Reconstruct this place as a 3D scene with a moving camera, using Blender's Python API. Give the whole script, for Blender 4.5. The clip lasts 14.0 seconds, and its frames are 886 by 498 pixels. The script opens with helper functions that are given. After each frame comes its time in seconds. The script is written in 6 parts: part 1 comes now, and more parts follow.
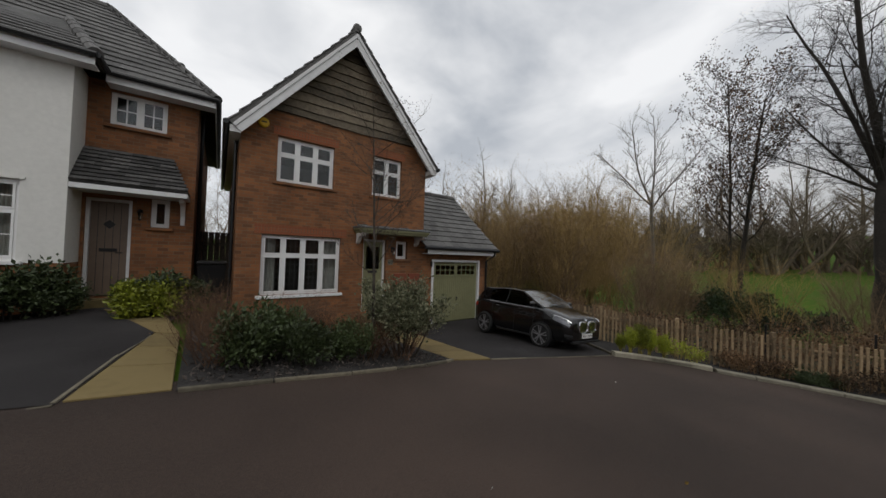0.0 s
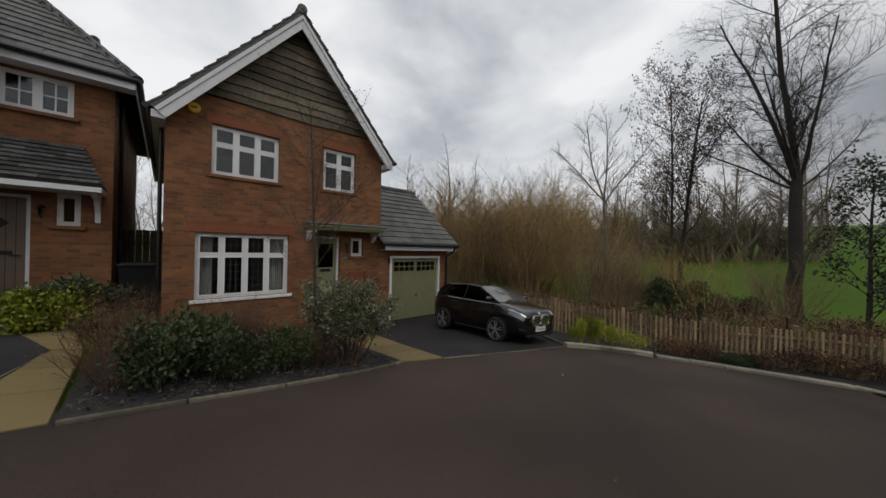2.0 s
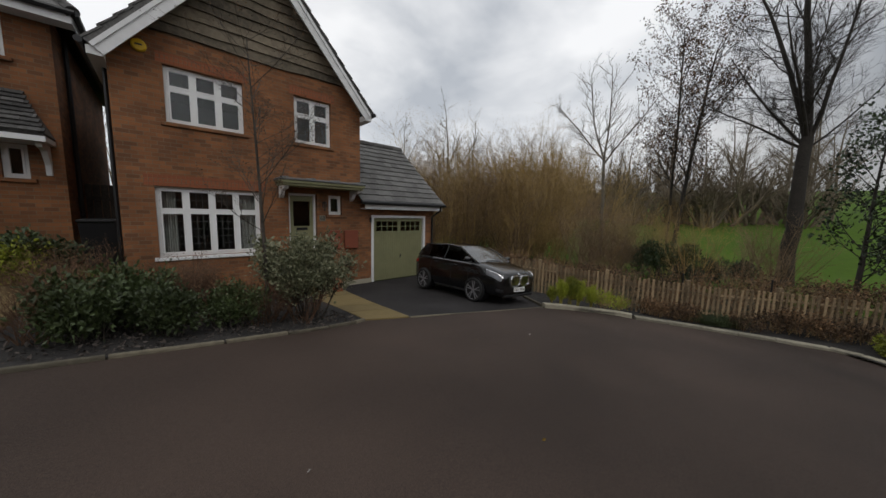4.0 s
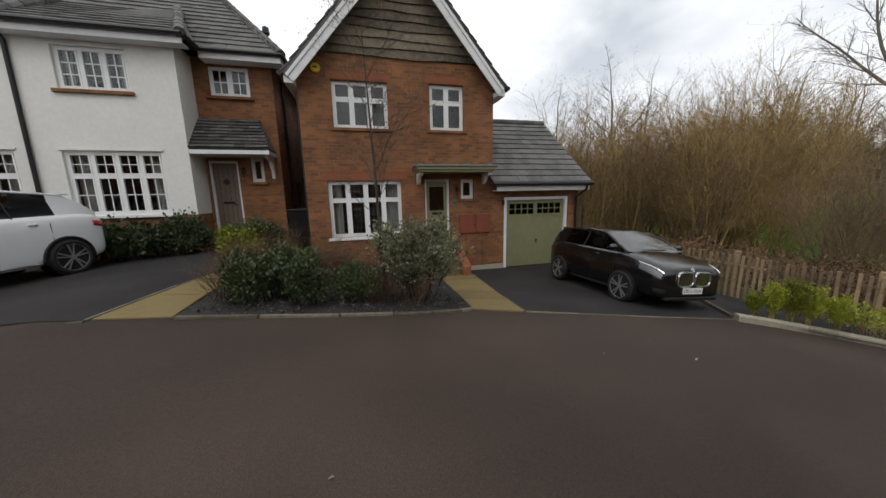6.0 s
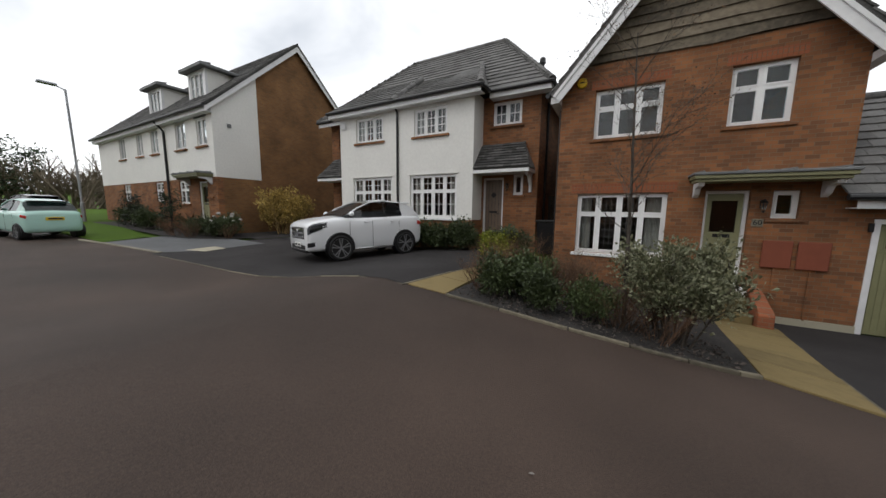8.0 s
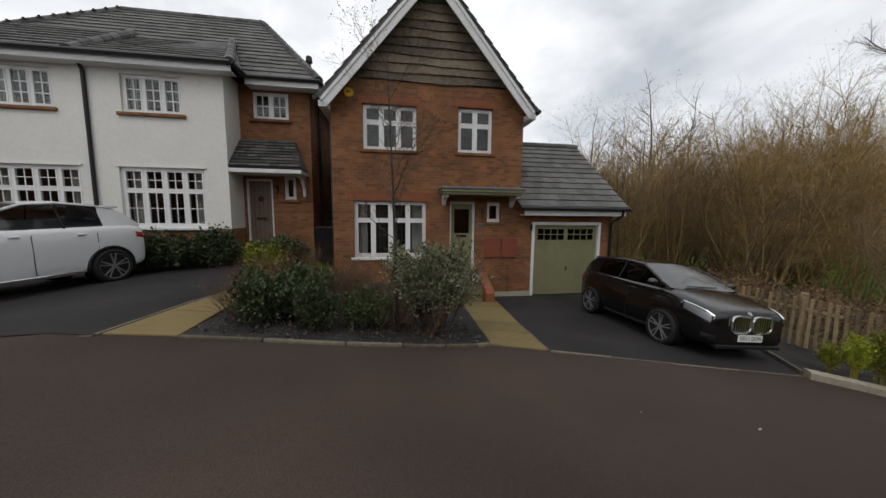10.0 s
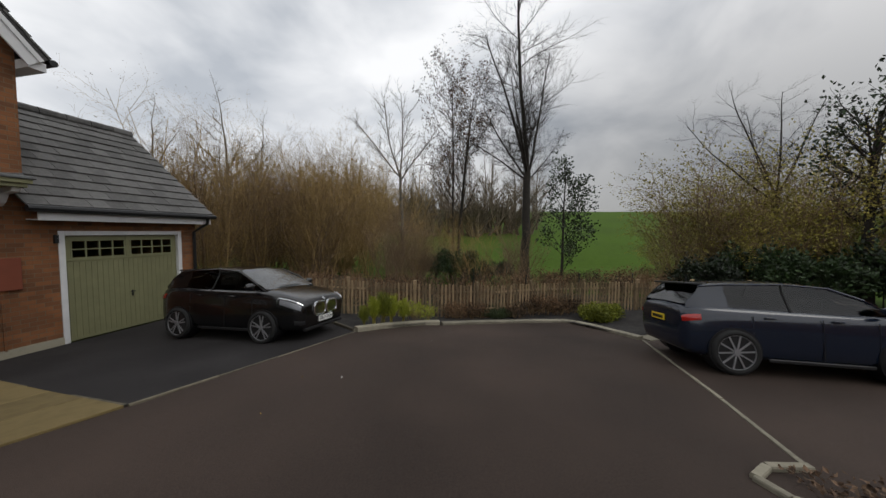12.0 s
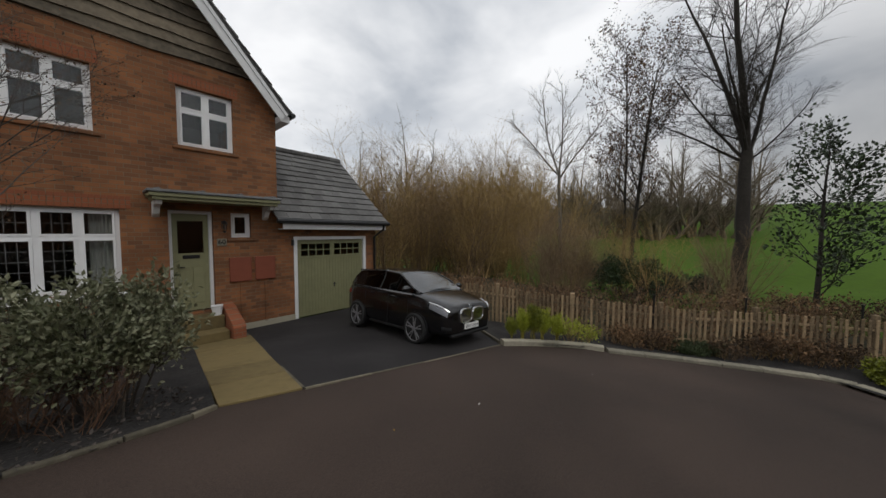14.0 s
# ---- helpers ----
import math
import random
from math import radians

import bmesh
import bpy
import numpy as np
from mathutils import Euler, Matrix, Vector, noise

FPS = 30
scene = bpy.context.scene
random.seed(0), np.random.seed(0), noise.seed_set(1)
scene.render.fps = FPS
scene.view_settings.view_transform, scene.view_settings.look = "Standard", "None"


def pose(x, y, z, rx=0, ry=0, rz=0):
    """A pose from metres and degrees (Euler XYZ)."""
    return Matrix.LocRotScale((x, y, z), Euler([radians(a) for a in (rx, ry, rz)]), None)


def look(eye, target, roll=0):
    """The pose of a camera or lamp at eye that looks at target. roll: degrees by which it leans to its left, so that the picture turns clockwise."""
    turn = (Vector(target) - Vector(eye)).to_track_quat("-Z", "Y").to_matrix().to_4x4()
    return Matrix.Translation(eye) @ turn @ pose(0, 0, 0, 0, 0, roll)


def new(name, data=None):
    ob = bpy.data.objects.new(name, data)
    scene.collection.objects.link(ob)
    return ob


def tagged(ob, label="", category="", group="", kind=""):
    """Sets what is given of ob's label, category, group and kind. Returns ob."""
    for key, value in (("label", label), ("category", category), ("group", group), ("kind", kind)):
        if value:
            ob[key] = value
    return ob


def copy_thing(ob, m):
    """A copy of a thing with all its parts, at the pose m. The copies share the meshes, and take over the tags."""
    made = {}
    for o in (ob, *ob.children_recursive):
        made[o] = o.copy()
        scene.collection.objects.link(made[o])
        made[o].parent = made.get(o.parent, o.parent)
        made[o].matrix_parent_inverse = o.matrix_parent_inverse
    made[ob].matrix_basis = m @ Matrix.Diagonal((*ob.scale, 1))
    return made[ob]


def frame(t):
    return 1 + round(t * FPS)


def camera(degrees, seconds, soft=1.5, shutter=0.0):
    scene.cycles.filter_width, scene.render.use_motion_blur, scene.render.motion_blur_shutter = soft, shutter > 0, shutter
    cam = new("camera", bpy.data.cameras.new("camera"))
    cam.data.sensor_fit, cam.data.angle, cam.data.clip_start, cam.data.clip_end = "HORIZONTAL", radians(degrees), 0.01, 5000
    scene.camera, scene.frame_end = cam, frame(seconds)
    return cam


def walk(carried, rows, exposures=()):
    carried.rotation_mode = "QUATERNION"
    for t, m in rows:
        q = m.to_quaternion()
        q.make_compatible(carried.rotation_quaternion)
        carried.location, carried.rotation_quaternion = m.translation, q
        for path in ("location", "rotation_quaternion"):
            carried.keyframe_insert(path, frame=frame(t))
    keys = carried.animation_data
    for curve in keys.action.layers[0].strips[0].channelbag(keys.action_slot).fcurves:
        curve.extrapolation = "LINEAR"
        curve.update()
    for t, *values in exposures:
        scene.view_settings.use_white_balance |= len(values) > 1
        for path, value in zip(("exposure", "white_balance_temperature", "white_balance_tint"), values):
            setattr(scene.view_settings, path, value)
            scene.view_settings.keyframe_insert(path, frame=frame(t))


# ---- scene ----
cam = camera(110.67, 14.0)
PATH = [
    (0.0, pose(-0.782, -8.170, 2.148, 91.17, -1.95, -36.20)),
    (0.5, pose(-0.784, -8.160, 2.232, 90.81, -1.89, -38.67)),
    (1.0, pose(-0.724, -8.174, 2.257, 90.60, -1.60, -41.18)),
    (1.5, pose(-0.563, -8.204, 2.220, 90.95, -1.04, -41.80)),
    (2.0, pose(-0.467, -8.223, 2.223, 90.16, -1.09, -42.26)),
    (2.5, pose(-0.317, -8.234, 2.128, 89.75, -0.83, -43.16)),
    (2.7, pose(-0.130, -8.311, 2.141, 89.63, -0.96, -43.76)),
    (4.8, pose(0.371, -8.392, 2.059, 79.21, 0.00, -39.07)),
    (5.0, pose(0.579, -8.283, 2.048, 79.31, -0.17, -36.81)),
    (5.5, pose(0.663, -8.265, 2.059, 79.32, 0.15, -28.95)),
    (6.0, pose(0.837, -8.217, 2.066, 80.26, 1.20, -14.40)),
    (6.5, pose(0.943, -8.284, 2.191, 80.57, 0.93, 0.73)),
    (7.0, pose(0.868, -8.306, 2.157, 81.83, 1.03, 21.02)),
    (7.2, pose(0.897, -8.314, 2.079, 82.57, 0.11, 28.71)),
    (9.3, pose(0.878, -8.142, 2.078, 82.82, -1.53, 29.29)),
    (9.5, pose(0.898, -8.079, 2.065, 83.85, -0.27, 19.89)),
    (10.0, pose(1.024, -7.998, 2.123, 83.97, -0.57, -8.84)),
    (10.5, pose(1.063, -7.948, 2.117, 86.02, -1.38, -28.98)),
    (11.0, pose(1.000, -7.942, 2.155, 86.78, -0.88, -55.79)),
    (11.5, pose(0.999, -7.958, 2.122, 86.62, -0.06, -70.71)),
    (12.0, pose(0.941, -7.912, 2.054, 86.74, -0.55, -77.26)),
    (12.5, pose(0.971, -7.902, 2.067, 85.92, -0.47, -77.27)),
    (13.0, pose(1.092, -7.900, 2.036, 86.25, 0.13, -71.95)),
    (13.5, pose(1.288, -7.841, 2.099, 86.74, 0.36, -60.01)),
    (14.0, pose(1.516, -7.757, 2.130, 86.83, -0.27, -48.69)),
]
walk(cam, PATH, [(0.0, -0.3), (2.5, -0.35), (5.0, -0.05), (6.5, 0.3), (7.2, 0.35), (9.5, 0.0), (10.5, -0.05), (11.5, -0.15), (14.0, -0.2)])

# ---- light ----
world = bpy.data.worlds.new("world")
scene.world = world
world.use_nodes = True
wn, wl = world.node_tree.nodes, world.node_tree.links
wn.clear()
w_out = wn.new("ShaderNodeOutputWorld")
w_bg = wn.new("ShaderNodeBackground")
w_sky = wn.new("ShaderNodeTexSky")
w_sky.sky_type = "NISHITA"
w_sky.sun_disc = False
w_sky.sun_elevation, w_sky.sun_rotation = radians(38), radians(140)
w_co = wn.new("ShaderNodeTexCoord")
w_map = wn.new("ShaderNodeMapping")
w_map.inputs["Scale"].default_value = (1.0, 1.0, 1.9)
w_no = wn.new("ShaderNodeTexNoise")
w_no.inputs["Scale"].default_value, w_no.inputs["Detail"].default_value = 2.4, 5.0
w_no.inputs["Roughness"].default_value, w_no.inputs["Distortion"].default_value = 0.5, 0.35
w_ramp = wn.new("ShaderNodeValToRGB")
w_ramp.color_ramp.elements[0].position, w_ramp.color_ramp.elements[0].color = 0.28, (4.9, 5.2, 5.65, 1)
w_ramp.color_ramp.elements[1].position, w_ramp.color_ramp.elements[1].color = 0.60, (9.7, 9.75, 9.85, 1)
w_mix = wn.new("ShaderNodeMixRGB")
w_mix.inputs[0].default_value = 0.93
wl.new(w_co.outputs["Generated"], w_map.inputs[0])
wl.new(w_map.outputs[0], w_no.inputs["Vector"])
wl.new(w_no.outputs[0], w_ramp.inputs[0])
wl.new(w_sky.outputs[0], w_mix.inputs[1])
wl.new(w_ramp.outputs[0], w_mix.inputs[2])
# the cloud bank lies heavier low over the fields to the south-east
w_dot = wn.new("ShaderNodeVectorMath")
w_dot.operation = "DOT_PRODUCT"
w_dot.inputs[1].default_value = (0.80, -0.60, -0.75)
w_bank = wn.new("ShaderNodeMapRange")
w_bank.interpolation_type = "SMOOTHSTEP"
w_bank.inputs["From Min"].default_value, w_bank.inputs["From Max"].default_value = 0.15, 0.95
w_bank.inputs["To Min"].default_value, w_bank.inputs["To Max"].default_value = 1.0, 0.37
w_mul = wn.new("ShaderNodeMixRGB")
w_mul.blend_type = "MULTIPLY"
w_mul.inputs[0].default_value = 1.0
wl.new(w_co.outputs["Generated"], w_dot.inputs[0])
wl.new(w_dot.outputs["Value"], w_bank.inputs["Value"])
wl.new(w_mix.outputs[0], w_mul.inputs[1])
wl.new(w_bank.outputs[0], w_mul.inputs[2])
wl.new(w_mul.outputs[0], w_bg.inputs[0])
w_bg.inputs[1].default_value = 0.121
wl.new(w_bg.outputs[0], w_out.inputs[0])
sun_data = bpy.data.lights.new("sun", "SUN")
sun_data.energy, sun_data.angle, sun_data.color = 0.5, radians(25), (1.0, 0.97, 0.92)
sun = new("sun", sun_data)
sun.matrix_world = look((0, 0, 30), (6, 14, 10))
scene.view_settings.exposure = 0.0


# ---- materials ----
def material(name, base, rough=0.7, metal=0.0, vary=0.15, scale=8.0, bump=0.15, bump_scale=60.0, second=None, blotch=1.5, island=False, spec=0.4):
    """Two scales of noise on a base colour, with fine relief."""
    m = bpy.data.materials.new(name)
    m.use_nodes = True
    n, l = m.node_tree.nodes, m.node_tree.links
    b = n["Principled BSDF"]
    b.inputs["Roughness"].default_value, b.inputs["Metallic"].default_value = rough, metal
    b.inputs["Specular IOR Level"].default_value = spec
    co = n.new("ShaderNodeTexCoord")
    fine = n.new("ShaderNodeTexNoise")
    fine.inputs["Scale"].default_value, fine.inputs["Detail"].default_value = scale, 5
    big = n.new("ShaderNodeTexNoise")
    big.inputs["Scale"].default_value, big.inputs["Detail"].default_value = blotch, 4
    l.new(co.outputs["Object"], fine.inputs["Vector"])
    l.new(co.outputs["Object"], big.inputs["Vector"])
    add = n.new("ShaderNodeMath")
    add.operation = "ADD"
    l.new(fine.outputs[0], add.inputs[0])
    l.new(big.outputs[0], add.inputs[1])
    src = add.outputs[0]
    if island:
        geo = n.new("ShaderNodeNewGeometry")
        info = n.new("ShaderNodeObjectInfo")
        for o in (geo.outputs["Random Per Island"], info.outputs["Random"]):
            a2 = n.new("ShaderNodeMath")
            a2.operation = "MULTIPLY_ADD"
            a2.inputs[1].default_value, a2.inputs[2].default_value = 0.7, -0.35
            l.new(o, a2.inputs[0])
            a3 = n.new("ShaderNodeMath")
            a3.operation = "ADD"
            l.new(src, a3.inputs[0])
            l.new(a2.outputs[0], a3.inputs[1])
            src = a3.outputs[0]
    ramp = n.new("ShaderNodeMapRange")
    ramp.inputs["From Min"].default_value, ramp.inputs["From Max"].default_value = 0.6, 1.4
    l.new(src, ramp.inputs["Value"])
    mix = n.new("ShaderNodeMixRGB")
    lo = second or tuple(c * (1 - 2 * vary) for c in base)
    hi = tuple(min(1, c * (1 + vary)) for c in base)
    mix.inputs[1].default_value, mix.inputs[2].default_value = (*lo, 1), (*hi, 1)
    l.new(ramp.outputs[0], mix.inputs[0])
    l.new(mix.outputs[0], b.inputs["Base Color"])
    if bump:
        bn = n.new("ShaderNodeTexNoise")
        bn.inputs["Scale"].default_value, bn.inputs["Detail"].default_value = bump_scale, 3
        l.new(co.outputs["Object"], bn.inputs["Vector"])
        bp = n.new("ShaderNodeBump")
        bp.inputs["Strength"].default_value, bp.inputs["Distance"].default_value = bump, 0.01
        l.new(bn.outputs[0], bp.inputs["Height"])
        l.new(bp.outputs[0], b.inputs["Normal"])
    return m


def brick_material(name, c1, c2, mortar):
    """Running-bond brickwork on upright walls, with smudged colour and recessed joints."""
    m = bpy.data.materials.new(name)
    m.use_nodes = True
    n, l = m.node_tree.nodes, m.node_tree.links
    b = n["Principled BSDF"]
    b.inputs["Roughness"].default_value = 0.85
    b.inputs["Specular IOR Level"].default_value = 0.25
    co = n.new("ShaderNodeTexCoord")
    sep = n.new("ShaderNodeSeparateXYZ")
    l.new(co.outputs["Object"], sep.inputs[0])
    add = n.new("ShaderNodeMath")
    add.operation = "ADD"
    l.new(sep.outputs[0], add.inputs[0])
    l.new(sep.outputs[1], add.inputs[1])
    com = n.new("ShaderNodeCombineXYZ")
    l.new(add.outputs[0], com.inputs[0])
    l.new(sep.outputs[2], com.inputs[1])
    br = n.new("ShaderNodeTexBrick")
    br.inputs["Scale"].default_value = 1.0
    br.inputs["Brick Width"].default_value, br.inputs["Row Height"].default_value = 0.19, 0.075
    br.inputs["Mortar Size"].default_value, br.inputs["Mortar Smooth"].default_value = 0.006, 0.4
    br.inputs["Bias"].default_value = -0.1
    br.inputs["Color1"].default_value, br.inputs["Color2"].default_value, br.inputs["Mortar"].default_value = (*c1, 1), (*c2, 1), (*mortar, 1)
    l.new(com.outputs[0], br.inputs["Vector"])
    big = n.new("ShaderNodeTexNoise")
    big.inputs["Scale"].default_value, big.inputs["Detail"].default_value = 1.3, 5
    l.new(co.outputs["Object"], big.inputs["Vector"])
    mr = n.new("ShaderNodeMapRange")
    mr.inputs["From Min"].default_value, mr.inputs["From Max"].default_value = 0.3, 0.7
    mr.inputs["To Min"].default_value, mr.inputs["To Max"].default_value = 0.72, 1.2
    l.new(big.outputs[0], mr.inputs["Value"])
    mul = n.new("ShaderNodeMixRGB")
    mul.blend_type = "MULTIPLY"
    mul.inputs[0].default_value = 1.0
    l.new(br.outputs["Color"], mul.inputs[1])
    l.new(mr.outputs[0], mul.inputs[2])
    l.new(mul.outputs[0], b.inputs["Base Color"])
    fn = n.new("ShaderNodeTexNoise")
    fn.inputs["Scale"].default_value = 40
    l.new(co.outputs["Object"], fn.inputs["Vector"])
    sub = n.new("ShaderNodeMath")
    sub.operation = "MULTIPLY_ADD"
    sub.inputs[1].default_value = -1.0
    l.new(br.outputs["Fac"], sub.inputs[0])
    l.new(fn.outputs[0], sub.inputs[2])
    bp = n.new("ShaderNodeBump")
    bp.inputs["Strength"].default_value, bp.inputs["Distance"].default_value = 0.6, 0.01
    l.new(sub.outputs[0], bp.inputs["Height"])
    l.new(bp.outputs[0], b.inputs["Normal"])
    return m


def glass_material(name, tint=(0.75, 0.8, 0.8)):
    m = bpy.data.materials.new(name)
    m.use_nodes = True
    b = m.node_tree.nodes["Principled BSDF"]
    b.inputs["Base Color"].default_value = (*tint, 1)
    b.inputs["Roughness"].default_value = 0.02
    b.inputs["Transmission Weight"].default_value = 1.0
    b.inputs["IOR"].default_value = 1.45
    return m


M_BRICK = brick_material("red_brick", (0.275, 0.115, 0.048), (0.14, 0.066, 0.035), (0.185, 0.13, 0.083))
M_BRICK_BROWN = brick_material("brown_brick", (0.215, 0.108, 0.043), (0.165, 0.084, 0.036), (0.18, 0.12, 0.07))
M_BRICK_HEAD = brick_material("orange_red_brick", (0.30, 0.098, 0.045), (0.235, 0.08, 0.04), (0.20, 0.13, 0.085))
M_RENDER = material("white_render", (0.74, 0.73, 0.69), 0.9, vary=0.05, scale=14, bump=0.25, bump_scale=90, blotch=0.6)
M_UPVC = material("white_upvc", (0.80, 0.80, 0.79), 0.35, vary=0.03, bump=0)
M_WHITE = material("white_painted_board", (0.72, 0.72, 0.72), 0.5, vary=0.06, bump=0.05)
M_TILE = material("grey_concrete_tile", (0.105, 0.102, 0.098), 0.85, vary=0.3, scale=22, bump=0.3, blotch=2.0, island=True)
M_TILE_LIGHT = material("weathered_grey_tile", (0.125, 0.122, 0.117), 0.85, vary=0.16, scale=22, bump=0.3, blotch=2.0, island=True)
M_LEAD = material("lead_grey", (0.16, 0.165, 0.165), 0.6, vary=0.2, bump=0.1)
M_BOARD = material("weathered_oak", (0.165, 0.135, 0.095), 0.85, vary=0.3, scale=12, bump=0.4, bump_scale=45, blotch=1.2, island=True)
M_SAGE = material("sage_green_paint", (0.225, 0.22, 0.118), 0.5, vary=0.07, bump=0.03)
M_TAUPE = material("taupe_paint", (0.16, 0.115, 0.085), 0.5, vary=0.08, bump=0.03)
M_BLACK = material("black_plastic", (0.012, 0.012, 0.013), 0.4, vary=0.1, bump=0)
M_GLASS = glass_material("window_glass")
M_ROAD = material("brown_tarmac", (0.055, 0.0375, 0.029), 0.74, vary=0.35, scale=90, bump=0.6, bump_scale=160, blotch=0.5, spec=0.28)
M_DRIVE = material("black_tarmac", (0.033, 0.030, 0.030), 0.9, vary=0.3, scale=110, bump=0.5, bump_scale=160, blotch=0.9, spec=0.25)
M_PAVE = material("grey_worn_tarmac", (0.105, 0.108, 0.112), 0.85, vary=0.2, scale=60, bump=0.3, bump_scale=120, blotch=0.8)
M_SLAB = material("buff_sandstone", (0.165, 0.122, 0.050), 0.85, vary=0.18, scale=10, bump=0.2, blotch=1.8, island=True)
M_KERB = material("pale_kerb_stone", (0.29, 0.265, 0.20), 0.85, vary=0.2, scale=16, bump=0.3, blotch=2.5, island=True)
M_EDGE = material("dull_edging_stone", (0.17, 0.148, 0.105), 0.85, vary=0.25, scale=16, bump=0.3, blotch=2.5, island=True)
M_SOIL = material("dark_bark_mulch", (0.030, 0.027, 0.025), 0.95, vary=0.45, scale=35, bump=0.9, bump_scale=40, blotch=3)
M_CHIP = material("bark_chips", (0.075, 0.062, 0.054), 0.9, vary=0.4, scale=30, bump=0.4, island=True)
M_CHIP_BROWN = material("brown_bark_chips", (0.15, 0.095, 0.06), 0.9, vary=0.4, scale=30, bump=0.4, island=True)
M_GRASS = material("field_grass", (0.056, 0.104, 0.009), 0.95, spec=0.1, vary=0.25, scale=3, bump=0.8, bump_scale=20, blotch=0.06, second=(0.042, 0.074, 0.010))
M_ROUGH = material("rough_ground", (0.07, 0.06, 0.03), 0.95, vary=0.4, scale=6, bump=0.8, bump_scale=25, blotch=0.5)
M_PALE = material("weathered_chestnut", (0.30, 0.215, 0.125), 0.85, vary=0.3, scale=20, bump=0.3, blotch=2, island=True)
M_BARK = material("grey_brown_bark", (0.075, 0.062, 0.05), 0.9, vary=0.35, scale=20, bump=0.5, blotch=2)
M_BARK_DARK = material("dark_bark", (0.035, 0.029, 0.024), 0.9, vary=0.3, scale=20, bump=0.4, blotch=2)
M_BARK_PALE = material("pale_birch_bark", (0.17, 0.15, 0.125), 0.85, vary=0.3, scale=16, bump=0.3, blotch=2)
M_TWIG = material("ochre_twigs", (0.42, 0.29, 0.12), 0.9, vary=0.35, scale=6, bump=0, blotch=0.5)
M_TWIG_BROWN = material("brown_twigs", (0.27, 0.185, 0.11), 0.9, vary=0.35, scale=6, bump=0, blotch=0.5)
M_TWIG_RED = material("russet_twigs", (0.13, 0.07, 0.04), 0.9, vary=0.35, scale=6, bump=0, blotch=0.5)
M_TWIG_FAR = material("distant_brown_twigs", (0.17, 0.135, 0.095), 0.9, vary=0.3, scale=4, bump=0, blotch=0.4)
M_LEAF_DARK = material("dark_evergreen_leaf", (0.028, 0.05, 0.016), 0.45, vary=0.4, scale=9, bump=0, island=True)
M_LEAF_MID = material("green_leaf", (0.050, 0.070, 0.023), 0.5, vary=0.22, scale=9, bump=0, island=True)
M_LEAF_PALE = material("variegated_leaf", (0.20, 0.20, 0.125), 0.5, vary=0.3, scale=9, bump=0, second=(0.07, 0.078, 0.034), island=True)
M_LEAF_LIME = material("lime_leaf", (0.26, 0.29, 0.025), 0.5, vary=0.3, scale=9, bump=0, island=True)
M_LEAF_YELLOW = material("yellow_green_leaf", (0.34, 0.29, 0.05), 0.6, vary=0.3, scale=9, bump=0, island=True)
M_LEAF_BROWN = material("dead_brown_leaf", (0.17, 0.10, 0.05), 0.8, vary=0.4, scale=9, bump=0, island=True)
M_LEAF_OCHRE = material("ochre_leaf", (0.30, 0.19, 0.03), 0.7, vary=0.35, scale=9, bump=0, island=True)
M_LEAF_GOLD = material("golden_leaf", (0.40, 0.28, 0.075), 0.7, vary=0.3, scale=9, bump=0, island=True)
M_TERRA = material("terracotta_box", (0.21, 0.058, 0.03), 0.6, vary=0.06, bump=0.05)
M_CURTAIN = material("white_curtain", (0.42, 0.40, 0.37), 0.9, vary=0.1, scale=20, bump=0.2)
# dark tone on all room surfaces stands in for unlit interiors
M_DIM_ROOM = material("dim_interior", (0.10, 0.09, 0.08), 0.9, vary=0.1, bump=0)
M_YELLOW = material("yellow_plastic", (0.75, 0.48, 0.02), 0.4, vary=0.05, bump=0)
M_METAL = material("galvanised_steel", (0.35, 0.36, 0.37), 0.45, metal=0.8, vary=0.1, bump=0)


# ---- building helpers ----
def thing(name, label, category, m=None, group="", kind=""):
    ob = new(name)
    ob.empty_display_size = 0.2
    if m is not None:
        ob.matrix_world = m
    return tagged(ob, label, category, group, kind)


def finish(bm, name, mat, smooth=False):
    me = bpy.data.meshes.new(name)
    bm.to_mesh(me)
    bm.free()
    me.materials.append(mat)
    if smooth:
        me.polygons.foreach_set("use_smooth", [True] * len(me.polygons))
    return me


def part(name, bm, mat, parent=None, label="", smooth=False):
    ob = new(name, finish(bm, name, mat, smooth) if isinstance(bm, bmesh.types.BMesh) else bm)
    ob.parent = parent
    return tagged(ob, label)


def poly_mesh(name, verts, faces, mat, smooth=False):
    me = bpy.data.meshes.new(name)
    me.from_pydata(verts, [], faces)
    me.update()
    me.materials.append(mat)
    if smooth:
        me.polygons.foreach_set("use_smooth", [True] * len(me.polygons))
    return me


def box(bm, x0, x1, y0, y1, z0, z1, m=None):
    c = [(x, y, z) for x in (x0, x1) for y in (y0, y1) for z in (z0, z1)]
    v = [bm.verts.new(m @ Vector(p) if m is not None else p) for p in c]
    for f in ((0, 1, 3, 2), (4, 6, 7, 5), (0, 4, 5, 1), (2, 3, 7, 6), (0, 2, 6, 4), (1, 5, 7, 3)):
        bm.faces.new([v[i] for i in f])
    return v


def boxes(*rows):
    bm = bmesh.new()
    for r in rows:
        box(bm, *r)
    return bm


def bevelled(bm, w=0.006, seg=1):
    bmesh.ops.bevel(bm, geom=bm.edges[:], offset=w, segments=seg, affect="EDGES", clamp_overlap=True)
    return bm


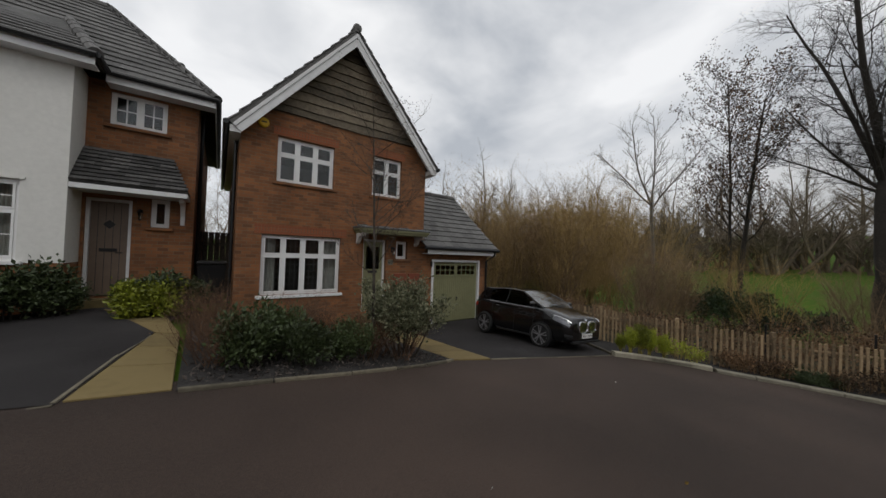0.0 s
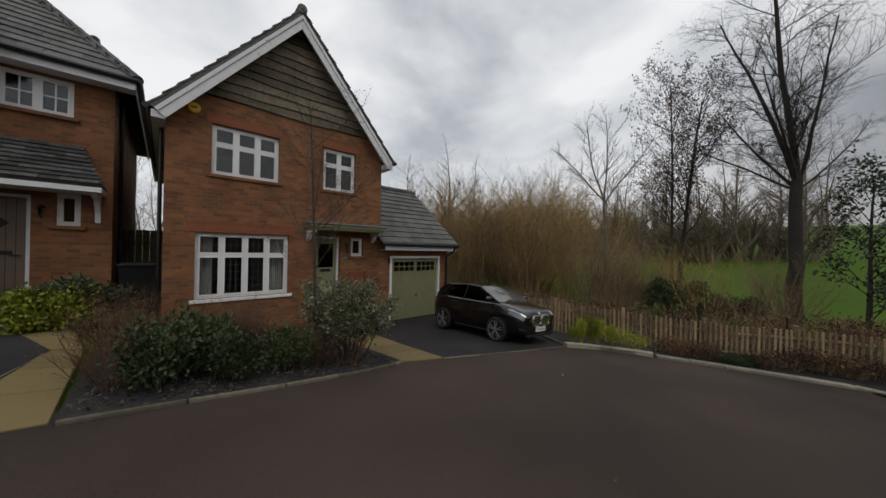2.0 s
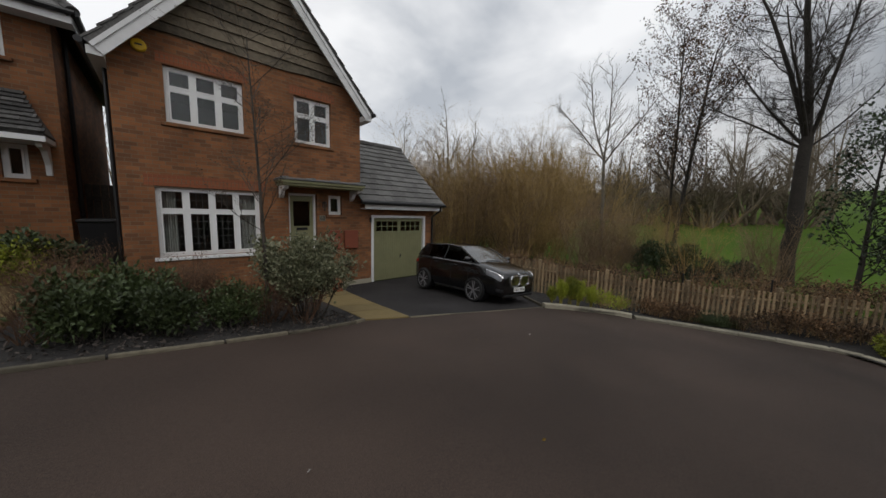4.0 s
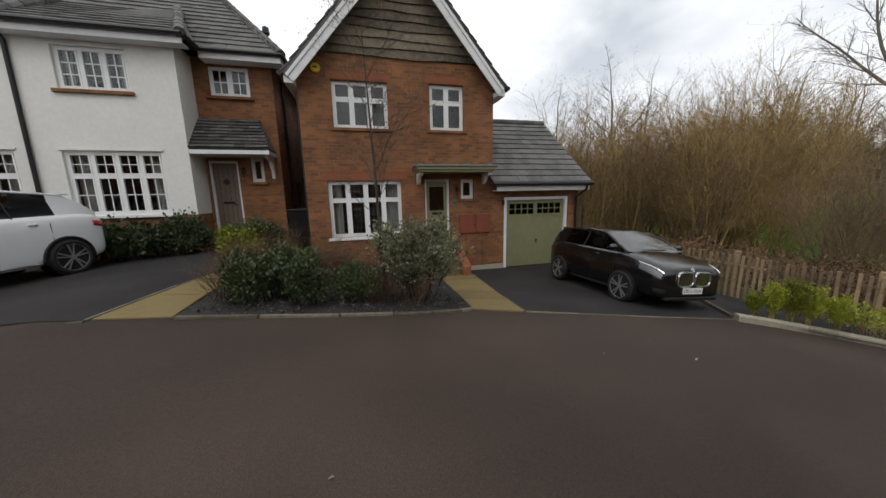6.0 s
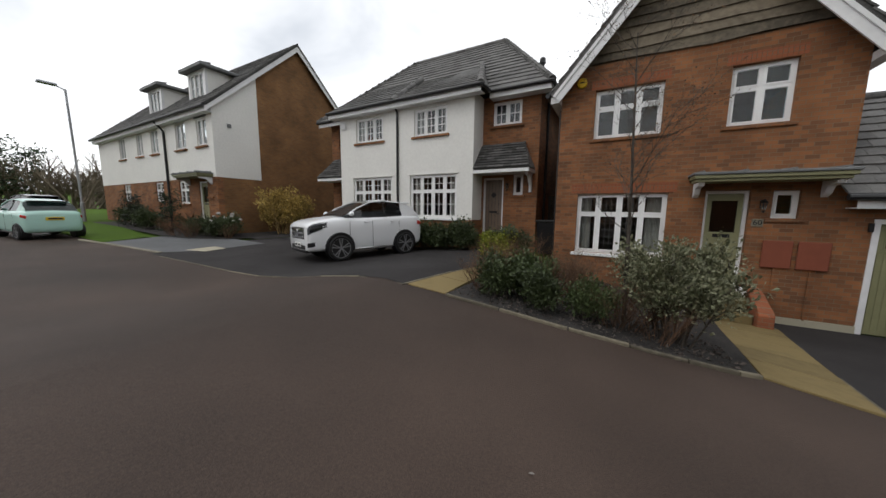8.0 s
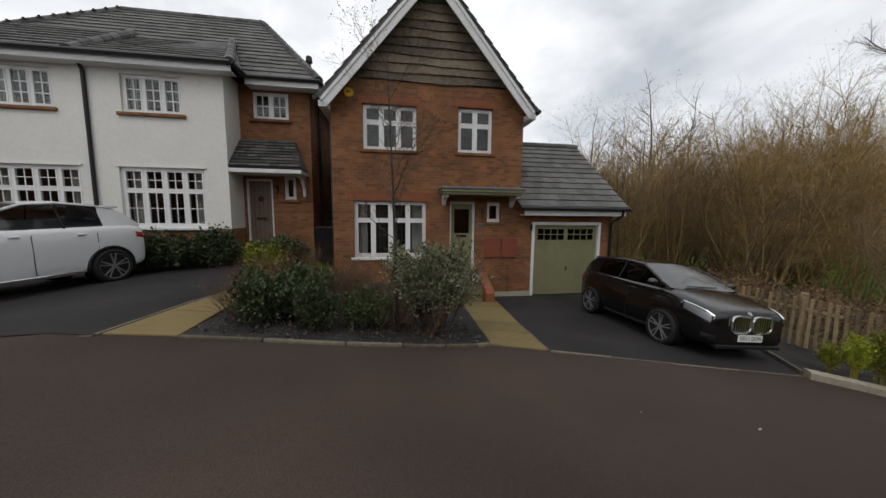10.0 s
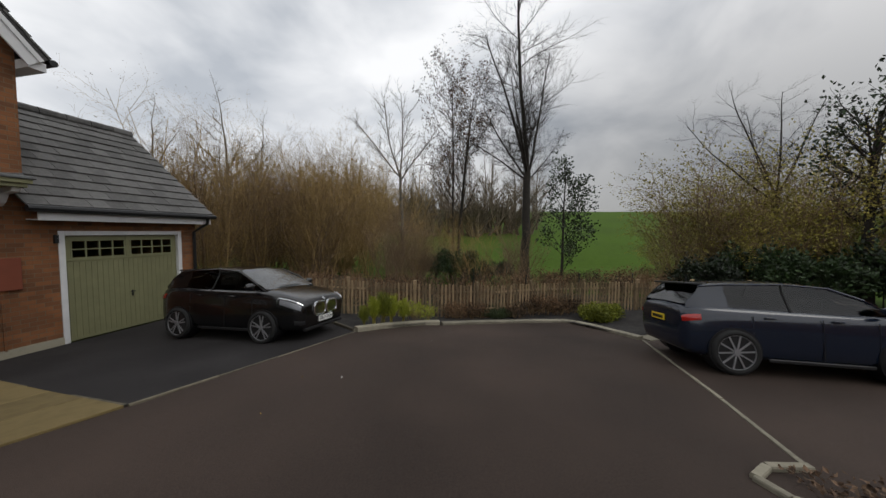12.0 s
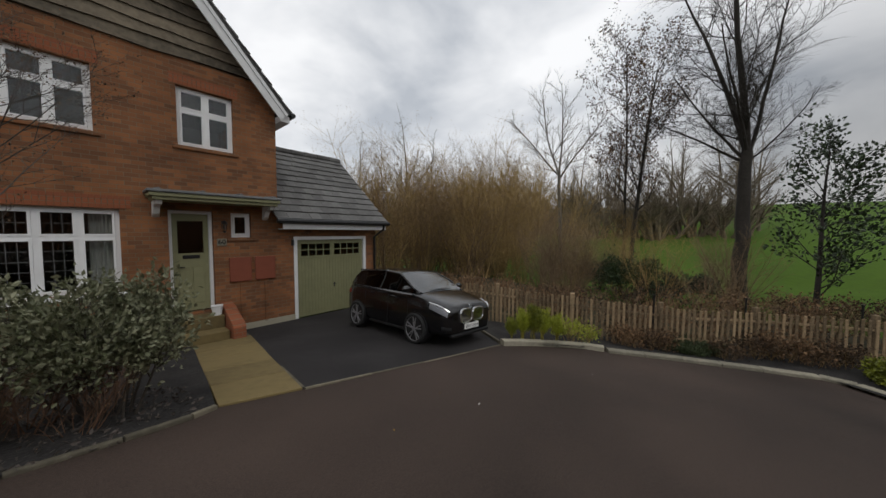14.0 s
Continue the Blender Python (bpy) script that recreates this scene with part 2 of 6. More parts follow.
def prism(bm, pts, axis, a, b):
    """A polygon of 2D points extruded along x or y from a to b."""
    def at(p, d):
        return (d, p[0], p[1]) if axis == "x" else (p[0], d, p[1])
    v0, v1 = [bm.verts.new(at(p, a)) for p in pts], [bm.verts.new(at(p, b)) for p in pts]
    bm.faces.new(v0)
    bm.faces.new(v1[::-1])
    for i in range(len(pts)):
        j = (i + 1) % len(pts)
        bm.faces.new((v0[i], v1[i], v1[j], v0[j]))
    bmesh.ops.recalc_face_normals(bm, faces=bm.faces[:])
    return bm


def tube(bm, pts, r, seg=8):
    rings = []
    for i, p in enumerate(pts):
        p = Vector(p)
        d = (Vector(pts[min(i + 1, len(pts) - 1)]) - Vector(pts[max(i - 1, 0)])).normalized()
        a = d.orthogonal().normalized()
        b = d.cross(a)
        rr = r[i] if isinstance(r, (list, tuple)) else r
        rings.append([bm.verts.new(p + rr * (math.cos(k * math.tau / seg) * a + math.sin(k * math.tau / seg) * b)) for k in range(seg)])
    for q0, q1 in zip(rings, rings[1:]):
        best = min(range(seg), key=lambda o: sum((q0[k].co - q1[(k + o) % seg].co).length for k in range(seg)))
        for k in range(seg):
            bm.faces.new((q0[k], q0[(k + 1) % seg], q1[(k + 1 + best) % seg], q1[(k + best) % seg]))
    bm.faces.new(rings[0][::-1])
    bm.faces.new(rings[-1])
    return bm


def wall_holes(x0, x1, z0, z1, y0, y1, holes=()):
    """A wall slab along x with openings (hx0, hx1, hz0, hz1) right through it."""
    bm = bmesh.new()
    xs = sorted({x0, x1, *[v for h in holes for v in h[:2]]})
    zs = sorted({z0, z1, *[v for h in holes for v in h[2:]]})
    grid = {}

    def solid(i, j):
        if not (0 <= i < len(xs) - 1 and 0 <= j < len(zs) - 1):
            return False
        cx, cz = (xs[i] + xs[i + 1]) / 2, (zs[j] + zs[j + 1]) / 2
        return not any(h[0] < cx < h[1] and h[2] < cz < h[3] for h in holes)

    def vert(i, j, y):
        k = (i, j, y)
        if k not in grid:
            grid[k] = bm.verts.new((xs[i], y, zs[j]))
        return grid[k]
    for i in range(len(xs) - 1):
        for j in range(len(zs) - 1):
            if not solid(i, j):
                continue
            bm.faces.new([vert(i, j, y0), vert(i + 1, j, y0), vert(i + 1, j + 1, y0), vert(i, j + 1, y0)])
            bm.faces.new([vert(i, j, y1), vert(i, j + 1, y1), vert(i + 1, j + 1, y1), vert(i + 1, j, y1)])
            for (di, dj), (p, q) in (((-1, 0), ((i, j), (i, j + 1))), ((1, 0), ((i + 1, j + 1), (i + 1, j))), ((0, -1), ((i + 1, j), (i, j))), ((0, 1), ((i, j + 1), (i + 1, j + 1)))):
                if not solid(i + di, j + dj):
                    bm.faces.new([vert(*p, y0), vert(*q, y0), vert(*q, y1), vert(*p, y1)])
    return bm


def window(house, x0, x1, z0, z1, y, lights, transom=0.0, bars=(0, 0), sill=M_BRICK, curtains=False, name="window", lead=False):
    """A white framed window facing -y: outer frame, mullions, transom, a sash round each pane, thin bars, a projecting sill."""
    bm = bmesh.new()
    f, d0, d1 = 0.055, y + 0.005, y + 0.075
    box(bm, x0, x0 + f, d0, d1, z0, z1)
    box(bm, x1 - f, x1, d0, d1, z0, z1)
    box(bm, x0 + f, x1 - f, d0, d1, z1 - f, z1)
    box(bm, x0 + f, x1 - f, d0, d1, z0, z0 + f)
    w = (x1 - x0 - f) / lights
    for i in range(1, lights):
        cx = x0 + f / 2 + i * w
        box(bm, cx - 0.03, cx + 0.03, d0, d1, z0 + f, z1 - f)
    rows = [(z0 + f, z1 - f)]
    if transom:
        zt = z0 + (z1 - z0) * transom
        rows = [(z0 + f, zt - 0.025), (zt + 0.025, z1 - f)]
        for i in range(lights):
            box(bm, x0 + f / 2 + i * w + 0.03, x0 + f / 2 + (i + 1) * w - 0.03, d0, d1, zt - 0.025, zt + 0.025)
    cells = []
    for i in range(lights):
        for za, zb in rows:
            xa, xb = x0 + f / 2 + i * w + 0.03, x0 + f / 2 + (i + 1) * w - 0.03
            s = 0.032
            ya, yb = y - 0.008, y + 0.05
            for r in ((xa, xa + s, ya, yb, za, zb), (xb - s, xb, ya, yb, za, zb), (xa + s, xb - s, ya, yb, zb - s, zb), (xa + s, xb - s, ya, yb, za, za + s)):
                box(bm, *r)
            cells.append((xa + s, xb - s, za + s, zb - s))
    win = part(name, bm, M_UPVC, house, "white upvc framed window")
    for xa, xb, za, zb in cells:
        part("pane", boxes((xa, xb, y + 0.022, y + 0.028, za, zb)), M_GLASS, win).visible_shadow = False
        if bars[0] or bars[1]:
            bb = bmesh.new()
            t = 0.012 if bars[0] > 0 and lights < 4 else 0.009
            for k in range(1, bars[0] + 1):
                c = xa + (xb - xa) * k / (bars[0] + 1)
                box(bb, c - t, c + t, y + 0.008, y + 0.02, za, zb)
            for k in range(1, bars[1] + 1):
                c = za + (zb - za) * k / (bars[1] + 1)
                box(bb, xa, xb, y + 0.010, y + 0.0215, c - t, c + t)
            part("glazing_bar", bb, M_UPVC if bars[0] < 3 else M_LEAD, win)
        if lead:
            bb = bmesh.new()
            for k in range(1, 3):
                c = xa + (xb - xa) * k / 3
                box(bb, c - 0.003, c + 0.003, y + 0.019, y + 0.0215, za, zb)
            rows_n = max(2, round((zb - za) / 0.15))
            for k in range(1, rows_n):
                c = za + (zb - za) * k / rows_n
                box(bb, xa, xb, y + 0.0185, y + 0.021, c - 0.003, c + 0.003)
            part("lattice", bb, M_LEAD, win, "thin leaded lattice")
    part("sill", bevelled(boxes((x0 - 0.08, x1 + 0.08, y - 0.13, y + 0.03, z0 - 0.075, z0 - 0.002)), 0.008), sill, win, "projecting window sill")
    if curtains:
        for xa, xb in ((x0 + 0.06, x0 + 0.17 * (x1 - x0)), (x1 - 0.20 * (x1 - x0), x1 - 0.06)):
            cb = bmesh.new()
            n = 22
            top = [cb.verts.new((xa + (xb - xa) * k / n, y + 0.16 + 0.02 * math.sin(k * 1.9), z1)) for k in range(n + 1)]
            bot = [cb.verts.new((xa + (xb - xa) * k / n, y + 0.16 + 0.025 * math.sin(k * 1.9 + 0.3), z0)) for k in range(n + 1)]
            for k in range(n):
                cb.faces.new((top[k], bot[k], bot[k + 1], top[k + 1]))
            part("curtain", cb, M_CURTAIN, win, "pale hanging curtain", smooth=True)
    return win


def tiles(house, name, eave0, eave1, top0, top1, rows, width, mat, single=False):
    """Lapped roof tiles on the slope between an eave and a top edge (a trapezium); each course steps over the one below."""
    e0, e1, t0, t1 = (Vector(p) for p in (eave0, eave1, top0, top1))
    up = ((t0 + t1) / 2 - (e0 + e1) / 2)
    along = (e1 - e0).normalized()
    nrm = along.cross(up).normalized()
    if nrm.z < 0:
        nrm = -nrm
    rise = up - along * up.dot(along)
    row = rise / rows
    verts, faces = [], []
    rng = random.Random(len(name) + rows)
    unit = None
    for i in range(rows):
        a, b = i / rows, (i + 1) / rows
        l0, r0 = e0.lerp(t0, a), e1.lerp(t1, a)
        s0, s1 = (l0 - e0).dot(along), (r0 - e0).dot(along)
        start = e0 + rise * a
        off = (i % 2) * width / 2
        k = math.floor((s0 - off) / width)
        while off + k * width < s1 - 0.02:
            p, q = max(s0, off + k * width), min(s1, off + (k + 1) * width) - 0.004
            k += 1
            if q - p < 0.03:
                continue
            j = rng.uniform(-0.004, 0.004)
            lo, hi = start + nrm * (0.045 + j), start + row * 1.12 + nrm * (0.012 + j)
            under = nrm * -0.030
            if single and abs(q - p - (width - 0.004)) < 0.002:
                if unit is None:
                    vv = [lo + along * p, lo + along * q, hi + along * q, hi + along * p]
                    vv = [v - (start + along * p) for v in vv]
                    unit = poly_mesh("tile", vv + [v + under for v in vv], [(0, 1, 2, 3), (7, 6, 5, 4), (0, 4, 5, 1), (1, 5, 6, 2), (2, 6, 7, 3), (3, 7, 4, 0)], mat)
                ob = new("tile", unit)
                ob.parent = single
                ob.location = start + along * p + nrm * j
                continue
            n = len(verts)
            vv = [lo + along * p, lo + along * q, hi + along * q, hi + along * p]
            verts += vv + [v + under for v in vv]
            faces += [tuple(n + x for x in f) for f in ((0, 1, 2, 3), (7, 6, 5, 4), (0, 4, 5, 1), (1, 5, 6, 2), (2, 6, 7, 3), (3, 7, 4, 0))]
    if verts:
        ob = part(name, poly_mesh(name, verts, faces, mat), None, single if single else house, "lapped grey roof tiles")
        tagged(ob, kind="stuff")


def slope_slab(house, name, pts, thick, mat, label=""):
    bm = bmesh.new()
    p = [Vector(q) for q in pts]
    n = (p[1] - p[0]).cross(p[2] - p[0]).normalized()
    if n.z < 0:
        n = -n
    a, b = [bm.verts.new(q) for q in p], [bm.verts.new(q - n * thick) for q in p]
    bm.faces.new(a)
    bm.faces.new(b[::-1])
    for i in range(len(p)):
        j = (i + 1) % len(p)
        bm.faces.new((a[i], b[i], b[j], a[j]))
    bmesh.ops.recalc_face_normals(bm, faces=bm.faces[:])
    return part(name, bm, mat, house, label)


def ridge_caps(house, a, b, mat, r=0.11, step=0.42):
    a, b = Vector(a), Vector(b)
    n = max(1, round((b - a).length / step))
    for i in range(n):
        p, q = a.lerp(b, i / n), a.lerp(b, (i + 1) / n - 0.012 / max((b - a).length, 0.1))
        part("ridge_tile", tube(bmesh.new(), [p, q], [r * 1.04, r * 0.97], 10), mat, house, smooth=False)


# ---- ground ----
def smooth(a, b, v):
    k = min(1.0, max(0.0, (v - a) / (b - a)))
    return k * k * (3 - 2 * k)


def road_z(x):
    if x > -2:
        return max(0.94 - 0.125 * (x + 1), -0.40)
    return 1.065 - 0.30 * smooth(-2, -5.2, x) + 0.022 * max(0.0, -6 - max(x, -45))


def ground_z(x, y):
    r = road_z(x)
    if y < -4.5:
        return r
    k = min(1.0, -y / 4.5) if y < 0 else 0.0
    h = -0.07 if x > 2.5 else (0.9 if x < -1.5 else -0.07 + 0.97 * (2.5 - x) / 4)
    if x < -2:
        h = h - 0.15 * smooth(-2, -6, x)
    h = h if x > -6 else 0.75 + 0.022 * (-6 - max(x, -45))
    return h * (1 - k) + r * k


def terrain_z(x, y):
    z = ground_z(min(max(x, -60), 12), y)
    far = smooth(11, 20, x)
    hill = 0.106 * max(0.0, x - 24 + 0.12 * (y + 8))
    hill = hill if hill < 12 else 12 + (hill - 12) * 0.12
    z = z * (1 - far) + (-0.4 + hill) * far - 0.03
    if y > 12:
        z += 0.02 * min(y - 12, 120)
    d = math.hypot(x, y)
    if d > 250:
        z += (d - 250) * 0.03
    return z


def sheet(name, poly, dz, mat, label, step=0.3, kind="structure", category="", parent=None):
    """A piece of paving that follows the ground, cut to a convex outline (counter-clockwise)."""
    bm = bmesh.new()
    x0, x1 = min(p[0] for p in poly), max(p[0] for p in poly)
    y0, y1 = min(p[1] for p in poly), max(p[1] for p in poly)
    nx, ny = max(2, int((x1 - x0) / step)), max(2, int((y1 - y0) / step))
    g = [[bm.verts.new((x0 + (x1 - x0) * i / nx, y0 + (y1 - y0) * j / ny, 0)) for j in range(ny + 1)] for i in range(nx + 1)]
    for i in range(nx):
        for j in range(ny):
            bm.faces.new((g[i][j], g[i + 1][j], g[i + 1][j + 1], g[i][j + 1]))
    for k in range(len(poly)):
        a, b = poly[k], poly[(k + 1) % len(poly)]
        nn = Vector((b[1] - a[1], a[0] - b[0], 0))
        bmesh.ops.bisect_plane(bm, geom=bm.verts[:] + bm.edges[:] + bm.faces[:], plane_co=(a[0], a[1], 0), plane_no=nn, clear_outer=True)
    for v in bm.verts:
        v.co.z = ground_z(v.co.x, v.co.y) + dz
    return tagged(part(name, bm, mat, parent, smooth=True), label, category, kind=kind)


def terrain():
    xs = sorted({*[i * 1.0 for i in range(-40, 41)], *[s * (40 + 1.6 * k ** 2.05) for k in range(1, 26) for s in (-1, 1)]})
    ys = xs
    verts = [(x, y, terrain_z(x, y) - 0.02) for x in xs for y in ys]
    n = len(ys)
    faces = [(i * n + j, (i + 1) * n + j, (i + 1) * n + j + 1, i * n + j + 1) for i in range(len(xs) - 1) for j in range(n - 1)]
    ob = new("ground", poly_mesh("ground", verts, faces, M_GRASS, True))
    tagged(ob, "green grass field rising gently behind the houses", "field", kind="structure")


terrain()
sheet("road", [(-60, -30), (13, -30), (13, -14), (8.6, -6.35), (6.54, -4.7), (3.0, -4.35), (-1.7, -4.6), (-60, -7.5)], 0.0, M_ROAD, "brown worn tarmac road of a cul-de-sac", 0.5)
sheet("driveway_main", [(2.93, -4.53), (6.56, -4.81), (7.6, -3.3), (7.45, 0.0), (3.6, 0.0)], 0.006, M_DRIVE, "black tarmac driveway in front of the garage")
sheet("driveway_white_house", [(-9.6, -5.2), (-1.65, -4.88), (-1.35, -1.2), (-1.6, 0.6), (-10.9, 0.6), (-10.9, -2.4)], 0.006, M_DRIVE, "black tarmac driveway of the white house")
sheet("parking_space", [(3.6, -10.05), (8.0, -10.62), (10.3, -12.5), (11, -16), (3.2, -16)], 0.006, M_DRIVE, "black tarmac parking space under the blue car")
sheet("front_bed", [(-1.02, -4.84), (0.4, -4.755), (1.4, -4.66), (2.18, -4.46), (2.66, -0.9), (2.4, -0.05), (-1.2, -0.05)], 0.011, M_SOIL, "dark bark-mulched front garden bed")
sheet("fence_bed", [(6.56, -4.8), (8.05, -6.2), (9.5, -6.2), (7.8, -3.0)], 0.05, M_SOIL, "dark soil bed along the picket fence")
sheet("fence_bed", [(8.05, -6.2), (9.8, -9.3), (11.5, -9.2), (9.5, -6.2)], 0.05, M_SOIL, "dark soil bed along the picket fence")
sheet("fence_bed", [(9.8, -9.3), (8.2, -10.6), (12.4, -14), (11.5, -9.2)], 0.05, M_SOIL, "dark soil bed along the picket fence")
sheet("rough_ground", [(7.45, -3.0), (9.5, -6.2), (14, -6.2), (14, 16), (7.45, 16)], 0.02, M_ROUGH, "rough brown undergrowth behind the fence", 0.8)
sheet("rough_ground", [(9.5, -6.2), (11.5, -9.2), (14, -9.2), (14, -6.2)], 0.02, M_ROUGH, "rough brown undergrowth behind the fence", 0.8)
sheet("rough_ground", [(11.5, -9.2), (12.5, -14), (14, -26), (14, -9.2)], 0.02, M_ROUGH, "rough brown undergrowth behind the fence", 0.8)


def strip(name, a, b, w, h, mat, label, sink=0.06):
    """A straight kerb or edging stone from a to b that follows the ground."""
    a, b = Vector((*a, 0)), Vector((*b, 0))
    d = (b - a).normalized()
    n = Vector((-d.y, d.x, 0)) * w / 2
    bm = bmesh.new()
    k = max(1, round((b - a).length / 0.9))
    rings = []
    for i in range(k + 1):
        p = a.lerp(b, i / k)
        z = ground_z(p.x, p.y)
        c = min(0.012, h / 3)
        rings.append([bm.verts.new((q.x, q.y, z + zz)) for q, zz in ((p - n, -sink), (p - n, h - c), (p - n * 0.8, h), (p + n * 0.8, h), (p + n, h - c), (p + n, -sink))])
    for r0, r1 in zip(rings, rings[1:]):
        for i in range(6):
            bm.faces.new((r0[i], r0[(i + 1) % 6], r1[(i + 1) % 6], r1[i]))
    bm.faces.new(rings[0][::-1])
    bm.faces.new(rings[-1])
    bmesh.ops.recalc_face_normals(bm, faces=bm.faces[:])
    return part(name, bm, mat)


def kerb_line(pts, w, h, stone, mat, label, name="kerb"):
    top = thing(name, label, "kerb", Matrix.Translation((pts[0][0], pts[0][1], ground_z(*pts[0]))), kind="structure")
    for a, b in zip(pts, pts[1:]):
        L = math.dist(a, b)
        n = max(1, round(L / stone))
        for i in range(n):
            p = [a[k] + (b[k] - a[k]) * (i + 0.012) / n for k in (0, 1)]
            q = [a[k] + (b[k] - a[k]) * (i + 1 - 0.012) / n for k in (0, 1)]
            ob = strip("kerb_stone", p, q, w, h + random.uniform(-0.006, 0.006), mat, "")
            ob.parent = top
            ob.matrix_parent_inverse = top.matrix_world.inverted()
    return top


kerb_line([(6.54, -4.84), (7.0, -5.12), (7.5, -5.52), (7.88, -5.9), (8.02, -6.25)], 0.15, 0.10, 0.36, M_KERB, "pale raised kerb stones at the bed edge")
kerb_line([(8.02, -6.3), (8.75, -7.4), (9.4, -8.5), (9.75, -9.25), (9.7, -9.65), (9.2, -10.05), (8.1, -10.62)], 0.16, 0.07, 0.8, M_KERB, "buff weathered kerb stones along the road")
kerb_line([(8.1, -10.66), (8.9, -11.45), (10.1, -12.5)], 0.30, 0.03, 0.8, M_KERB, "flush pale kerb beside the parking space")
kerb_line([(-1.02, -4.83), (-0.3, -4.78), (0.5, -4.74), (1.1, -4.68), (1.6, -4.62), (2.0, -4.54), (2.18, -4.46)], 0.045, 0.028, 0.6, M_EDGE, "thin buff edging stones round the front bed", "edging")
kerb_line([(2.94, -4.54), (4.6, -4.68), (6.54, -4.83)], 0.03, 0.010, 0.9, M_EDGE, "pale edging line across the driveway mouth", "edging")
kerb_line([(-9.0, -5.2), (-5, -5.03), (-1.65, -4.9)], 0.03, 0.010, 0.9, M_EDGE, "pale edging line across the driveway mouth", "edging")
kerb_line([(7.62, -3.0), (7.15, -3.9), (6.56, -4.8)], 0.05, 0.06, 0.9, M_EDGE, "thin dark edging beside the driveway", "edging")
kerb_line([(3.62, -0.05), (3.28, -2.4), (2.94, -4.52)], 0.03, 0.010, 0.9, M_EDGE, "thin edging beside the sandstone path", "edging")
kerb_line([(-1.67, -4.88), (-1.58, -3.6), (-1.46, -2.6)], 0.03, 0.010, 0.9, M_EDGE, "thin edging beside the sandstone path", "edging")
kerb_line([(8.04, -10.64), (4.88, -10.24), (3.58, -10.04)], 0.045, 0.014, 0.9, M_KERB, "pale edging line along the parking space", "edging")
kerb_line([(3.58, -10.04), (3.5, -9.72), (3.34, -9.55), (3.16, -9.62), (3.06, -9.9), (3.0, -10.6), (2.8, -13)], 0.06, 0.035, 0.25, M_KERB, "buff kerb round a bark-covered bed")
sheet("island_bed", [(3.12, -9.72), (3.34, -9.6), (3.54, -10.05), (3.4, -13), (2.85, -13)], 0.045, M_SOIL, "bark-chip bed at the corner of the parking space", 0.1)


def slabs(name, left, right, n, label):
    top = thing(name, label, "path", Matrix.Translation((left[0][0], left[0][1], ground_z(*left[0]))), kind="structure")
    for i in range(n):
        a, b = (i + 0.012) / n, (i + 0.988) / n
        def pt(side, k):
            return (side[0][0] + (side[1][0] - side[0][0]) * k, side[0][1] + (side[1][1] - side[0][1]) * k)
        q = [pt(left, a), pt(right, a), pt(right, b), pt(left, b)]
        bm = bmesh.new()
        t = [bm.verts.new((x, y, ground_z(x, y) + 0.016)) for x, y in q]
        u = [bm.verts.new((x, y, ground_z(x, y) - 0.05)) for x, y in q]
        bm.faces.new(t)
        for k in range(4):
            bm.faces.new((t[k], u[k], u[(k + 1) % 4], t[(k + 1) % 4]))
        bmesh.ops.recalc_face_normals(bm, faces=bm.faces[:])
        ob = part("slab", bevelled(bm, 0.005), M_SLAB, top)
        ob.matrix_parent_inverse = top.matrix_world.inverted()


slabs("path_main", ((2.2, -4.46), (2.62, -0.75)), ((2.92, -4.54), (3.55, -0.75)), 5, "buff sandstone slab path to the front door")
slabs("path_white_house", ((-1.63, -4.86), (-1.44, -2.5)), ((-1.05, -4.8), (-1.18, -2.5)), 3, "buff sandstone slab path beside the drive")
slabs("path_white_house", ((-1.44, -2.46), (-2.5, 0.3)), ((-1.18, -2.46), (-1.75, 0.3)), 3, "buff sandstone slab path to the door steps")


# ---- unseen plain wall added to the south, darkens low sky and reflections ----
tagged(part("unseen_wall_south", boxes((-34, 13, -24.3, -24.0, -0.8, 6.2)), M_BRICK), "unseen plain brick wall added to darken reflections", "wall", kind="structure")


# ---- main house ----
def canopy_flat(house, x0, x1, y, z):
    top = part("canopy", bevelled(boxes((x0, x1, y - 0.62, y, z, z + 0.05)), 0.01), M_LEAD, house, "lead-topped flat door canopy")
    part("fascia", bevelled(boxes((x0 + 0.03, x1 - 0.03, y - 0.59, y, z - 0.07, z - 0.001), (x0 + 0.07, x1 - 0.07, y - 0.55, y - 0.001, z - 0.13, z - 0.071)), 0.008), M_SAGE, top, "grey-green moulded canopy edge")
    for i in range(4):
        cx = x0 + 0.15 + (x1 - x0 - 0.3) * i / 3
        part("lead_roll", tube(bmesh.new(), [(cx, y - 0.6, z + 0.055), (cx, y - 0.02, z + 0.085)], 0.03, 8), M_LEAD, top)
    for cx in (x0 + 0.16, x1 - 0.16):
        part("bracket", bevelled(prism(bmesh.new(), [(y, z - 0.13), (y - 0.5, z - 0.13), (y - 0.46, z - 0.2), (y - 0.2, z - 0.23), (y - 0.11, z - 0.36), (y, z - 0.42)], "x", cx - 0.05, cx + 0.05), 0.006), M_WHITE, top, "white shaped timber bracket")


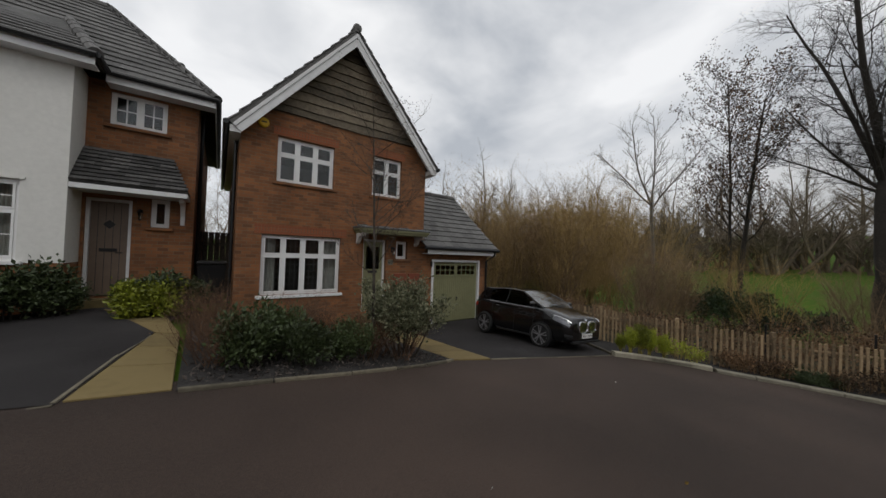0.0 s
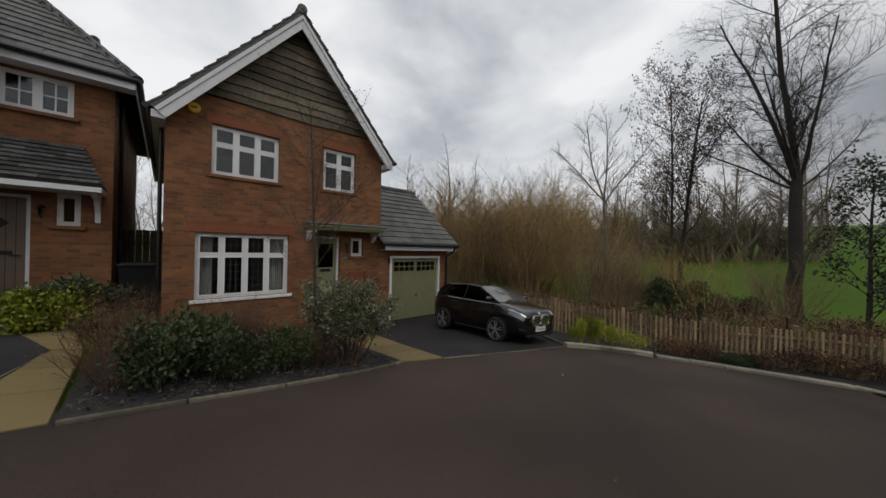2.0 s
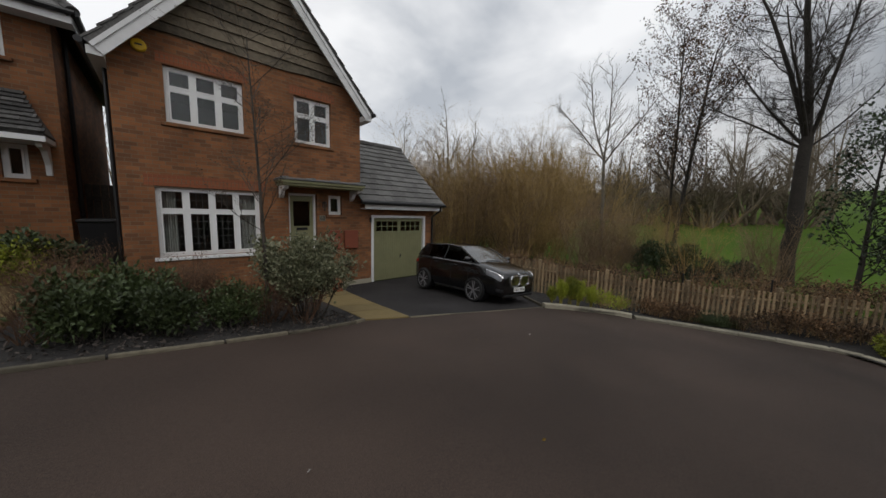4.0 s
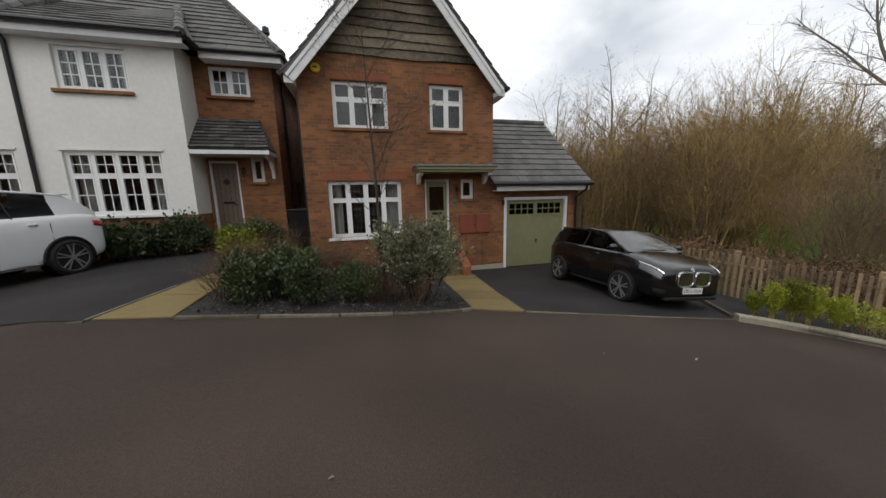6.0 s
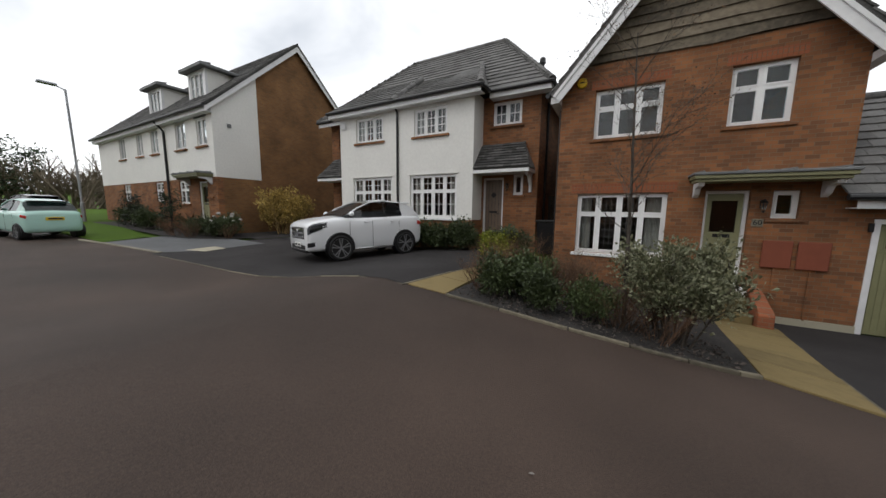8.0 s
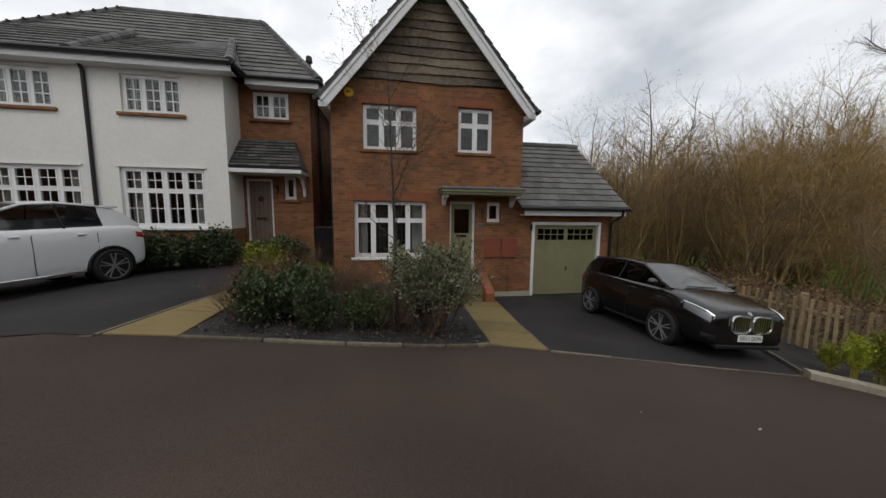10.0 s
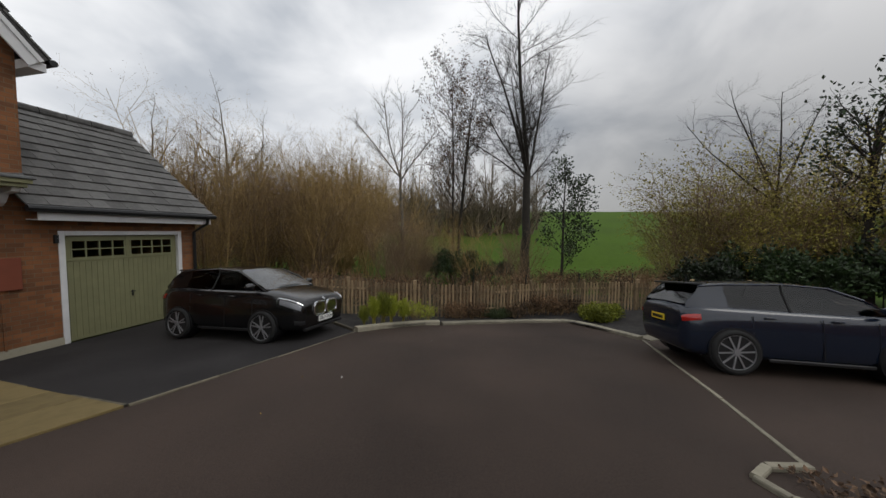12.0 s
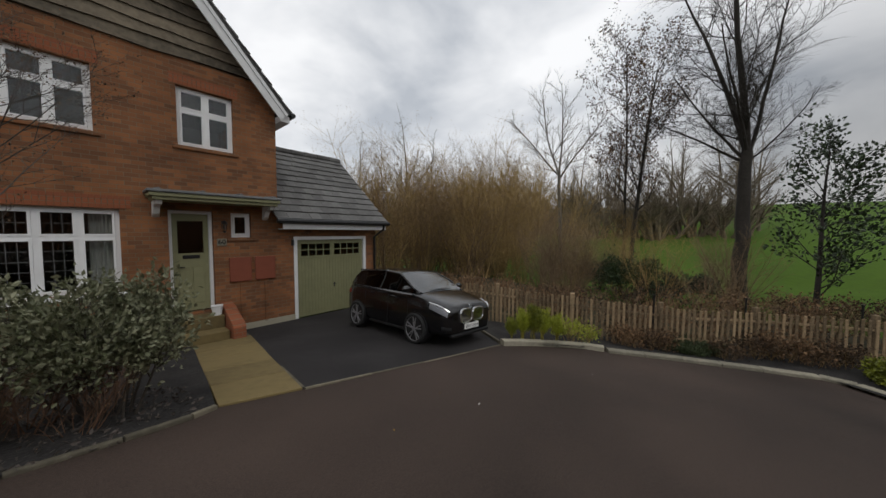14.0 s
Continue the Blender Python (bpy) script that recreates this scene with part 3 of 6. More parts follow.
def front_door(house, x0, x1, z0, z1, y, mat, frame_mat, glazed):
    f = 0.06
    fr = part("door_frame", bevelled(boxes((x0, x0 + f, y - 0.01, y + 0.09, z0, z1), (x1 - f, x1, y - 0.01, y + 0.09, z0, z1), (x0 + f, x1 - f, y - 0.01, y + 0.09, z1 - f, z1)), 0.004), frame_mat, house, "painted door frame")
    a, b = x0 + f + 0.004, x1 - f - 0.004
    top = z1 - f - 0.004
    w, h = b - a, top - z0
    if glazed:
        gz0, gz1, gx0, gx1 = z0 + h * 0.60, z0 + h * 0.93, a + w * 0.14, b - w * 0.14
        leaf = part("door", wall_holes(a, b, z0 + 0.01, top, y + 0.03, y + 0.075, [(gx0, gx1, gz0, gz1)]), mat, house, "sage green front door with leaded glass")
        part("pane", boxes((gx0, gx1, y + 0.048, y + 0.054, gz0, gz1)), M_GLASS, leaf)
        part("panel", bevelled(boxes((a + w * .14, a + w * .47, y + 0.018, y + 0.0295, z0 + h * .08, z0 + h * .46), (a + w * .53, b - w * .14, y + 0.018, y + 0.0295, z0 + h * .08, z0 + h * .46)), 0.006), mat, leaf)
    else:
        leaf = part("door", bevelled(boxes((a, b, y + 0.03, y + 0.075, z0 + 0.01, top)), 0.004), mat, house, "taupe boarded front door")
        for k in range(1, 5):
            cx = a + w * k / 5
            part("groove", boxes((cx - 0.004, cx + 0.004, y + 0.0275, y + 0.0295, z0 + 0.05, top - 0.04)), M_BLACK, leaf)
        cx, cz, r = (a + b) / 2, z0 + h * 0.76, w * 0.17
        part("pane", prism(bmesh.new(), [(cx - r, cz), (cx, cz - r), (cx + r, cz), (cx, cz + r)], "y", y + 0.022, y + 0.029), M_BLACK, leaf, "small diamond glass pane")
    lz = z0 + h * (0.545 if glazed else 0.47)
    part("letter_box", bevelled(boxes((a + w * .26, b - w * .26, y + 0.014, y + 0.0295, lz, lz + 0.07)), 0.005), M_BLACK, leaf, "black letter plate")
    hx = a + 0.07 if glazed else b - 0.07
    part("handle", tube(bmesh.new(), [(hx, y + 0.03, z0 + h * .46), (hx, y - 0.02, z0 + h * .46), (hx + (0.1 if glazed else -0.1), y - 0.02, z0 + h * .46)], 0.012, 6), M_BLACK, leaf, "black lever handle")
    part("threshold", bevelled(boxes((x0, x1, y - 0.04, y + 0.09, z0 - 0.03, z0)), 0.005), M_METAL, fr)


def lantern(house, x, y, z):
    b = part("wall_lantern", bevelled(boxes((x - 0.03, x + 0.03, y - 0.02, y, z - 0.08, z + 0.08), (x - 0.012, x + 0.012, y - 0.12, y - 0.0205, z + 0.03, z + 0.05)), 0.004), M_BLACK, house, "black coach lantern")
    part("lamp_glass", tube(bmesh.new(), [(x, y - 0.11, z - 0.13), (x, y - 0.11, z + 0.02)], [0.028, 0.05], 6), M_GLASS, b)
    part("cap", tube(bmesh.new(), [(x, y - 0.11, z + 0.02), (x, y - 0.11, z + 0.09)], [0.065, 0.01], 6), M_BLACK, b)
    part("finial", tube(bmesh.new(), [(x, y - 0.11, z - 0.17), (x, y - 0.11, z - 0.13)], [0.008, 0.034], 6), M_BLACK, b)


def soldier_course(house, x0, x1, z0, h, y):
    top = None
    n = max(2, round((x1 - x0) / 0.07))
    w = (x1 - x0) / n
    bm = bevelled(boxes((0, w - 0.008, -0.004, 0.05, 0, h)), 0.003)
    me = finish(bm, "brick", M_BRICK_HEAD)
    for i in range(n):
        ob = new("brick", me)
        ob.parent, ob.location = house, (x0 + i * w, y, z0)


def main_house():
    h = thing("house", "red brick detached house with an oak-boarded front gable", "house", Matrix.Translation((0, 0, 0)))
    L, R, E, AX, AZ, D = -0.5, 4.40, 5.05, 1.93, 8.0, 8.2
    gw, uw, sw = (0.0, 1.82, 1.07, 2.50), (0.25, 1.57, 3.77, 4.86), (2.64, 3.56, 3.78, 4.91)
    cw, dr, ga = (3.46, 3.84, 1.99, 2.52), (2.45, 3.15, 0.50, 2.53), (4.76, 6.85, 0.0, 2.0)
    part("wall", wall_holes(L, R, -0.3, E, 0.0, 0.28, [gw, uw, sw, cw, dr]), M_BRICK, h, "red brick front wall")
    part("wall", boxes((L, L + 0.28, 0.2805, D, -0.3, E)), M_BRICK, h)
    part("wall", boxes((R - 0.28, R, 0.2805, D, -0.3, E)), M_BRICK, h)
    part("wall", boxes((L, R, D + 0.0005, D + 0.28, -0.3, E)), M_BRICK, h)
    # inner wall, floor and ceiling added to keep the rooms dark behind the glass
    part("inner_wall", boxes((L + 0.285, R - 0.285, 3.6, 3.7, -0.2, E)), M_DIM_ROOM, h)
    part("upper_floor", boxes((L + 0.285, R - 0.285, 0.285, 3.595, 2.9, 3.1)), M_DIM_ROOM, h)
    part("upper_ceiling", boxes((L + 0.285, R - 0.285, 0.285, D, E + 0.02, E + 0.1)), M_DIM_ROOM, h)
    k = (AZ - 0.28 - E) / (R - AX)
    def edge(z):
        return (AZ - 0.28 - z) / k
    gb = 5.42
    part("gable_wall", prism(bmesh.new(), [(L, E + 0.001), (R, E + 0.001), (R, E + 0.02), (AX + edge(gb), gb), (AX - edge(gb), gb), (L, E + 0.02)], "y", 0.0, 0.28), M_BRICK, h)
    part("gable_backing", prism(bmesh.new(), [(AX - edge(gb), gb + 0.001), (AX + edge(gb), gb + 0.001), (AX, AZ - 0.28)], "y", 0.03, 0.28), M_BOARD, h)
    n = 11
    rng = random.Random(5)
    for i in range(n):
        z0 = gb + (AZ - 0.30 - gb) * i / n
        z1 = gb + (AZ - 0.30 - gb) * (i + 1.13) / n
        a, b = edge(z0 + 0.02) + 0.02, max(0.02, edge(min(z1, AZ - 0.31)))
        bm = bmesh.new()
        m = max(2, int(a * 6))
        lo, hi, lob, hib = [], [], [], []
        for q in range(m + 1):
            u = q / m
            w = 0.018 * math.sin(u * 9 + i * 2.1) + rng.uniform(-0.012, 0.012) if 0 < q < m else 0
            xl, xh = AX - a + 2 * a * u, AX - b + 2 * b * u
            lo.append(bm.verts.new((xl, -0.045, z0 + w)))
            hi.append(bm.verts.new((xh, -0.004, z1)))
            lob.append(bm.verts.new((xl, 0.0, z0 + w)))
            hib.append(bm.verts.new((xh, 0.02, z1)))
        for q in range(m):
            bm.faces.new((lo[q], lo[q + 1], hi[q + 1], hi[q]))
            bm.faces.new((lo[q + 1], lo[q], lob[q], lob[q + 1]))
            bm.faces.new((lob[q], hib[q], hib[q + 1], lob[q + 1]))
        part("cladding_board", bm, M_BOARD, h, "waney-edged weathered oak board")
    # roof: two slopes, barge boards and tile edges at the verge
    ov = 0.33
    EL, ER = (L - 0.22, 4.83), (R + 0.22, 4.83)
    for s, ex in ((-1, EL), (1, ER)):
        e, t = Vector((ex[0], 0, ex[1])), Vector((AX, 0, AZ))
        sl = [(e.x, -ov, e.z), (e.x, D + 0.5, e.z), (t.x, D + 0.5, t.z), (t.x, -ov, t.z)]
        slope_slab(h, "roof", sl, 0.09, M_TILE, "grey tiled roof slope")
        if s < 0:
            tiles(h, "roof_tiles", (e.x, D + 0.5, e.z), (e.x, -ov - 0.02, e.z), (t.x, D + 0.5, t.z), (t.x, -ov - 0.02, t.z), 13, 0.3, M_TILE)
        else:
            tiles(h, "roof_tiles", (e.x, -ov - 0.02, e.z), (e.x, D + 0.5, e.z), (t.x, -ov - 0.02, t.z), (t.x, D + 0.5, t.z), 13, 0.3, M_TILE)
        d = (t - e).normalized()
        nn = Vector((d.z, 0, -d.x)) * (1 if s < 0 else -1)
        if nn.z > 0:
            nn = -nn
        for w0, w1, y0, y1 in ((0.085, 0.30, -ov - 0.02, -ov + 0.01), (0.085, 0.15, -ov - 0.045, -ov - 0.0205)):
            p = [e + nn * w0, t + nn * w0 * 1.0, t + nn * w1, e + nn * w1]
            q = [(p[0].x, p[0].z), (AX + s * 0.001, AZ - w0 / abs(d.x)), (AX + s * 0.001, AZ - w1 / abs(d.x)), (p[3].x, p[3].z)]
            part("barge_board", prism(bmesh.new(), q, "y", y0, y1), M_WHITE, h, "white painted barge board")
        part("soffit", prism(bmesh.new(), [(e.x + nn.x * 0.09, e.z + nn.z * 0.09), (AX + s * 0.003, AZ - 0.1 / abs(d.x)), (AX + s * 0.003, AZ - 0.12 / abs(d.x)), (e.x + nn.x * 0.11, e.z + nn.z * 0.11)], "y", -ov + 0.011, -0.002), M_WHITE, h)
        g = ex[0] + s * 0.05
        part("gutter", tube(bmesh.new(), [(g, -ov - 0.03, ex[1] - 0.03), (g, D + 0.5, ex[1] - 0.05)], 0.055, 8), M_BLACK, h, "black gutter")
        fx = (L - 0.001, L - 0.2) if s < 0 else (R + 0.001, R + 0.2)
        part("eave_box", boxes((min(fx), max(fx), -ov + 0.02, D, 4.62, 4.76)), M_WHITE, h)
    ridge_caps(h, (AX, -ov - 0.02, AZ + 0.03), (AX, D + 0.5, AZ + 0.03), M_TILE)
    part("downpipe", tube(bmesh.new(), [(L - 0.06, 0.35, 4.75), (L - 0.06, 0.35, 0.2)], 0.035, 8), M_BLACK, h, "black downpipe")
    window(h, *gw, 0.09, 4, 0.66, (0, 0), M_UPVC, curtains=True, lead=True)
    window(h, *uw, 0.09, 3, 0.62, (0, 0), lead=True)
    window(h, *sw, 0.09, 2, 0.62, (0, 0), lead=True)
    window(h, *cw, 0.09, 1, 0.0, (0, 0))
    for q in (uw, sw):
        soldier_course(h, q[0] - 0.1, q[1] + 0.1, q[3] + 0.01, 0.2, -0.002)
    soldier_course(h, gw[0] - 0.15, gw[1] + 0.15, gw[3] + 0.01, 0.22, -0.002)
    front_door(h, *dr, 0.12, M_SAGE, M_WHITE, True)
    canopy_flat(h, 2.12, 4.28, 0.0, 2.80)
    lantern(h, 3.32, 0.0, 2.26)
    for x0 in (3.40, 3.89):
        m = part("meter_box", bevelled(boxes((x0, x0 + 0.42, -0.055, -0.003, 1.03, 1.56)), 0.012), M_TERRA, h, "terracotta coloured meter box")
        part("meter_pipe", boxes((x0 + 0.195, x0 + 0.225, -0.03, -0.003, 0.05, 1.029)), M_BRICK, m)
    al = part("alarm_box", bmesh.new(), M_YELLOW, h, "round yellow alarm box")
    bm = tube(bmesh.new(), [(-0.06, -0.001, 5.07), (-0.06, -0.04, 5.07), (-0.06, -0.06, 5.07)], [0.11, 0.11, 0.09], 20)
    al.data = finish(bm, "alarm_box", M_YELLOW)
    part("alarm_label", boxes((-0.11, -0.01, -0.063, -0.0605, 5.06, 5.09)), M_BLACK, al)
    pl = part("number_plate", bevelled(boxes((3.20, 3.37, -0.02, -0.002, 1.82, 1.97)), 0.004), M_KERB, h, "cream house number plate")
    cu = bpy.data.curves.new("number", "FONT")
    cu.body, cu.size, cu.extrude = "60", 0.14, 0.002
    cu.align_x = cu.align_y = "CENTER"
    cu.materials.append(M_BLACK)
    nb = new("number", cu)
    nb.parent, nb.matrix_local = pl, pose(3.285, -0.023, 1.895, 90)
    # door steps with a brick cheek and a white bucket
    part("step", bevelled(boxes((2.42, 3.2, -0.75, -0.003, -0.05, 0.2), (2.42, 3.2, -0.42, -0.004, 0.2005, 0.44)), 0.01), M_SLAB, h, "buff stone door steps")
    ch = part("step_wall", bevelled(prism(bmesh.new(), [(-0.003, -0.1), (-0.003, 0.62), (-0.3, 0.55), (-0.85, 0.32), (-0.9, 0.26), (-0.9, -0.1)], "x", 3.22, 3.44), 0.01), M_BRICK_HEAD, h, "orange brick step cheek wall")
    # garage wing
    part("garage_wall", wall_holes(R + 0.0005, 7.2, -0.3, 2.5, 0.002, 0.25, [(ga[0], ga[1], -0.3, ga[3])]), M_BRICK, h, "red brick garage front")
    part("garage_wall", prism(bmesh.new(), [(0.2505, -0.3), (4.6, -0.3), (4.6, 2.4), (2.35, 4.45), (0.2505, 2.6)], "x", 6.95, 7.2), M_BRICK, h)
    part("garage_wall", boxes((R, 7.2, 4.605, 4.8, -0.3, 2.4)), M_BRICK, h)
    part("garage_floor", boxes((R + 0.01, 6.94, 0.26, 4.6, -0.06, -0.005)), M_DIM_ROOM, h)
    part("garage_frame", bevelled(boxes((ga[0], ga[0] + 0.085, -0.012, 0.1, -0.09, ga[3]), (ga[1] - 0.085, ga[1], -0.012, 0.1, -0.09, ga[3]), (ga[0] + 0.0855, ga[1] - 0.0855, -0.012, 0.1, ga[3] - 0.085, ga[3])), 0.005), M_WHITE, h, "white timber garage frame")
    a, b, zt = ga[0] + 0.09, ga[1] - 0.09, ga[3] - 0.09
    wz0, wz1 = zt - 0.42, zt - 0.09
    mid = (a + b) / 2
    lights = [(a + 0.1, mid - 0.05, wz0, wz1), (mid + 0.05, b - 0.1, wz0, wz1)]
    gd = part("garage_door", wall_holes(a, b, -0.06, zt, 0.06, 0.085, lights), M_SAGE, h, "sage green up-and-over garage door with small panes")
    nb_ = 22
    for i in range(nb_):
        xa = a + 0.03 + (b - a - 0.06) * i / nb_
        xb = a + 0.03 + (b - a - 0.06) * (i + 1) / nb_ - 0.014
        part("plank", bevelled(boxes((xa, xb, 0.05, 0.0595, -0.01, wz0 - 0.07)), 0.004), M_SAGE, gd)
    for q in ((a + 0.01, b - 0.01, 0.046, 0.0595, wz0 - 0.055, wz0 - 0.015), (mid - 0.035, mid + 0.035, 0.046, 0.0595, wz0 - 0.012, zt - 0.01), (a + 0.01, b - 0.01, 0.046, 0.0595, -0.055, -0.014)):
        part("door_rail", bevelled(boxes(q), 0.004), M_SAGE, gd)
    for xa, xb, za, zb in lights:
        bm = bmesh.new()
        for q in range(0, 5):
            c = xa + (xb - xa) * q / 4
            box(bm, c - 0.011, c + 0.011, 0.05, 0.075, za, zb)
        for c in (za, (za + zb) / 2, zb):
            box(bm, xa, xb, 0.052, 0.073, c - 0.011, c + 0.011)
        part("glazing_bar", bm, M_SAGE, gd)
        part("pane", boxes((xa, xb, 0.077, 0.081, za, zb)), M_GLASS, gd)
    part("handle", bevelled(boxes((mid + 0.03, mid + 0.05, 0.02, 0.0455, 0.62, 0.74), (mid + 0.0, mid + 0.08, 0.012, 0.0195, 0.70, 0.72)), 0.003), M_BLACK, gd, "black t-shaped handle")
    part("hinge", bevelled(boxes((ga[0] - 0.06, ga[0] - 0.005, -0.05, -0.001, 1.78, 1.93)), 0.005), M_BLACK, h, "small black sensor box")
    gy, gz, ry, rz = -0.34, 2.40, 2.35, 4.58
    sl = slope_slab(h, "garage_roof", [(R + 0.005, gy, gz), (7.38, gy, gz), (7.38, ry, rz), (R + 0.005, ry, rz)], 0.08, M_TILE, "grey tiled garage roof")
    slope_slab(h, "garage_roof", [(R + 0.005, 4.95, gz), (7.38, 4.95, gz), (7.38, ry, rz), (R + 0.005, ry, rz)], 0.08, M_TILE)
    tiles(h, "garage_tiles", (R - 0.14, gy, gz), (7.40, gy, gz), (R - 0.14, ry, rz), (7.40, ry, rz), 12, 0.27, M_TILE_LIGHT, single=sl)
    ridge_caps(h, (R + 0.01, ry, rz + 0.02), (7.40, ry, rz + 0.02), M_TILE)
    part("gutter", tube(bmesh.new(), [(R - 0.15, gy - 0.05, gz - 0.03), (7.42, gy - 0.05, gz - 0.04)], 0.055, 8), M_BLACK, h, "black gutter")
    part("fascia", boxes((R + 0.003, 7.36, gy + 0.03, gy + 0.05, gz - 0.22, gz - 0.09), (R + 0.003, 7.36, gy + 0.0505, -0.001, gz - 0.22, gz - 0.20)), M_WHITE, h, "white fascia and soffit")
    part("downpipe", tube(bmesh.new(), [(7.25, gy - 0.02, gz - 0.06), (7.25, gy, gz - 0.2), (7.12, -0.06, gz - 0.42), (7.12, -0.06, 0.05)], 0.035, 8), M_BLACK, h, "black downpipe")
    part("verge_board", prism(bmesh.new(), [(gy, gz - 0.085), (ry, rz - 0.085), (ry, rz - 0.2), (gy + 0.12, gz - 0.2)], "x", 7.30, 7.33), M_WHITE, h)
    part("plinth", boxes((R - 1.0, ga[0] - 0.002, -0.03, -0.003, -0.1, 0.07)), M_KERB, h, "pale mortar plinth strip")


main_house()
bucket = thing("bucket", "small white bucket standing on the door step", "bucket", Matrix.Translation((3.10, -0.3, 0.4405)))
part("pail", tube(bmesh.new(), [(0, 0, 0), (0, 0, 0.17), (0, 0, 0.19)], [0.075, 0.1, 0.108], 14), M_WHITE, bucket)


# ---- white semi-detached pair ----
def tile_canopy(house, x0, x1, y, z0, z1, hip):
    d = 0.75
    a, b = (x0, y - d, z0), (x1, y - d, z0)
    t0, t1 = (x0 + (hip if hip > 0 else 0), y - 0.02, z1), (x1 - (0.35), y - 0.02, z1)
    slope_slab(house, "canopy", [a, b, t1, t0], 0.06, M_TILE, "tiled lean-to canopy over the door")
    slope_slab(house, "canopy", [b, (x1, y - 0.005, z0), t1], 0.05, M_TILE)
    tiles(house, "canopy_tiles", a, b, t0, t1, 9, 0.24, M_TILE)
    part("fascia", boxes((x0, x1 - 0.01, y - d + 0.01, y - d + 0.04, z0 - 0.14, z0 - 0.045), (x1 - 0.04, x1 - 0.005, y - d + 0.0405, y - 0.002, z0 - 0.14, z0 - 0.045), (x0, x1 - 0.0405, y - d + 0.0405, y - 0.002, z0 - 0.14, z0 - 0.12)), M_WHITE, house)
    part("bracket", bevelled(prism(bmesh.new(), [(y, z0 - 0.145), (y - 0.6, z0 - 0.145), (y - 0.55, z0 - 0.22), (y - 0.3, z0 - 0.26), (y - 0.09, z0 - 0.5), (y - 0.07, z0 - 0.7), (y, z0 - 0.7)], "x", x1 - 0.16, x1 - 0.08), 0.006), M_WHITE, house, "white curved timber bracket")


def white_pair():
    h = thing("house", "white rendered semi-detached pair with brick wings and a hipped grey roof", "house", Matrix.Translation((0, 0, 0)))
    WL, WR, Y, BY, E, B = -8.85, -3.11, 0.6, 1.35, 5.62, 0.4
    u1, u2 = (-8.0, -6.68, 4.52, 5.40), (-5.32, -4.04, 4.50, 5.38)
    g1, g2 = (-8.2, -6.30, 1.82, 3.23), (-5.50, -3.66, 1.80, 3.23)
    part("render_wall", wall_holes(WL, WR, 1.76, E, Y, Y + 0.25, [u1, u2, g1, g2]), M_RENDER, h, "white rendered wall")
    part("plinth", boxes((WL, WR, Y + 0.015, Y + 0.25, B, 1.7595)), M_BRICK, h, "red brick plinth")
    part("render_wall", boxes((WR - 0.25, WR, Y + 0.2505, BY + 0.1, 1.76, E)), M_RENDER, h)
    part("render_wall", boxes((WL, WL + 0.25, Y + 0.2505, BY + 0.1, 1.76, E)), M_RENDER, h)
    for x0, x1 in ((WR - 0.25, WR - 0.015), (WL + 0.015, WL + 0.25)):
        part("plinth", boxes((x0, x1, Y + 0.2505, BY + 0.1, B, 1.7595)), M_BRICK, h)
    for q in (g1, g2):
        part("drip", boxes((q[0] - 0.06, q[1] + 0.06, Y - 0.03, Y - 0.001, q[3] + 0.01, q[3] + 0.05)), M_RENDER, h)
    # brick wings with door, stair window and porch
    ns, cw, dr = (-2.78, -1.86, 4.72, 5.44), (-2.06, -1.74, 2.56, 3.20), (-3.06, -2.36, 1.03, 3.12)
    part("wing_wall", wall_holes(WR + 0.0005, -1.30, B, E, BY, BY + 0.25, [ns, cw, dr]), M_BRICK, h, "red brick wing")
    part("wing_wall", boxes((-1.55, -1.30, BY + 0.2505, 8.2, B, E), (WL - 1.35, -1.5505, 8.0, 8.2, B, E)), M_BRICK, h)
    ns2, cw2 = (-9.75, -9.15, 4.72, 5.40), (-9.75, -9.45, 2.56, 3.20)
    part("wing_wall", wall_holes(-10.2, WL - 0.0005, B, E, BY, BY + 0.25, [ns2, cw2]), M_BRICK, h)
    part("wing_wall", boxes((-10.2, -9.95, BY + 0.2505, 8.0, B, E)), M_BRICK, h)
    part("inner_wall", boxes((-9.9, -1.6, 4.0, 4.1, B, E)), M_DIM_ROOM, h)
    part("upper_floor", boxes((-9.9, -1.6, BY + 0.26, 3.99, 3.5, 3.7), (WL + 0.26, WR - 0.26, Y + 0.26, BY + 0.255, 3.5, 3.7)), M_DIM_ROOM, h)
    window(h, *u1, Y + 0.06, 3, 0.0, (1, 2), M_BRICK, True)
    window(h, *u2, Y + 0.06, 3, 0.0, (1, 2), M_BRICK, True)
    window(h, *g1, Y + 0.06, 4, 0.62, (1, 1), M_UPVC, True)
    window(h, *g2, Y + 0.06, 4, 0.62, (1, 1), M_UPVC, True)
    window(h, *ns, BY + 0.06, 2, 0.0, (1, 1))
    window(h, *ns2, BY + 0.06, 1, 0.0, (1, 1))
    window(h, *cw, BY + 0.06, 1)
    window(h, *cw2, BY + 0.06, 1)
    front_door(h, *dr, BY + 0.06, M_TAUPE, M_WHITE, False)
    lantern(h, -2.22, BY, 2.85)
    tile_canopy(h, WR + 0.002, -1.38, BY, 3.34, 4.15, 0)
    tile_canopy(h, -10.3, WL - 0.002, BY, 3.34, 4.15, 0.3)
    part("step", bevelled(boxes((-3.09, -2.1, 0.75, BY - 0.003, 0.55, 0.82), (-3.09, -2.1, 1.0, BY - 0.004, 0.8205, 1.0)), 0.01), M_SLAB, h, "buff stone door steps")
    part("downpipe", tube(bmesh.new(), [(-6.05, Y - 0.12, E - 0.02), (-6.0, Y - 0.05, E - 0.25), (-6.0, Y - 0.05, 0.9)], 0.04, 8), M_BLACK, h, "black downpipe")
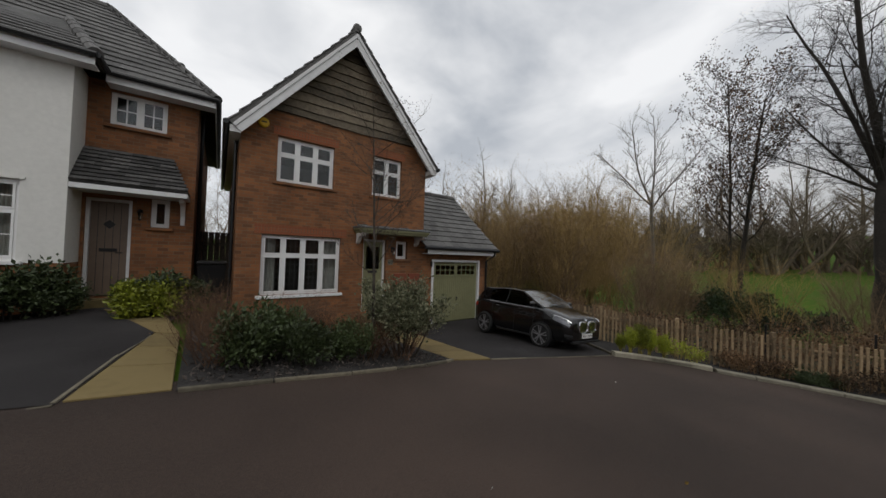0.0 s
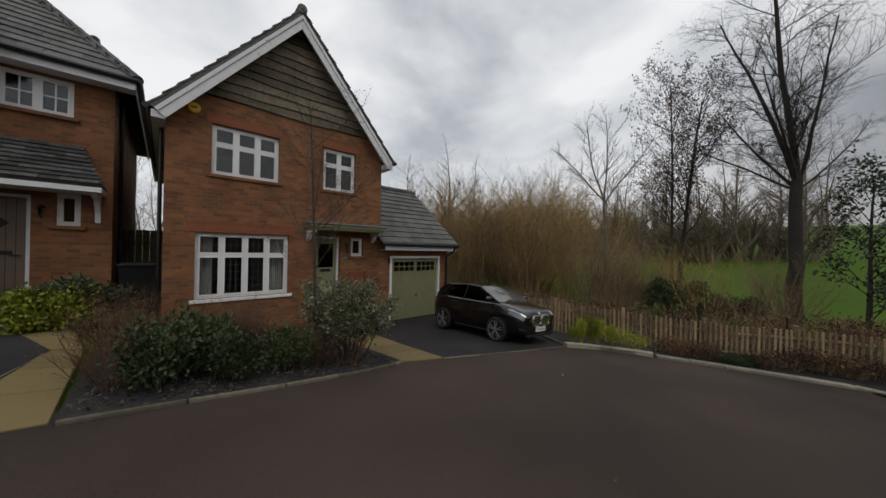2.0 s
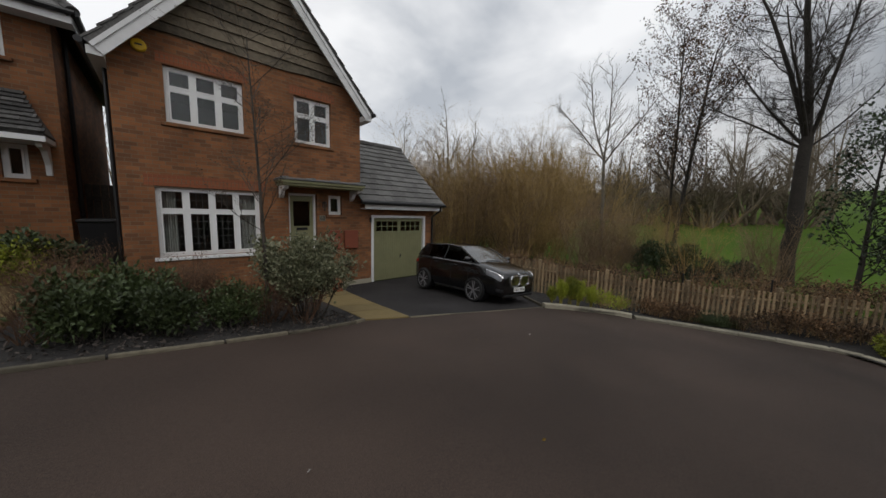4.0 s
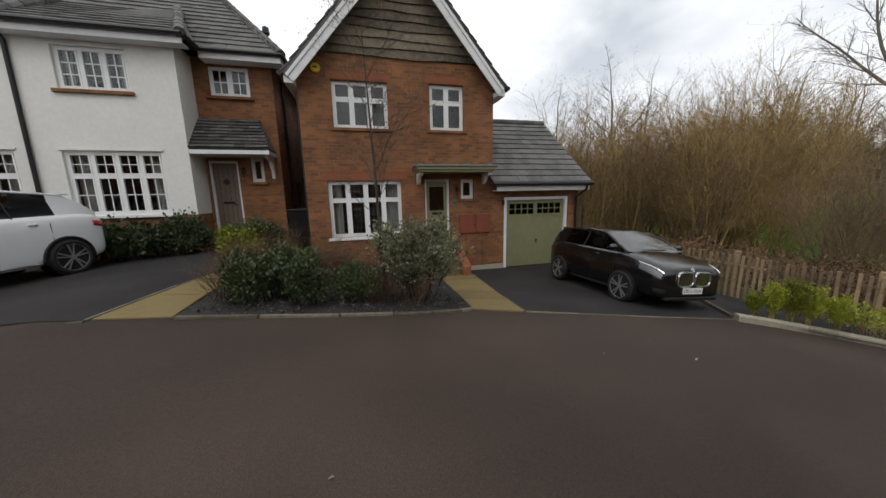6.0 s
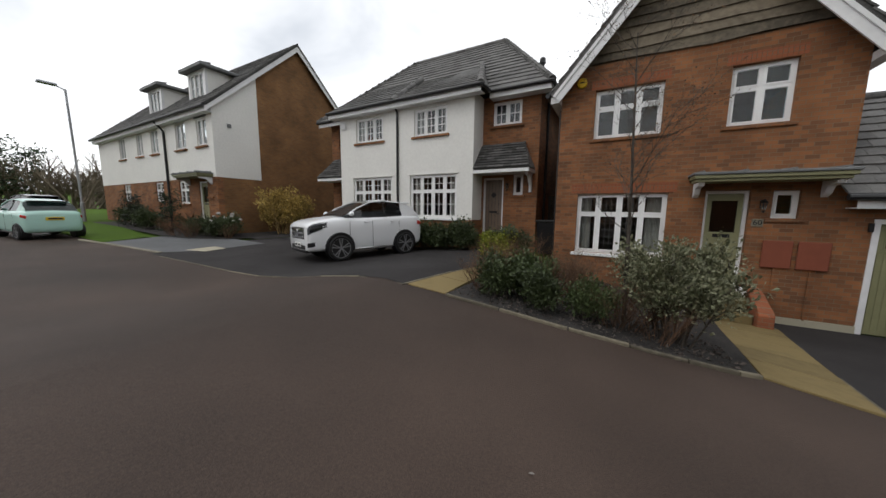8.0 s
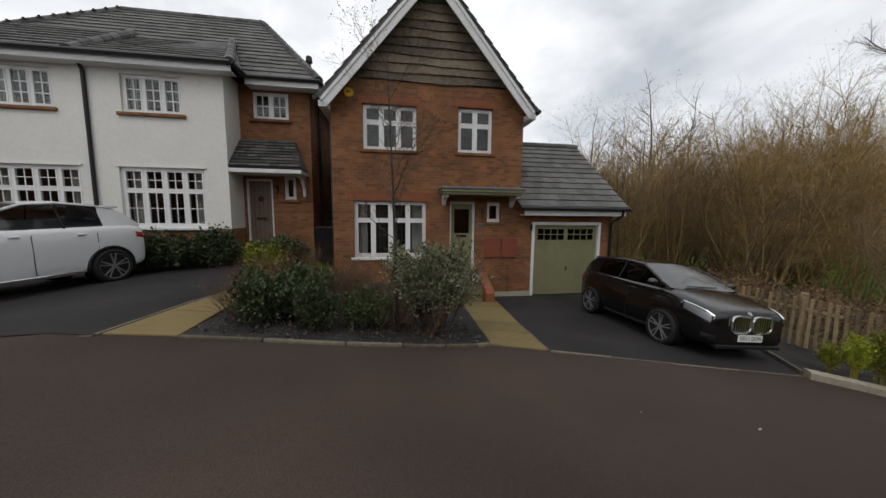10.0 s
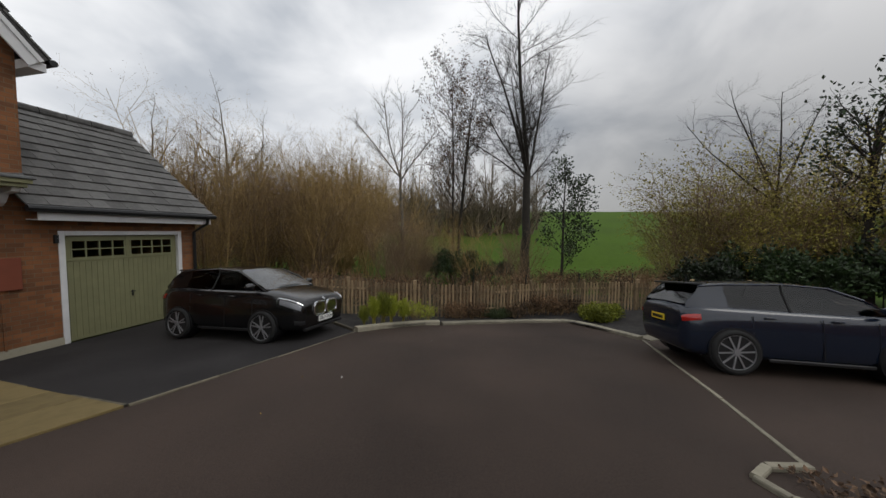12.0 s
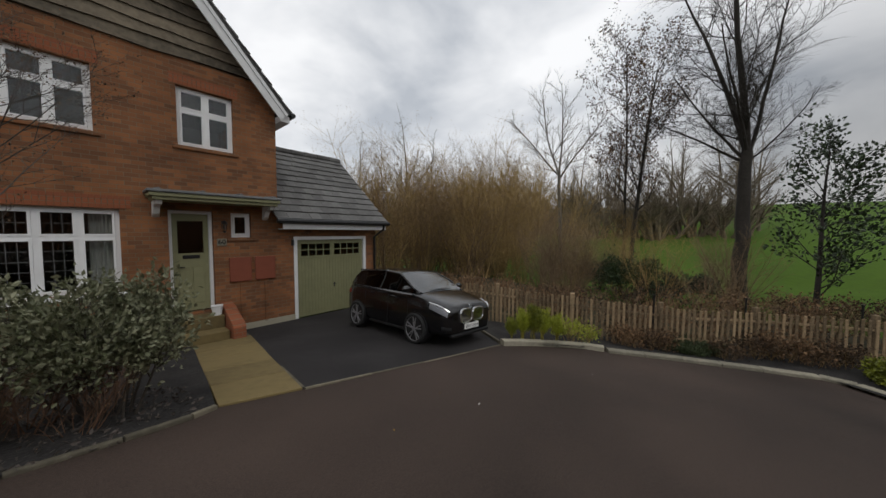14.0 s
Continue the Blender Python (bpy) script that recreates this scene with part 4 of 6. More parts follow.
    part("downpipe", tube(bmesh.new(), [(-1.25, 2.2, E), (-1.25, 2.2, 0.9)], 0.04, 8), M_BLACK, h)
    part("alarm_box", bevelled(boxes((-8.75, -8.5, Y - 0.06, Y - 0.001, 5.10, 5.36)), 0.02, 2), M_WHITE, h, "white alarm box")
    # hipped roof
    ev, RZ, RY = 5.68, 8.85, 4.5
    A, Bc, Cc, Dc = (-10.6, 0.98, ev), (-0.95, 0.98, ev), (-0.95, 8.55, ev), (-10.6, 8.55, ev)
    r0, r1 = (-7.9, RY, RZ), (-3.55, RY, RZ)
    slope_slab(h, "roof", [A, Bc, r1, r0], 0.06, M_TILE, "hipped grey tiled roof")
    slope_slab(h, "roof", [Bc, Cc, r1], 0.06, M_TILE)
    slope_slab(h, "roof", [Cc, Dc, r0, r1], 0.06, M_TILE)
    slope_slab(h, "roof", [Dc, A, r0], 0.06, M_TILE)
    tiles(h, "roof_tiles", A, Bc, r0, r1, 16, 0.3, M_TILE_LIGHT)
    tiles(h, "roof_tiles", Bc, Cc, r1, r1, 16, 0.3, M_TILE_LIGHT)
    tiles(h, "roof_tiles", Dc, A, r0, r0, 16, 0.3, M_TILE_LIGHT)
    for p, q in ((r0, r1), (Bc, r1), (A, r0), (Cc, r1)):
        ridge_caps(h, p, q, M_TILE)
    # forward hips over the two rendered bays
    for x0, x1, px in ((-6.0, -2.78, -3.75), (-9.15, -6.02, -6.35)):
        f0, f1 = (x0, 0.27, ev), (x1, 0.27, ev)
        pk = (px, 2.62, 7.25)
        bl = (x0, 0.98 + 0.02, ev + 0.02) if px > -5 else (x0, 1.0, ev + 0.02)
        lf = (x0 + 0.02, 2.45, 7.1) if px < -5 else (x0 + 0.02, 1.85, 6.6)
        slope_slab(h, "bay_roof", [f0, f1, pk, lf], 0.06, M_TILE)
        slope_slab(h, "bay_roof", [f1, (x1, 1.2, ev + 0.02), pk], 0.06, M_TILE)
        tiles(h, "bay_tiles", f0, f1, lf, pk, 8, 0.3, M_TILE_LIGHT)
        ridge_caps(h, f1, pk, M_TILE)
    part("fascia", boxes((WL - 0.3, WR + 0.32, 0.30, 0.33, ev - 0.2, ev - 0.04), (WL - 0.3, WR + 0.32, 0.3305, Y - 0.002, ev - 0.2, ev - 0.18), (WR + 0.3205, -0.98, 1.0, 1.03, ev - 0.2, ev - 0.04), (WR + 0.3205, -0.98, 1.0305, BY - 0.002, ev - 0.2, ev - 0.18), (-0.99, -0.97, 1.0305, 8.5, ev - 0.2, ev - 0.04), (-10.58, WL - 0.3005, 1.0, 1.03, ev - 0.2, ev - 0.04)), M_WHITE, h, "white fascia boards")
    for p, q in (((WL - 0.33, 0.24, ev - 0.02), (WR + 0.36, 0.24, ev - 0.02)), ((WR + 0.36, 0.24, ev - 0.02), (WR + 0.36, 0.95, ev - 0.02)), ((WR + 0.36, 0.95, ev - 0.02), (-0.92, 0.95, ev - 0.02)), ((-0.92, 0.95, ev - 0.02), (-0.92, 8.5, ev - 0.02)), ((-10.62, 0.95, ev - 0.02), (WL - 0.33, 0.95, ev - 0.02))):
        part("gutter", tube(bmesh.new(), [p, q], 0.055, 8), M_BLACK, h, "black gutter")
    part("flue", tube(bmesh.new(), [(-1.92, 3.95, 6.4), (-1.92, 3.95, 7.4), (-1.92, 3.95, 7.44), (-1.92, 3.95, 7.62), (-1.92, 3.95, 7.67)], [0.07, 0.07, 0.12, 0.1, 0.03], 8), M_BLACK, h, "black roof flue terminal")


white_pair()


# ---- terraced town house with dormers ----
def town_house():
    X, Y, E, B, AY, AZ, RY = -13.5, -1.75, 6.25, 0.6, 2.15, 10.0, 6.05
    h = thing("house", "three-storey white rendered and brick terrace with roof dormers", "house", Matrix.Translation((X, Y, 0.9)))
    inv = h.matrix_world.inverted()
    XL = -27.5
    ups = [(-14.85, -14.0, 4.6, 5.72), (-16.85, -15.85, 4.6, 5.78), (-19.6, -18.75, 4.62, 5.80), (-21.45, -20.65, 4.64, 5.82), (-24.0, -23.1, 4.64, 5.82)]
    lows = [(-16.95, -16.0, 2.2, 3.25), (-19.6, -18.65, 2.3, 3.25), (-24.0, -23.0, 2.3, 3.25)]
    dr = (-15.05, -14.3, 1.05, 3.15)
    part("render_wall", wall_holes(XL, X, 3.3, E, Y, Y + 0.25, ups), M_RENDER, h, "white rendered upper wall")
    part("brick_wall", wall_holes(XL, X, B, 3.2995, Y + 0.012, Y + 0.25, lows + [dr]), M_BRICK, h, "red brick ground floor wall")
    k = (AZ - E) / (AY - Y)
    part("gable_render", prism(bmesh.new(), [(Y + 0.2505, 3.3), (0.1, 3.3), (0.1, E + k * (0.1 - Y) - 0.1), (Y + 0.2505, E + k * 0.2505 - 0.1)], "x", X - 0.25, X), M_RENDER, h, "white rendered gable strip")
    part("gable_brick", prism(bmesh.new(), [(Y + 0.2505, B), (RY, B), (RY, E - 0.1), (AY, AZ - 0.1), (0.1005, E + k * (0.1 - Y) - 0.1), (0.1005, 3.2995), (Y + 0.2505, 3.2995)], "x", X - 0.25, X - 0.012), M_BRICK_BROWN, h, "plain brown brick gable wall")
    part("brick_wall", boxes((XL, X, RY + 0.001, RY + 0.25, B, E)), M_BRICK, h)
    part("inner_wall", boxes((XL + 0.1, X - 0.3, 2.0, 2.1, B, E)), M_DIM_ROOM, h)
    f0, f1, t0, t1 = (XL, Y - 0.3, E - 0.2), (X + 0.2, Y - 0.3, E - 0.2), (XL, AY, AZ), (X + 0.2, AY, AZ)
    slope_slab(h, "roof", [f0, f1, t1, t0], 0.08, M_TILE, "grey tiled roof slope")
    slope_slab(h, "roof", [(XL, RY + 0.3, E - 0.2), (X + 0.2, RY + 0.3, E - 0.2), t1, t0], 0.08, M_TILE)
    tiles(h, "roof_tiles", f0, f1, t0, t1, 15, 0.4, M_TILE)
    for q in ([(Y - 0.3, E - 0.29), (AY, AZ - 0.09), (AY, AZ - 0.36), (Y - 0.3, E - 0.5)], [(AY, AZ - 0.09), (RY + 0.3, E - 0.29), (RY + 0.3, E - 0.5), (AY, AZ - 0.36)]):
        part("barge_board", prism(bmesh.new(), q, "x", X + 0.14, X + 0.18), M_WHITE, h, "white barge board")
    part("fascia", boxes((XL, X + 0.14, Y - 0.27, Y - 0.24, E - 0.46, E - 0.29), (XL, X + 0.14, Y - 0.2395, Y - 0.002, E - 0.46, E - 0.44)), M_WHITE, h)
    part("gutter", tube(bmesh.new(), [(XL, Y - 0.36, E - 0.27), (X + 0.2, Y - 0.36, E - 0.27)], 0.06, 8), M_BLACK, h, "black gutter")
    part("downpipe", tube(bmesh.new(), [(-18.1, Y - 0.3, E - 0.3), (-17.9, Y - 0.06, E - 0.7), (-17.9, Y - 0.06, 1.0)], 0.05, 8), M_BLACK, h, "black downpipe")
    for q in ups:
        window(h, *q, Y + 0.05, 2, 0.0, (0, 2), M_BRICK, True)
        part("drip", boxes((q[0] - 0.08, q[1] + 0.08, Y - 0.05, Y - 0.001, q[3] + 0.01, q[3] + 0.06)), M_LEAD, h)
    for q in lows:
        window(h, *q, Y + 0.06, 2, 0.6, (0, 1), M_BRICK, True)
    front_door(h, *dr, Y + 0.06, M_SAGE, M_WHITE, True)
    canopy_flat(h, -16.0, -13.7, Y, 3.42)
    window(h, -14.15, -13.85, 2.5, 3.1, Y + 0.06, 1)
    bm = boxes((X + 0.001, X + 0.03, -1.2, -1.05, 5.35, 5.5))
    part("vent", bm, M_LEAD, h, "small wall vent")
    for x0, x1 in ((-16.4, -15.15), (-20.9, -19.6)):
        z0, z1, y0 = 6.75, 8.0, -1.2
        part("dormer", wall_holes(x0 - 0.15, x1 + 0.15, z0 - 0.2, z1, y0, y0 + 0.1, [(x0, x1, z0, z1 - 0.08)]), M_WHITE, h, "white boxed roof dormer")
        part("dormer_cheek", prism(bmesh.new(), [(y0 + 0.1005, z0 - 0.2), (y0 + 0.1005, z1), (0.3, z1), (0.1, z1 - 0.1)], "x", x1 + 0.05, x1 + 0.15), M_RENDER, h)
        part("dormer_cheek", prism(bmesh.new(), [(y0 + 0.1005, z0 - 0.2), (y0 + 0.1005, z1), (0.3, z1), (0.1, z1 - 0.1)], "x", x0 - 0.15, x0 - 0.05), M_RENDER, h)
        window(h, x0, x1, z0, z1 - 0.08, y0 + 0.03, 3, 0.0, (0, 1), M_UPVC)
        rf = part("dormer_roof", bevelled(boxes((x0 - 0.4, x1 + 0.4, y0 - 0.25, 0.9, z1 + 0.001, z1 + 0.13)), 0.02), M_LEAD, h, "lead-topped dormer roof")
        slope_slab(rf, "dormer_cap", [(x0 - 0.4, y0 - 0.25, z1 + 0.131), (x1 + 0.4, y0 - 0.25, z1 + 0.131), (x1 + 0.1, y0 + 0.3, z1 + 0.32), (x0 - 0.1, y0 + 0.3, z1 + 0.32)], 0.04, M_LEAD)
    for ob in h.children:
        ob.matrix_parent_inverse = inv


town_house()


def far_house():
    h = thing("house", "distant red brick gabled house with a timbered gable", "house", Matrix.Translation((-32.5, 2.4, 1.2)) @ Matrix.Diagonal((0.85, 0.85, 0.85, 1)))
    part("wall", boxes((-2.5, 2.5, -1.6, 5.0, -0.6, 5.2)), M_BRICK, h, "red brick wall")
    part("gable", prism(bmesh.new(), [(-2.5, 5.2005), (2.5, 5.2005), (0, 8.2)], "y", -1.58, 5.0), M_BOARD, h, "dark boarded gable")
    slope_slab(h, "roof", [(-2.8, -2.0, 5.0), (-2.8, 5.3, 5.0), (0, 5.3, 8.5), (0, -2.0, 8.5)], 0.1, M_TILE, "tiled roof slope")
    slope_slab(h, "roof", [(2.8, -2.0, 5.0), (2.8, 5.3, 5.0), (0, 5.3, 8.5), (0, -2.0, 8.5)], 0.1, M_TILE)
    for x, z in ((-1.4, 3.2), (0.9, 3.2), (1.0, 0.7)):
        w = part("window", boxes((x - 0.5, x + 0.5, -1.66, -1.601, z, z + 1.2)), M_UPVC, h, "white framed window")
        for k in (-0.24, 0.24):
            part("pane", boxes((x + k - 0.19, x + k + 0.19, -1.668, -1.661, z + 0.1, z + 1.1)), M_BLACK, w)
    part("door", boxes((-1.5, -0.7, -1.66, -1.601, -0.3, 1.8)), M_SAGE, h)
    for ob in (boxes((2.5005, 2.54, 0.3, 1.3, 3.2, 4.4)), boxes((2.5005, 2.54, 0.3, 1.3, 0.6, 1.8))):
        part("window", ob, M_UPVC, h)


far_house()
lamp = thing("street_lamp", "tall grey steel street lamp on the verge", "lamp", Matrix.Translation((-24.4, -3.35, 1.0)))
part("pole", tube(bmesh.new(), [(0, 0, 0), (0, 0, 1.2), (0, 0, 1.25), (0, -0.05, 7.0)], [0.09, 0.09, 0.055, 0.045], 8), M_METAL, lamp)
part("arm", tube(bmesh.new(), [(0, -0.05, 6.95), (-0.1, -0.35, 7.12)], 0.035, 6), M_METAL, lamp)
part("lantern_head", bevelled(boxes((-0.25, 0.05, -0.95, -0.3, 7.08, 7.2)), 0.03), M_METAL, lamp, "grey lamp head")


# ---- cars ----
def paint(name, col, rough=0.25, metal=0.3):
    m = bpy.data.materials.new(name)
    m.use_nodes = True
    b = m.node_tree.nodes["Principled BSDF"]
    b.inputs["Base Color"].default_value = (*col, 1)
    b.inputs["Roughness"].default_value, b.inputs["Metallic"].default_value = rough, metal
    b.inputs["Coat Weight"].default_value, b.inputs["Coat Roughness"].default_value = 0.5, 0.05
    return m


M_CAR_BLACK = paint("black_car_paint", (0.004, 0.004, 0.0045), 0.2, 0.0)
M_CAR_WHITE = paint("white_car_paint", (0.72, 0.73, 0.74), metal=0.0)
M_CAR_BLUE = paint("dark_blue_car_paint", (0.004, 0.009, 0.021), 0.2, 0.0)
M_CAR_MINT = paint("mint_car_paint", (0.42, 0.66, 0.58), metal=0.0)
M_CAR_GLASS = glass_material("tinted_car_glass", (0.05, 0.055, 0.06))
M_SCREEN = glass_material("windscreen_glass", (0.16, 0.18, 0.19))
M_SCREEN.node_tree.nodes["Principled BSDF"].inputs["IOR"].default_value = 2.0
M_TYRE = material("tyre_rubber", (0.016, 0.016, 0.016), 0.85, vary=0.1, bump=0.1)
M_ALLOY = material("alloy_wheel", (0.30, 0.30, 0.31), 0.35, metal=0.5, vary=0.05, bump=0)
M_CHROME = material("chrome", (0.75, 0.75, 0.76), 0.12, metal=1.0, vary=0.02, bump=0)
M_LENS = glass_material("headlight_lens", (0.9, 0.92, 0.95))
M_RED = paint("red_tail_lens", (0.35, 0.012, 0.008), 0.15, 0.0)
M_PLATE_W = material("white_plate", (0.75, 0.75, 0.72), 0.5, vary=0.03, bump=0)
M_PLATE_Y = material("yellow_plate", (0.75, 0.52, 0.03), 0.5, vary=0.03, bump=0)

# stations along a car's lower body: share of length, underside, top and width
BODY = ((-0.5, 0.32, 0.62, 0.78), (-0.488, 0.22, 0.68, 0.88), (-0.45, 0.17, 0.715, 0.955), (-0.34, 0.155, 0.725, 1.0), (-0.1, 0.15, 0.715, 1.0), (0.12, 0.15, 0.705, 1.0), (0.25, 0.155, 0.70, 0.995), (0.34, 0.16, 0.665, 0.98), (0.42, 0.165, 0.615, 0.945), (0.465, 0.17, 0.575, 0.89), (0.49, 0.18, 0.53, 0.82), (0.5, 0.21, 0.48, 0.74))
TALL = BODY[:7] + ((0.34, 0.16, 0.685, 0.985), (0.42, 0.165, 0.655, 0.96), (0.465, 0.165, 0.63, 0.92), (0.49, 0.17, 0.595, 0.87), (0.5, 0.19, 0.55, 0.81))
RING = ((0.0, 0.0), (0.82, 0.0), (0.95, 0.06), (0.985, 0.22), (1.0, 0.50), (0.995, 0.70), (0.96, 0.86), (0.88, 0.955), (0.6, 1.0), (0.0, 1.02))


def smoothed(rows, n):
    """Rows of numbers run through a smooth curve, n steps to a span."""
    out = []
    for i in range(len(rows) - 1):
        p0, p1, p2, p3 = (rows[min(max(k, 0), len(rows) - 1)] for k in (i - 1, i, i + 1, i + 2))
        for j in range(n):
            t = j / n
            out.append(tuple(0.5 * (2 * b + (c - a) * t + (2 * a - 5 * b + 4 * c - d) * t * t + (3 * b - a - 3 * c + d) * t ** 3) for a, b, c, d in zip(p0, p1, p2, p3)))
    return out + [rows[-1]]


def loft(rings, caps=True):
    bm = bmesh.new()
    vs = [[bm.verts.new(p) for p in r] for r in rings]
    n = len(vs[0])
    for a, b in zip(vs, vs[1:]):
        for i in range(n):
            bm.faces.new((a[i], a[(i + 1) % n], b[(i + 1) % n], b[i]))
    if caps:
        bm.faces.new(vs[0][::-1])
        bm.faces.new(vs[-1])
    bmesh.ops.recalc_face_normals(bm, faces=bm.faces[:])
    return bm


def wheel(car, x, y, r, side, spokes, paired=True):
    w = 0.19
    prof = [(r * 0.78, -w / 2), (r * 0.92, -w / 2), (r * 0.98, -w * 0.4), (r, -w * 0.2), (r, w * 0.2), (r * 0.98, w * 0.4), (r * 0.92, w / 2), (r * 0.78, w / 2)]
    n = 28
    rings = [[(x + pr * math.cos(a), y + py, r + pr * math.sin(a)) for pr, py in prof] for a in (k * math.tau / n for k in range(n + 1))]
    wh = part("wheel", loft(rings, False), M_TYRE, car, "alloy wheel with a black tyre", smooth=True)
    o = side * w * 0.40
    rim = tube(bmesh.new(), [(x, y + o - side * 0.03, r), (x, y + o - side * 0.005, r)], r * 0.76, 24)
    part("wheel_back", rim, M_BLACK, wh)
    bm = bmesh.new()
    rg = [[(x + q * math.cos(a), y + o + dy, r + q * math.sin(a)) for q, dy in ((r * 0.80, -0.01), (r * 0.80, 0.012), (r * 0.75, 0.012), (r * 0.75, -0.01))] for a in (k * math.tau / n for k in range(n + 1))]
    part("rim", loft(rg, False), M_ALLOY, wh, "silver alloy rim")
    for k in range(spokes):
        a = math.tau * (k // 2) / (spokes / 2) + (0.17 if k % 2 else -0.17) + 0.3 if paired else math.tau * k / spokes + 0.1
        m = Matrix.Translation((x, y + o, r)) @ Matrix.Rotation(-a, 4, "Y")
        b = bmesh.new()
        box(b, r * 0.08, r * 0.76, -0.008, 0.012, -r * 0.034, r * 0.034, m)
        part("spoke", b, M_ALLOY, wh)
    part("hub", tube(bmesh.new(), [(x, y + o - 0.01, r), (x, y + o + side * 0.016, r)], r * 0.13, 12), M_ALLOY, wh)


def plate_text(parent, text, m, size):
    cu = bpy.data.curves.new("lettering", "FONT")
    cu.body, cu.size, cu.extrude = text, size, 0.001
    cu.align_x = cu.align_y = "CENTER"
    cu.materials.append(M_BLACK)
    ob = new("lettering", cu)
    ob.parent, ob.matrix_local = parent, m


def car(label, m, L, W, H, wb, r, mat, spokes, roof, style, text="", shift=0.0):
    """roof: (rear glass foot, roof rear, roof front, windscreen foot) as shares of the length."""
    c = thing("car", label, "car", m)
    hw = W / 2
    rings = []
    shape = smoothed(TALL if style == "suv" else BODY, 3)
    fine = smoothed(RING[1:], 2)
    for u, zb, zt, w in shape:
        half = [(0.0, zb * H)] + [(hw * w * a, (zb + (zt - zb) * b) * H) for a, b in fine]
        rings.append([(u * L, y, z) for y, z in half] + [(u * L, -y, z) for y, z in half[-2:0:-1]])
    part("body", loft(rings), mat, c, smooth=True)

    def point(side, u, v, off):
        k = next(i for i in range(len(shape) - 1) if u <= shape[i + 1][0])
        f = (u - shape[k][0]) / (shape[k + 1][0] - shape[k][0])
        zb, zt, w = (shape[k][i] + (shape[k + 1][i] - shape[k][i]) * f for i in (1, 2, 3))
        q = int(v)
        a, b = (RING[q][i] + (RING[q + 1][i] - RING[q][i]) * (v - q) for i in (0, 1))
        return Vector((u * L + math.copysign(off, u), side * (hw * w * a + off), (zb + (zt - zb) * b) * H + off * 0.6))

    def patch(side, u0, u1, v0, v1, off, pinch):
        """A lens that follows the body skin, narrower at its inner end."""
        bm = bmesh.new()
        g = []
        for i in range(7):
            t = i / 6
            lo = v0 + (v1 - v0) * (1 - pinch) * 0.5 * (1 - t if u0 > 0 else t)
            g.append([bm.verts.new(point(side, u0 + (u1 - u0) * t, lo + (v1 - lo) * j / 5, off * (0.4 + 0.6 * math.sin(math.pi * j / 5)))) for j in range(6)])
        for i in range(6):
            for j in range(5):
                bm.faces.new((g[i][j], g[i + 1][j], g[i + 1][j + 1], g[i][j + 1]))
        bmesh.ops.recalc_face_normals(bm, faces=bm.faces[:])
        return bm
    belt = 0.70
    q0, q1, q2, q3 = roof
    st = [(q0, belt + 0.02, 0.80, 0.80), (q0 + (q1 - q0) * 0.55, 0.85, 0.86, 0.74), (q1, 0.945, 0.885, 0.69), (q1 + (q2 - q1) * 0.2, 0.973, 0.895, 0.69), (q1 + (q2 - q1) * 0.66, 1.0, 0.90, 0.69), (q2, 0.972, 0.895, 0.70), (q2 + (q3 - q2) * 0.5, 0.85, 0.88, 0.77), (q3, belt + 0.005, 0.84, 0.82)]
    prof = []
    for u, zr, b0, b1 in st:
        k = max(0.0, (zr - belt) / (1 - belt))
        wt = hw * (b0 + (b1 - b0) * k)
        zs = belt + (zr - belt) * 0.90
        prof.append([(u * L, hw * b0, (belt - 0.03) * H), (u * L, wt * 1.03, (belt + (zr - belt) * 0.6) * H), (u * L, wt, zs * H), (u * L, wt * 0.8, (zr - 0.008) * H), (u * L, 0, zr * H), (u * L, -wt * 0.8, (zr - 0.008) * H), (u * L, -wt, zs * H), (u * L, -wt * 1.03, (belt + (zr - belt) * 0.6) * H), (u * L, -hw * b0, (belt - 0.03) * H)])

    def skin(cols, seg, grow=0.0):
        bm = bmesh.new()
        vv = [[bm.verts.new((p[0], p[1] * (1 + grow), p[2] + grow)) for p in prof[i]] for i in seg]
        for a, b in zip(vv, vv[1:]):
            for i in cols:
                bm.faces.new((a[i], b[i], b[i + 1], a[i + 1]))
        bmesh.ops.delete(bm, geom=[v for v in bm.verts if not v.link_faces], context="VERTS")
        bmesh.ops.recalc_face_normals(bm, faces=bm.faces[:])
        return bm
    part("windscreen", skin(range(2, 6), range(5, 8)), M_SCREEN, c, "sloping glass windscreen", True)
    part("rear_window", skin(range(2, 6), range(0, 3)), M_CAR_GLASS, c, "sloping rear window", True)
    part("roof_panel", skin(range(2, 6), range(2, 6), 0.004), mat, c, smooth=True)
    for cols in ((0, 1), (6, 7)):
        part("rear_quarter", skin(cols, range(0, 4), 0.002), mat, c, smooth=True)
        part("side_window", skin(cols, range(3, 5)), M_CAR_GLASS, c, "tinted side window", True)
        part("side_window", skin(cols, range(4, 8)), M_CAR_GLASS, c, "tinted side window", True)
    for sgn in (0, 8):
        inner = 2 if sgn == 0 else 6
        mid = 1 if sgn == 0 else 7
        part("pillar", tube(bmesh.new(), [prof[7][sgn], prof[6][inner], prof[5][inner]], 0.020, 6), mat, c)
        part("roof_rail", tube(bmesh.new(), [prof[i][inner] for i in (5, 4, 3, 2)], 0.016, 6), mat, c)
        part("pillar", tube(bmesh.new(), [prof[4][sgn], prof[4][mid], prof[4][inner]], 0.015, 6), M_TYRE, c)
